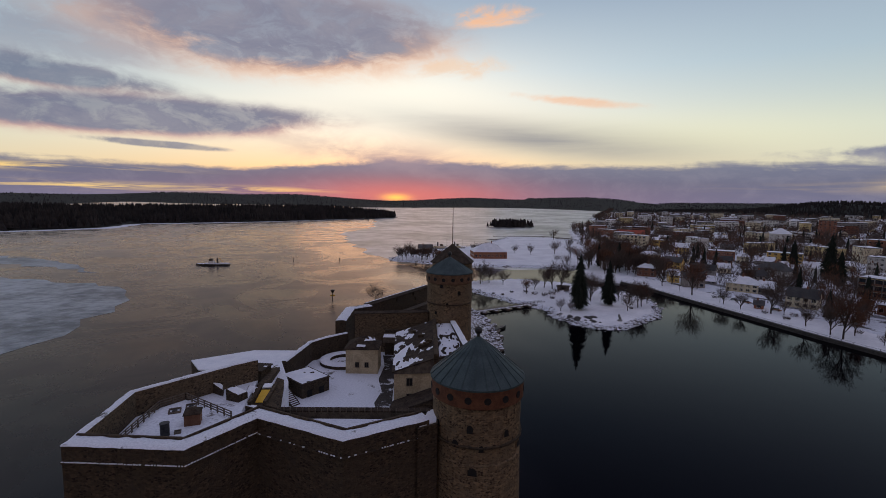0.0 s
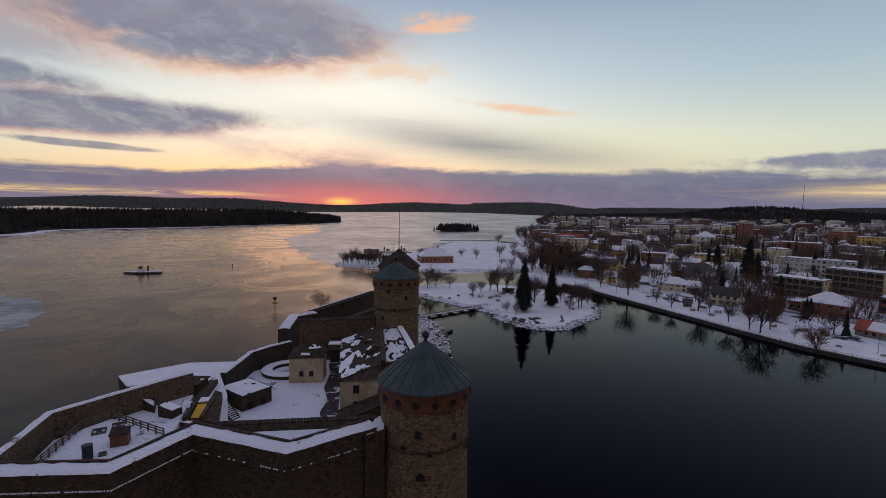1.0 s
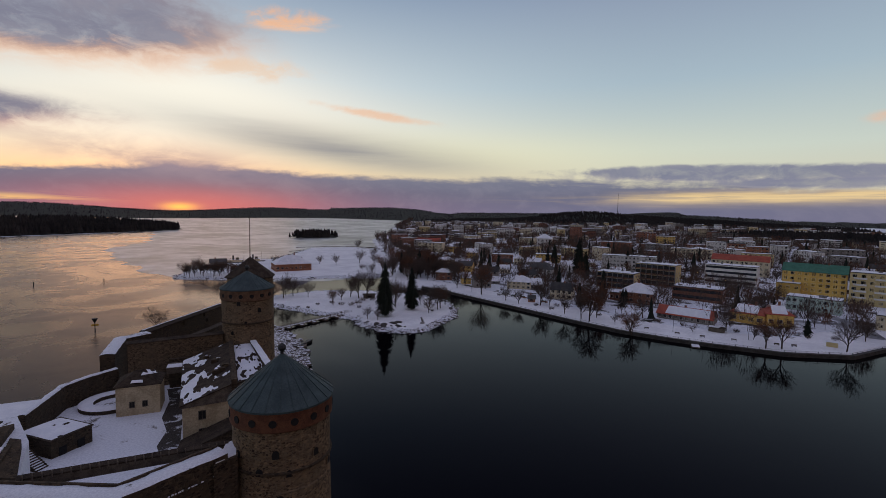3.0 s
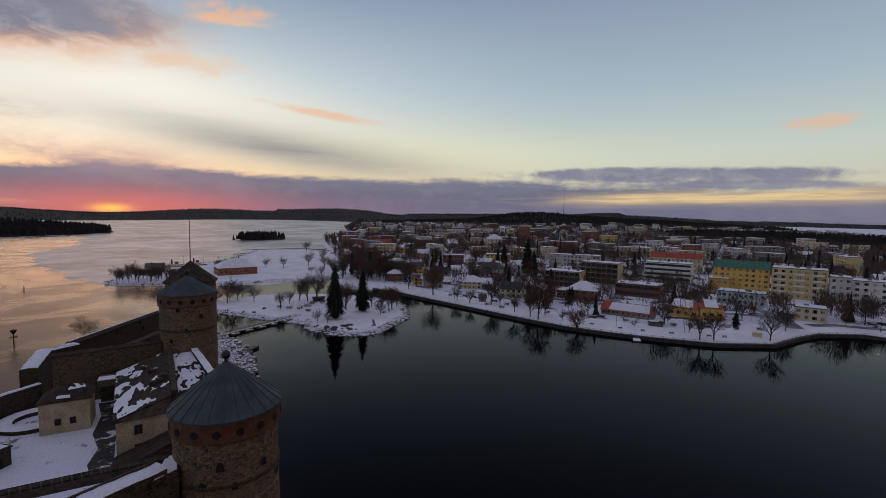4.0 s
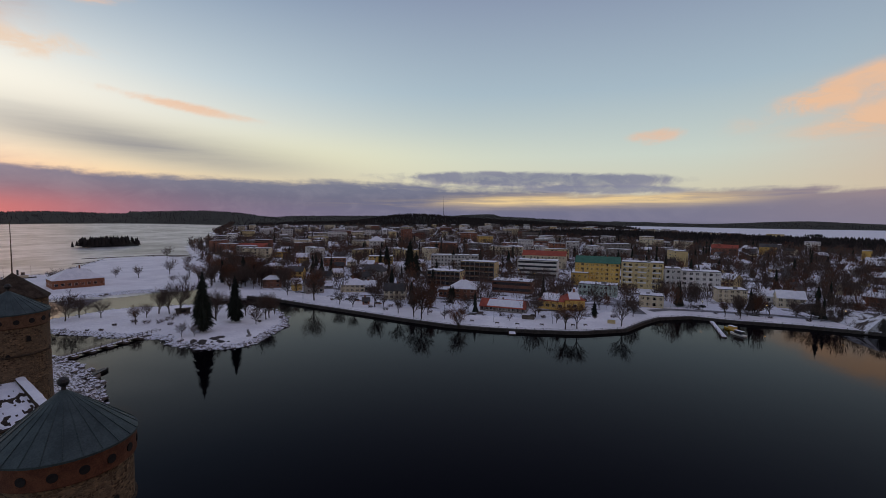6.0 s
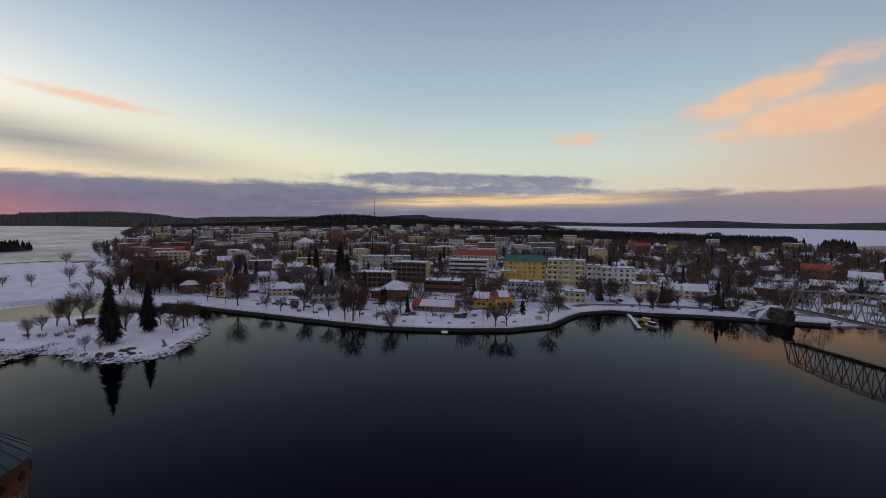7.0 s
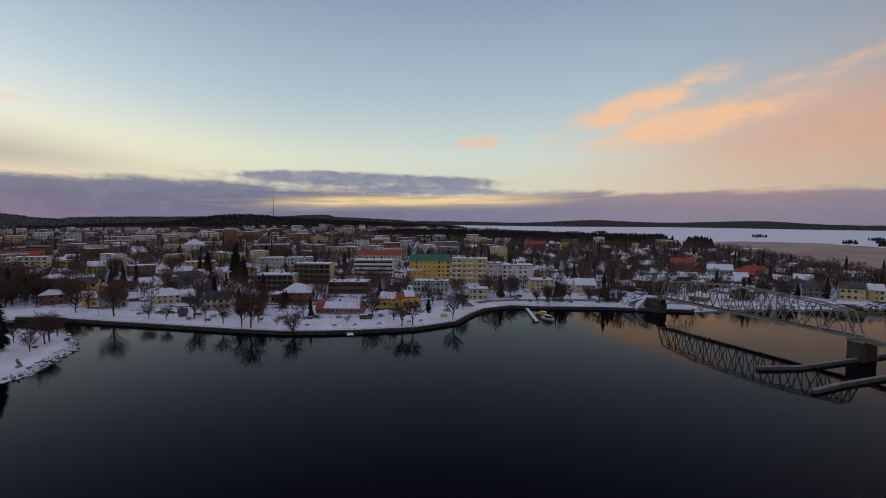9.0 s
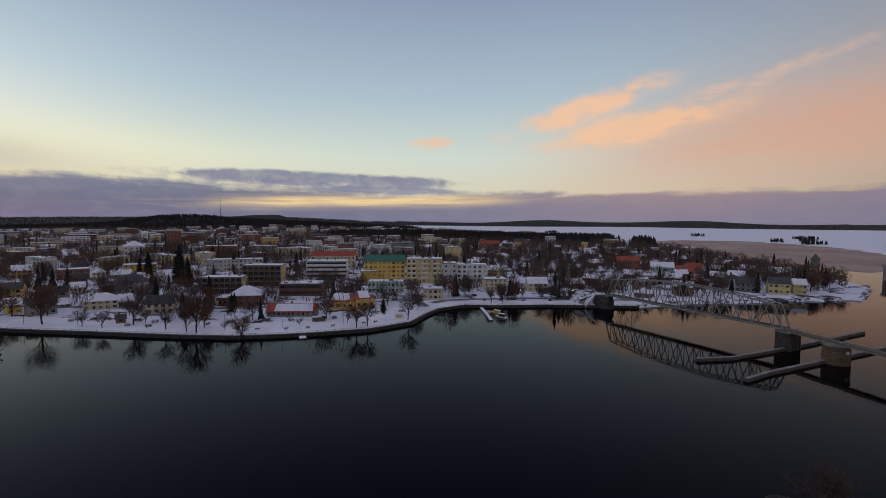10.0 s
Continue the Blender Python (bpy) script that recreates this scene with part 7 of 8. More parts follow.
# ------------------------------------------------------------------ railway bridge
def rail_bridge():
    a, b = Vector((308.0, 6.6)), Vector((240.4, -66.6))
    ln = (b - a).length
    ang = math.degrees(math.atan2(b.y - a.y, b.x - a.x))
    t = thing("railway_bridge", pose(a.x, a.y, 9.0, 0, 0, ang), "grey steel truss railway bridge with curved top chord", "bridge")
    half, n = 2.7, 12
    step = ln / n

    def top(i):
        u = i / n
        return 8.6 + 4.6 * (4 * u * (1 - u)) if 0 < i < n else 0.0

    tops = [top(i) for i in range(n + 1)]
    nodes = [0.0] + [0.45 * step + (ln - 0.9 * step) * (i - 1) / (n - 2) for i in range(1, n)] + [ln]
    tops[0] = tops[n] = 0
    for side in (-half, half):
        chord = B()
        beam(chord, (0, side, 0), (ln, side, 0), 0.5, 0.7)
        part("bottom_chord", chord, M["steel"], t)
        for i in range(1, n - 1):
            part("top_chord", beam(B(), (nodes[i], side, tops[i]), (nodes[i + 1], side, tops[i + 1]), 0.5, 0.5), M["steel"], t)
        for i in (0, n - 1):
            post = beam(B(), (nodes[i], side, tops[i]), (nodes[i + 1], side, tops[i + 1]), 0.5, 0.5)
            part("end_post", post, M["steel"], t)
        for i in range(1, n):
            part("vertical", beam(B(), (nodes[i], side, 0), (nodes[i], side, tops[i]), 0.26), M["steel"], t)
            if i < n - 1:
                m = (nodes[i] + nodes[i + 1]) / 2
                peak = (tops[i] + tops[i + 1]) / 2
                part("diagonal", beam(B(), (nodes[i], side, 0), (m, side, peak), 0.34), M["steel"], t)
                part("diagonal", beam(B(), (m, side, peak), (nodes[i + 1], side, 0), 0.34), M["steel"], t)
    for i in range(1, n):
        part("cross_strut", beam(B(), (nodes[i], -half, tops[i]), (nodes[i], half, tops[i]), 0.25), M["steel"], t)
        part("floor_beam", beam(B(), (nodes[i], -half, 0), (nodes[i], half, 0), 0.35, 0.6), M["steel"], t)
        if i < n - 1:
            part("sway_brace", beam(B(), (nodes[i], -half, tops[i]), (nodes[i + 1], half, tops[i + 1]), 0.16), M["steel"], t)
            part("sway_brace", beam(B(), (nodes[i], half, tops[i]), (nodes[i + 1], -half, tops[i + 1]), 0.16), M["steel"], t)
    deck = box(B(), 0, ln, -2.3, 2.3, 0.1, 0.35)
    part("deck", deck, M["wood"], t)
    me = mesh_of(box(B(), 0, ln, -0.05, 0.05, 0.36, 0.52), "rail", M["iron"])
    for s in (-0.75, 0.75):
        part("rail", me, None, t, at=pose(0, s, 0))
    fence = B()
    for z in (0.9, 1.4):
        beam(fence, (0, -2.4, z), (ln, -2.4, z), 0.06)
    for i in range(50):
        beam(fence, (ln * i / 50, -2.4, 0.3), (ln * i / 50, -2.4, 1.4), 0.05)
    part("walkway_railing", fence, M["steel"], t)
    sign = mesh_of(box(B(), -0.8, 0.8, -0.08, 0, -0.6, 0.6), "sign_board", M["white"])
    bar = mesh_of(box(B(), -0.6, 0.6, -0.1, -0.085, -0.2, 0.2), "sign_bar", M["roof_red"])
    for u in (0.30, 0.83):
        sb = part("sign_board", sign, None, t, "white navigation board with red bar", at=pose(ln * u, half + 0.5, 0.1, 0, 0, 180))
        part("sign_bar", bar, None, sb)
    # swing span over the channel: plain plate girder
    d = (b - a).normalized()
    g = thing("girder_span", pose(b.x, b.y, 8.6, 0, 0, ang - 14), "low steel girder span with walkway railing", "bridge")
    part("girder", box(B(), 0.5, 75, -1.9, 1.9, -0.75, 0.0), M["steel"], g)
    part("deck", box(B(), 0.5, 75, -2.1, 2.1, 0.004, 0.22), M["wood"], g)
    fence = B()
    for s in (-2.0, 2.0):
        beam(fence, (0.5, s, 1.25), (75, s, 1.25), 0.07)
        for i in range(31):
            beam(fence, (0.5 + i * 2.4, s, 0.2), (0.5 + i * 2.4, s, 1.25), 0.06)
    part("railing", fence, M["steel"], g)
    sb = part("sign_board", sign, None, g, "white navigation board with red bar", at=pose(10, 2.3, -0.2, 0, 0, 180))
    part("sign_bar", bar, None, sb)
    # signal hut on the pier
    # piers
    p = thing("bridge_pier", pose(240.8, -67.4, 0, 0, 0, ang), "square dark stone bridge pier with ribbed face", "pier", "bridge piers")
    part("shaft", box(B(), -2.8, 2.8, -4.4, 4.4, -2, 7.6), M["quay"], p)
    part("cap", box(B(), -3.1, 3.1, -4.7, 4.7, 7.604, 8.25), M["concrete"], p)
    rib = mesh_of(box(B(), -0.25, 0.25, -0.2, 0.2, -2, 7.4), "rib", M["wood"])
    for i in range(7):
        part("rib", rib, None, p, at=pose(-2.4 + i * 0.8, 4.5, 0))
        part("rib", rib, None, p, at=pose(2.9, -3.9 + i * 1.3, 0))
    p = thing("bridge_pier", pose(223.7, -78.6, 0), "round stone bridge pier with concrete cap", "pier", "bridge piers")
    bm = B()
    lathe(bm, [(4.8, -2), (4.6, 0), (4.4, 6.9)], 36)
    part("shaft", bm, M["stone"], p, "weathered round masonry shaft")
    bm = B()
    lathe(bm, [(4.6, 6.904), (4.75, 7.1), (4.75, 7.8)], 36)
    part("cap", bm, M["concrete"], p)
    sign2 = part("sign_board", mesh_of(box(B(), -0.7, 0.7, -0.08, 0, -0.6, 0.6), "sign_board", M["white"]), None, p, "small white board", at=pose(-3.9, -2.2, 5.2, 0, 0, -62))
    # wooden guide fenders in the channel
    for line, label in ((((205.3, -28.7), (213, -42.3), (238, -67.0), (288.3, -112.4)), "long timber guide fender in the channel"), (((185.2, -41.3), (196.5, -50.5), (224, -77.0), (256, -108)), "long dark timber guide fender")):
        f = thing("guide_fender", pose(0, 0, 0), label, "fender", "guide fenders")
        bm = wall_run(B(), list(line), 1.6, -1.0, 1.1)
        part("boom", bm, M["wood"], f)
        bm = wall_run(B(), offset_line(list(line), 0.1), 1.4, 1.104, 1.3)
        part("walkway", bm, M["concrete"], f)
    # abutment and the line towards the town
    ab = thing("bridge_abutment", pose(a.x, a.y, 0, 0, 0, ang), "dark stone bridge abutment on the bank", "abutment")
    ab_bm = B()
    lo = [ab_bm.verts.new(q) for q in ((-13, -5.0, -1), (1.2, -3.2, -1), (1.2, 3.2, -1), (-13, 5.0, -1))]
    hi = [ab_bm.verts.new(q) for q in ((-10, -2.4, 7.4), (0.4, -2.3, 8.0), (0.4, 2.3, 8.0), (-10, 2.4, 7.4))]
    ab_bm.faces.new(hi)
    for i in range(4):
        ab_bm.faces.new((lo[i], lo[(i + 1) % 4], hi[(i + 1) % 4], hi[i]))
    bmesh.ops.subdivide_edges(ab_bm, edges=ab_bm.edges[:], cuts=5, use_grid_fill=True)
    jit = random.Random(4)
    for v in ab_bm.verts:
        if v.co.z < 7.5:
            v.co += Vector((jit.uniform(-0.4, 0.4), jit.uniform(-0.4, 0.4), jit.uniform(-0.4, 0.4)))
    bmesh.ops.recalc_face_normals(ab_bm, faces=ab_bm.faces)
    part("wall", ab_bm, M["quay"], ab)
    part("bearing_block", box(B(), -1.5, 0.9, -2.8, 2.8, 7.6, 8.6), M["concrete"], ab)
    bk = B()
    c = a - d * 9
    e = c - d * 90 + Vector((34, 18))
    nrm = Vector((-d.y, d.x))
    v = [bk.verts.new(q) for q in ((*(c + nrm * 3.5), 8.3), (*(c - nrm * 3.5), 8.3), (*(e - nrm * 3.5), 5.0), (*(e + nrm * 3.5), 5.0),
                                   (*(c + nrm * 12), 0.5), (*(c - nrm * 12), 0.5), (*(e - nrm * 10), 3.0), (*(e + nrm * 10), 3.0))]
    for q in ((0, 1, 2, 3), (0, 4, 5, 1), (1, 5, 6, 2), (3, 7, 4, 0), (2, 6, 7, 3)):
        bk.faces.new([v[i] for i in q])
    bmesh.ops.recalc_face_normals(bk, faces=bk.faces)
    tagged(part("railway_embankment", bk, M["bank_snow"]), "snow-patched railway embankment", "embankment", kind="structure")


rail_bridge()


# ------------------------------------------------------------------ bridge to the castle, jetties, boats, marks
def pontoon_bridge():
    a, b = Vector((16.5, 223.0)), Vector((53.5, 246.0))
    ln, ang = (b - a).length, math.degrees(math.atan2(b.y - a.y, b.x - a.x))
    t = thing("pontoon_bridge", pose(a.x, a.y, 0, 0, 0, ang), "timber pontoon footbridge with railings and snow", "bridge")
    part("deck", box(B(), 0, ln, -1.3, 1.3, 0.75, 1.0), M["wood"], t)
    part("snow", box(B(), 0.5, ln - 0.5, -0.8, 0.8, 1.004, 1.06), M["snow_ground"], t)
    rail = B()
    for s in (-1.25, 1.25):
        for z in (1.5, 2.0):
            beam(rail, (0, s, z), (ln, s, z), 0.09)
    part("railing", rail, M["wood"], t)
    post = mesh_of(box(B(), -0.07, 0.07, -0.07, 0.07, 0.9, 2.05), "post", M["wood"])
    for i in range(19):
        for s in (-1.25, 1.25):
            part("post", post, None, t, at=pose(ln * i / 18, s, 0))
    fl = box(B(), -1.1, 1.1, -2.6, 2.6, -0.5, 0.72)
    fl_snow = mesh_of(box(B(), -0.9, 0.9, -2.5, -1.4, 0.724, 0.85), "snow", M["snow"])
    me = mesh_of(fl, "float", M["wood"])
    for i in range(6):
        f = part("float", me, None, t, at=pose(ln * (i + 0.5) / 6, 0, 0))
        part("snow", fl_snow, None, f)
    # foot bridge from the point to the quay
    a, b = Vector((111, 281)), Vector((131, 289))
    ln, ang = (b - a).length, math.degrees(math.atan2(b.y - a.y, b.x - a.x))
    t = thing("foot_bridge", pose(a.x, a.y, 0, 0, 0, ang), "low arched footbridge with dark railings", "bridge")
    rl = B()
    for i in range(10):
        u, v = i / 10, (i + 1) / 10
        zu, zv = 1.6 + 1.5 * math.sin(math.pi * u), 1.6 + 1.5 * math.sin(math.pi * v)
        part("deck_section", beam(B(), (ln * u, 0, zu), (ln * v, 0, zv), 3.0, 0.3), M["wood"], t)
        for s in (-1.4, 1.4):
            beam(rl, (ln * u, s, zu + 1.1), (ln * v, s, zv + 1.1), 0.1)
            beam(rl, (ln * u, s, zu), (ln * u, s, zu + 1.1), 0.08)
    part("railing", rl, M["iron"], t)


pontoon_bridge()


def hull_mesh(ln, bw, h, mat):
    bm = B()
    rows = []
    for i in range(9):
        u = i / 8
        w = bw / 2 * (1 - max(0, (u - 0.55) / 0.45) ** 2) * (0.85 + 0.15 * min(1, u * 5))
        x = ln * (u - 0.5)
        sheer = h * (1 + 0.35 * u * u)
        rows.append([bm.verts.new(p) for p in ((x, -w, sheer), (x, -w * 0.7, -0.2), (x, w * 0.7, -0.2), (x, w, sheer))])
    for p, q in zip(rows, rows[1:]):
        for i in range(3):
            bm.faces.new((p[i], q[i], q[i + 1], p[i + 1]))
        bm.faces.new((p[3], q[3], q[0], p[0]))
    bm.faces.new(rows[0])
    bm.faces.new(rows[-1][::-1])
    bmesh.ops.recalc_face_normals(bm, faces=bm.faces)
    return mesh_of(bm, "hull", mat)


def boats():
    # tug working on the lake
    t = thing("tugboat", pose(-181, 366, 0, 0, 0, -172), "dark tugboat with snowy deck and tall wheelhouse", "boat")
    part("hull", hull_mesh(25, 6, 1.1, M["boulder"]), None, t)
    part("deck_snow", box(B(), -11.5, 6, -2.3, 2.3, 1.45, 1.75), M["snow"], t)
    part("wheelhouse", box(B(), -1, 3, -1.6, 1.6, 1.754, 3.5), M["white"], t)
    part("bridge_deck", box(B(), 0, 2.4, -1.3, 1.3, 3.504, 5.2), M["wood"], t)
    part("funnel", lathe(B(), [(0.7, 1.7), (0.6, 5.6), (0.5, 5.7)], 12), M["wood"], t, at=pose(-3.5, 0, 0))
    part("mast", lathe(B(), [(0.12, 1.7), (0.06, 8.5)], 6), M["iron"], t, at=pose(1.5, 0, 0))
    part("crane", beam(B(), (-8, 0, 2.2), (-4.6, 0, 6.0), 0.3), M["ochre"], t)
    for x, y, rz, ln in ((-4, 505, 8, 24), (14, 512, -4, 20)):
        st = thing("steamship", pose(x, y, 0, 0, 0, rz), "laid-up lake steamer with dark hull and mast", "boat", "steamships")
        part("hull", hull_mesh(ln, 5.5, 1.9, M["iron"]), None, st)
        part("saloon", box(B(), -ln * 0.36, ln * 0.25, -1.9, 1.9, 1.95, 4.2), M["cream"], st)
        part("saloon_roof", box(B(), -ln * 0.38, ln * 0.28, -2.2, 2.2, 4.204, 4.4), M["snow"], st)
        part("wheelhouse", box(B(), ln * 0.02, ln * 0.14, -1.3, 1.3, 4.404, 6.4), M["wood"], st)
        part("funnel", lathe(B(), [(0.7, 4.3), (0.65, 8.6), (0.5, 8.7)], 12), M["iron"], st, at=pose(-ln * 0.08, 0, 0))
        part("mast", lathe(B(), [(0.14, 1.9), (0.06, 12.0)], 6), M["wood"], st, at=pose(ln * 0.33, 0, 0))
    # boats by the town jetty
    for x, y, rz, ln, hull, cab, label in ((266, 68, 62, 9, "ochre_sign", "ochre", "yellow wooden passenger boat at its mooring"), (257, 63, 64, 8.5, "white", "glass", "white cabin boat moored by the jetty"),
                                           (24.5, 196, 40, 8, "iron", "wood", "dark rowing barge tied to the castle shore"), (23, 190, 60, 6, "wood", "wood", "small wooden boat tied to the rocks")):
        b_ = thing("moored_boat", pose(x, y, 0, 0, 0, rz), label, "boat", "moored boats")
        part("hull", hull_mesh(ln, ln * 0.28, 0.8, M[hull]), None, b_)
        if cab != "wood":
            part("cabin", box(B(), -ln * 0.28, ln * 0.15, -ln * 0.09, ln * 0.09, 0.82, 2.3), M[cab], b_)
            part("cabin_roof", box(B(), -ln * 0.32, ln * 0.18, -ln * 0.11, ln * 0.11, 2.304, 2.42), M["snow"], b_)
        else:
            part("thwart", box(B(), -0.3, 0.3, -ln * 0.12, ln * 0.12, 0.7, 0.85), M["wood"], b_)
    # jetties
    for x, y, rz, ln, w, label in ((263, 73.5, 25, 36, 2.2, "long floating jetty covered in snow"), (178, 137.5, 43, 7, 3.2, "small white floating platform by the quay")):
        j = thing("jetty", pose(x, y, 0, 0, 0, rz), label, "jetty", "jetties")
        part("float", box(B(), -ln / 2, ln / 2, -w / 2, w / 2, -0.3, 0.42), M["wood"], j)
        part("snow", box(B(), -ln / 2, ln / 2, -w / 2 + 0.1, w / 2 - 0.1, 0.424, 0.56), M["snow"], j)
        p = mesh_of(lathe(B(), [(0.14, -1), (0.14, 1.5), (0.05, 1.6)], 8), "post", M["wood"])
        for i in range(int(ln / 4)):
            part("post", p, None, j, at=pose(-ln / 2 + i * 4 + 1, w / 2 + 0.15, 0))
    # channel mark
    m = thing("channel_mark", pose(-58, 244, 0), "lake channel mark with dark triangle and yellow board", "navigation mark")
    part("pole", lathe(B(), [(0.22, -1), (0.15, 6.5)], 8), M["iron"], m)
    part("board", box(B(), -1.3, 1.3, -0.08, 0.08, 2.9, 3.7), M["ochre_sign"], m, at=pose(0, 0, 0, 0, 0, 13))
    part("topmark", lathe(B(), [(0.1, 4.2), (1.1, 5.9), (1.1, 6.3), (0, 6.3)], 10), M["iron"], m)
    for x, y in ((-126, 392), (-88, 396)):
        s = thing("spar_buoy", pose(x, y, 0), "thin dark spar buoy standing in the lake", "navigation mark", "spar buoys")
        part("spar", lathe(B(), [(0.28, -1), (0.25, 3.6), (0.1, 3.9)], 8), M["iron"], s)
    # marina booms frozen in the bay
    for line in (((75, 705), (150, 716), (186, 684)), ((110, 668), (150, 690), (150, 716)), ((60, 640), (110, 668), (186, 684))):
        d = thing("marina_boom", pose(0, 0, 0), "dark floating boom frozen into the ice", "dock", "marina booms")
        part("boom", wall_run(B(), list(line), 1.6, 0.0, 0.6), M["wood"], d)
    # masts on the hills
    for x, y, h in ((1490, 1560, 95), (-905, 2550, 60), (1150, 1330, 30)):
        z = ground_z(x, y)
        mm = thing("radio_mast", pose(x, y, z), "slender radio mast on a wooded hill", "mast", "radio masts")
        part("pole", lathe(B(), [(1.0, -1), (0.5, h)], 6), M["iron"], mm)


boats()

# ------------------------------------------------------------------ shore rocks, bushes, small park things
def boulder(rng, s):
    bm = B()
    bmesh.ops.create_icosphere(bm, subdivisions=1, radius=1.0)
    for v in bm.verts:
        v.co *= rng.uniform(0.75, 1.15)
        v.co.x *= s * rng.uniform(0.9, 1.3)
        v.co.y *= s
        v.co.z *= s * 0.62
    return bm


def shore_rocks(name, outline, step, size, label, seed, inward=0.8, spread=1.6):
    """A belt of boulders along a natural shore, as one mass."""
    rng = random.Random(seed)
    shapes = []
    for _ in range(6):
        bm = boulder(rng, 1.0)
        bm.verts.ensure_lookup_table()
        shapes.append(([v.co.copy() for v in bm.verts], [[v.index for v in f.verts] for f in bm.faces]))
        bm.free()
    verts, faces = [], []
    n = len(outline)
    spots = []
    for i in range(n):
        a, b = Vector(outline[i]), Vector(outline[(i + 1) % n])
        m = int((b - a).length / step)
        nrm = Vector((-(b - a).y, (b - a).x)).normalized()
        for s in range(m):
            spots.append(a.lerp(b, rng.random()) + nrm * (inward + rng.gauss(0, spread)))
    Z, K = land(np.array([p.x for p in spots]), np.array([p.y for p in spots]))
    for p, z in zip(spots, Z):
        if z < -0.9:
            continue
        vs, fs = rng.choice(shapes)
        k = size * rng.uniform(0.4, 1.3) ** 1.5
        turn = Matrix.Rotation(rng.uniform(0, 6.28), 3, "Z")
        base = len(verts)
        for v in vs:
            q = turn @ v
            verts.append((p.x + q.x * k, p.y + q.y * k, float(z) + q.z * k + 0.1 * k))
        faces += [[base + j for j in f] for f in fs]
    me = np_mesh(name, verts, faces, M["boulder"])
    return tagged(part(name, me, None), label, "rocks", kind="stuff")


shore_rocks("shore_rocks", POINT, 0.85, 0.8, "dark boulders dusted with snow along the point", 1)
shore_rocks("castle_rocks", ROCK, 0.5, 1.0, "rough granite boulders below the castle", 2, 2.0, 2.5)
shore_rocks("park_rocks", PARK, 2.2, 1.0, "snowy boulders along the park shore", 3)
shore_rocks("bank_rocks", TOWN[17:24], 1.3, 0.9, "dark boulders along the town bank", 4, -0.6, 1.4)


for i in range(26):
    rr = random.Random(2100 + i)
    bx, by = 57 + 14 * rr.random(), 214 - 9 * rr.random() + rr.uniform(-2, 4)
    st = thing("boulder", pose(bx, by, ground_z(bx, by), 0, 0, rr.uniform(0, 360)), "dark granite boulder heaped on the snowy shore", "rock", "boulders of the point")
    part("stone", boulder(rr, rr.uniform(0.6, 1.7)), M["quay"], st)


def bush(x, y, s, label="leafless brown bush in the snow"):
    rng = random.Random(int(x * 11 + y))
    b_ = thing("bush", pose(x, y, ground_z(x, y)), label, "bush", "bushes")
    bm = B()
    for _ in range(150):
        a, u = rng.uniform(0, 6.28), rng.random() ** 0.5
        p = Vector((math.cos(a) * u * s * 0.5, math.sin(a) * u * s * 0.5, rng.uniform(0, s * 0.4)))
        q = p + Vector((math.cos(a) * rng.uniform(0.2, 0.7), math.sin(a) * rng.uniform(0.2, 0.7), rng.uniform(0.4, 0.9))) * s * 0.6
        w = Vector((rng.uniform(-1, 1), rng.uniform(-1, 1), 0)).normalized() * 0.05
        bm.faces.new([bm.verts.new(p - w), bm.verts.new(p + w), bm.verts.new(q)])
    part("crown", bm, M["twig"], b_)
    return b_


for x, y, s in ((57, 258, 3.2), (62, 262, 3.6), (66, 268, 3.4), (72, 268, 3.2), (52, 262, 3.0), (190, 182, 3.4), (170, 214, 3.4), (168, 220, 3.0), (172, 218, 3.6), (196, 186, 3.0), (40, 268, 1.8), (34, 262, 1.6), (48, 268, 2.6), (60, 252, 2.2), (95, 232, 1.6), (108, 236, 1.8), (104, 262, 2.4), (111, 256, 2.0),
                (186, 178, 3.0), (181, 184, 3.2), (192, 170, 2.8), (206, 150, 2.4), (212, 143, 2.2), (174, 192, 2.6), (222, 132, 2.4), (232, 124, 2.0), (241, 118, 2.6), (158, 226, 2.4), (160, 214, 2.6),
                (154, 262, 2.2), (198, 160, 2.6), (300, 74, 2.6), (306, 60, 2.2), (312, 44, 2.4), (296, 84, 2.0)):
    bush(x, y, s)

# dark kiosk among the trees of the point
t = thing("kiosk", pose(72, 277, 1.8, 0, 0, -14), "dark timber kiosk under the trees", "kiosk")
part("wall", box(B(), -3.4, 3.4, -1.8, 1.8, -0.4, 2.4), M["wood"], t)
part("roof", box(B(), -3.9, 3.9, -2.3, 2.3, 2.404, 2.7), M["shingle"], t)
part("hatch", box(B(), -1.6, 1.6, -1.88, -1.75, 1.0, 2.0), M["dark"], t)
# standing stone figure at the tip
t = thing("stone_sculpture", pose(80.4, 208.5, 1.2), "pale abstract stone sculpture on the shore", "sculpture")
bm = B()
lathe(bm, [(1.2, 0), (1.0, 0.6), (0.5, 0.9), (0.65, 1.7), (0.4, 2.5), (0.5, 3.0), (0, 3.3)], 9)
for v in bm.verts:
    v.co.x += 0.35 * math.sin(v.co.z * 1.7)
part("stone", bm, M["concrete"], t)
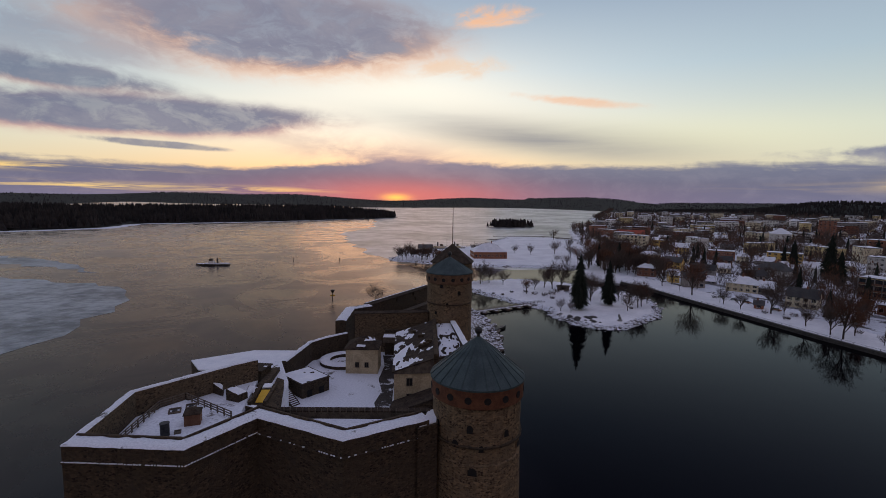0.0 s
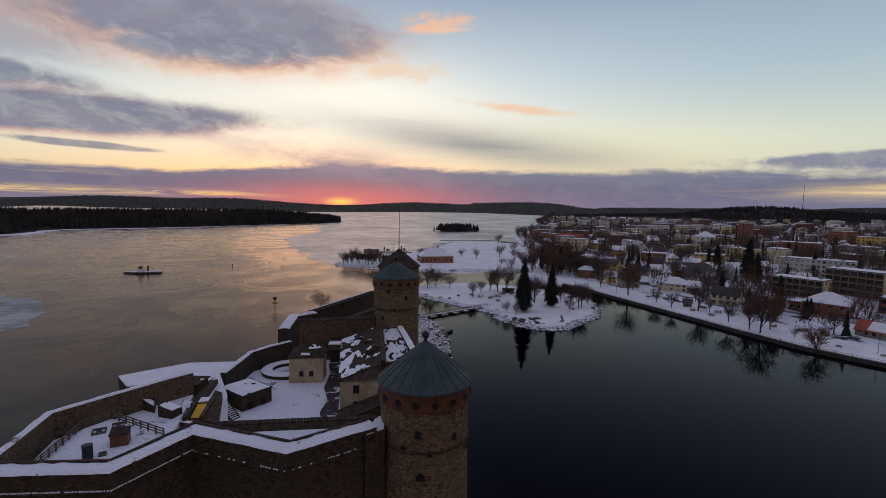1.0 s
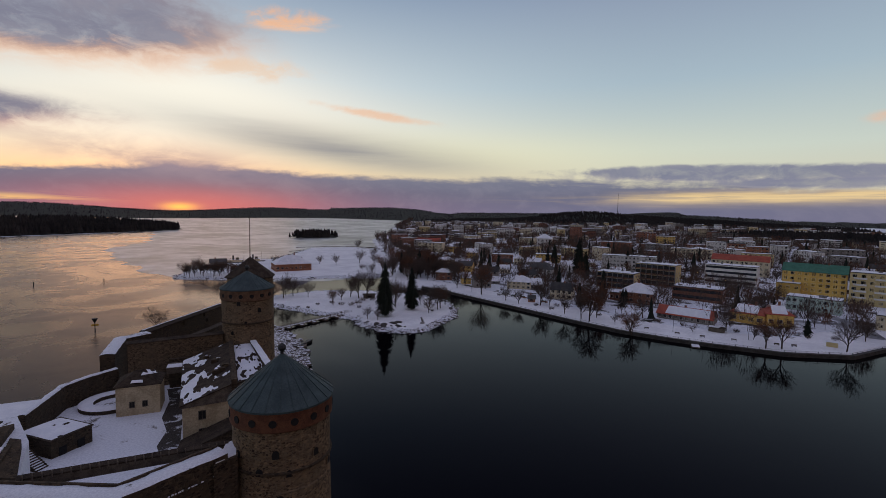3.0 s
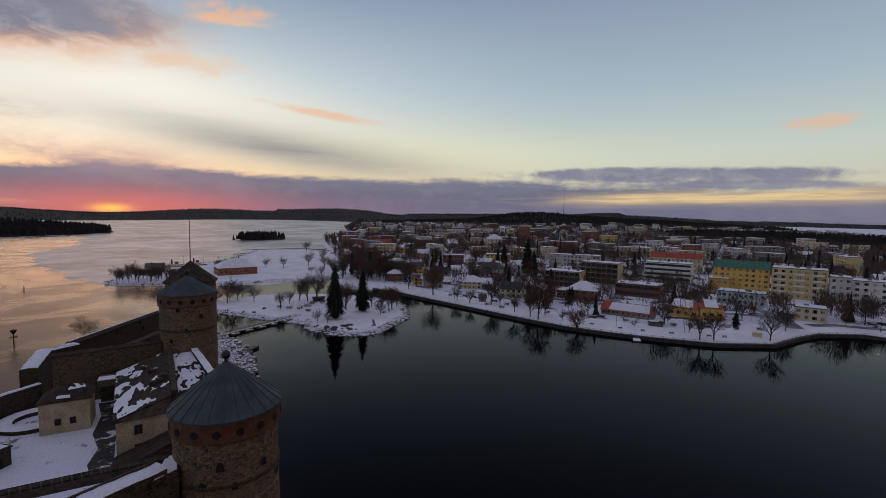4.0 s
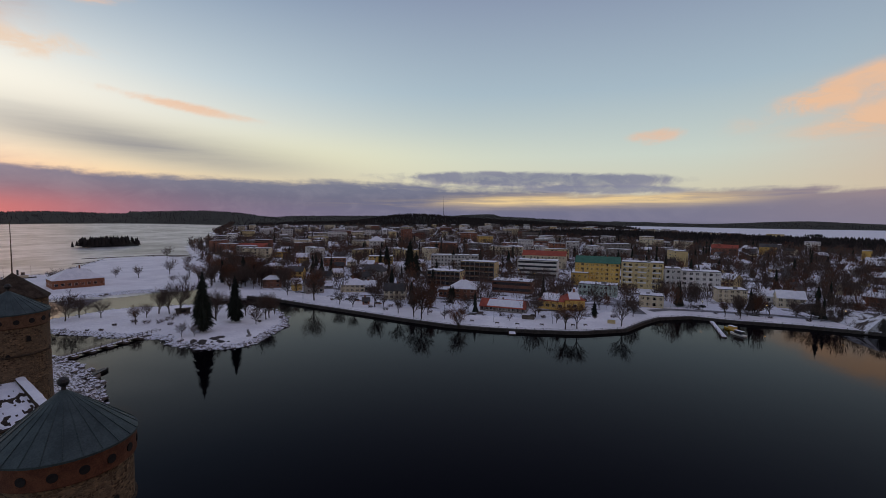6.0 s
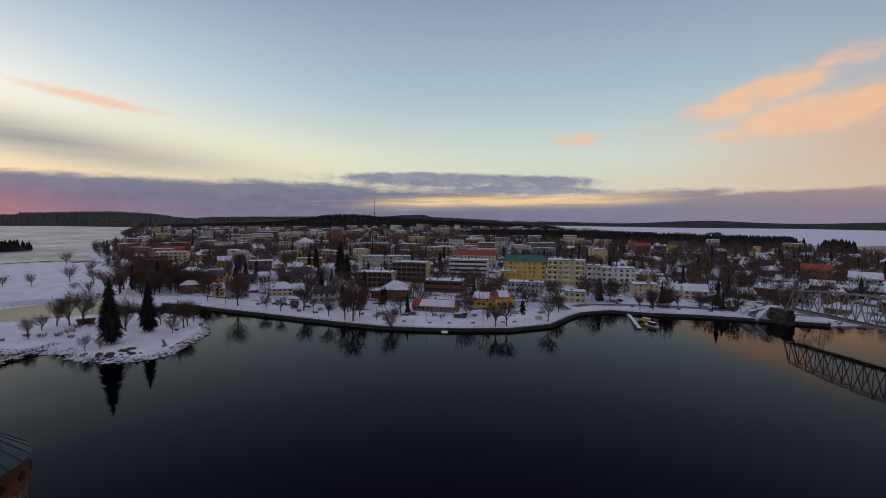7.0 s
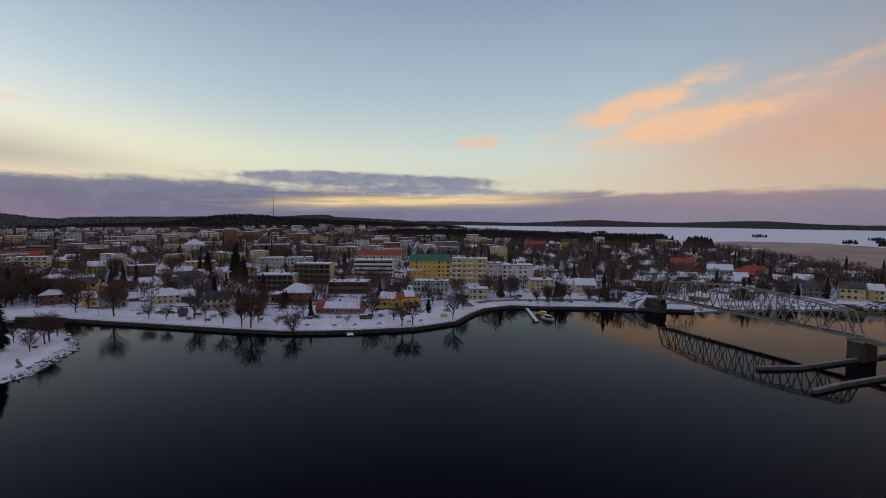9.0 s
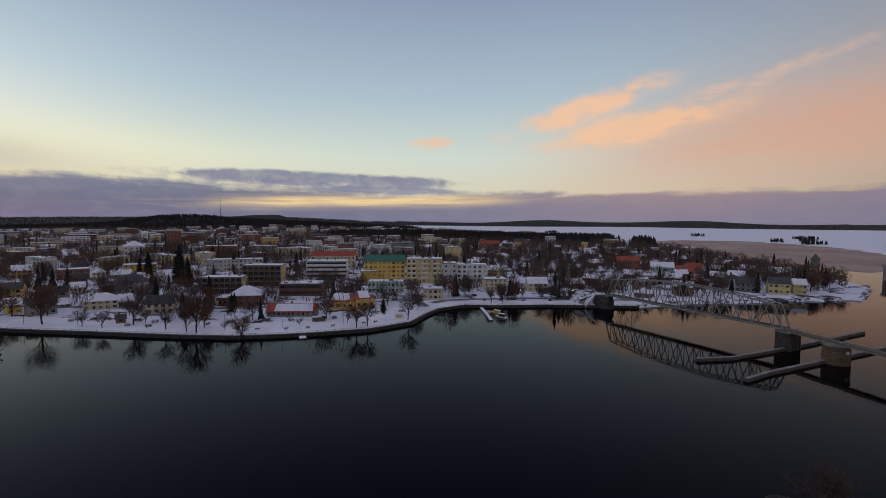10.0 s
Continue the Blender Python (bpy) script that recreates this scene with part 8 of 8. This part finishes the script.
# spired boat house and bridge tower across the bay
t = thing("water_tower", pose(652, -205, 4), "dark pointed wooden tower among trees", "tower")
part("shaft", lathe(B(), [(4.5, -2), (4.0, 7.5)], 10), M["greyhouse"], t)
part("roof", lathe(B(), [(5.2, 7.504), (0.3, 14.5), (0, 14.6)], 10), M["roof_dark"], t)
t = thing("bridge_tower", pose(560, -232, 0), "dark concrete road bridge pier in the bay", "pier")
part("shaft", box(B(), -3, 3, -2, 2, -2, 13), M["concrete"], t)
part("crossbeam", box(B(), -5, 5, -2.4, 2.4, 13.004, 15), M["concrete"], t)
# snow-covered skerries on the bay ice
for x, y, s in ((1367, -424, 30), (1480, -380, 16), (1560, -470, 22), (1750, -520, 40), (2100, 300, 30), (1900, -250, 26)):
    rng = random.Random(int(x))
    bm = boulder(rng, 1.0)
    for v in bm.verts:
        v.co = Vector((v.co.x * s, v.co.y * s, v.co.z * 5))
    isl = tagged(part("skerry", bm, M["rock"], at=pose(x, y, 0)), "small wooded skerry in the frozen bay", "island", kind="structure")
    verts, faces, mats = [], [], []
    for _ in range(int(s * 1.4)):
        a, u = rng.uniform(0, 6.28), rng.random() ** 0.5 * s * 0.9
        add_cone(verts, faces, mats, x + math.cos(a) * u, y + math.sin(a) * u, 1.0, rng.uniform(7, 12), 2.4, rng, 0)
    tagged(part("skerry_trees", np_mesh("skerry_trees", verts, faces, M["spruce"]), None), "dark conifers on a frozen skerry", "trees", kind="stuff")
# yellow box and timber shelter on the promenade
t = thing("utility_cabinet", pose(228, 112.5, ground_z(228, 112.5), 0, 0, -64), "small pale yellow cabinet beside the quay path", "cabinet")
part("body", box(B(), -1.9, 1.9, -1.1, 1.1, -0.2, 1.9), M["ochre_pale"], t)
part("roof", box(B(), -2.1, 2.1, -1.3, 1.3, 1.904, 2.05), M["roof_snow"], t)
t = thing("shelter", pose(204, 147, ground_z(204, 147), 0, 0, -60), "low dark timber shelter with snowy roof", "shelter")
part("wall", box(B(), -3.2, 3.2, -1.5, 1.5, -0.2, 2.0), M["wood"], t)
part("roof", box(B(), -3.6, 3.6, -1.9, 1.9, 2.004, 2.2), M["shingle"], t)
part("snow", box(B(), -3.4, 1.2, -1.7, 1.7, 2.204, 2.36), M["snow"], t)
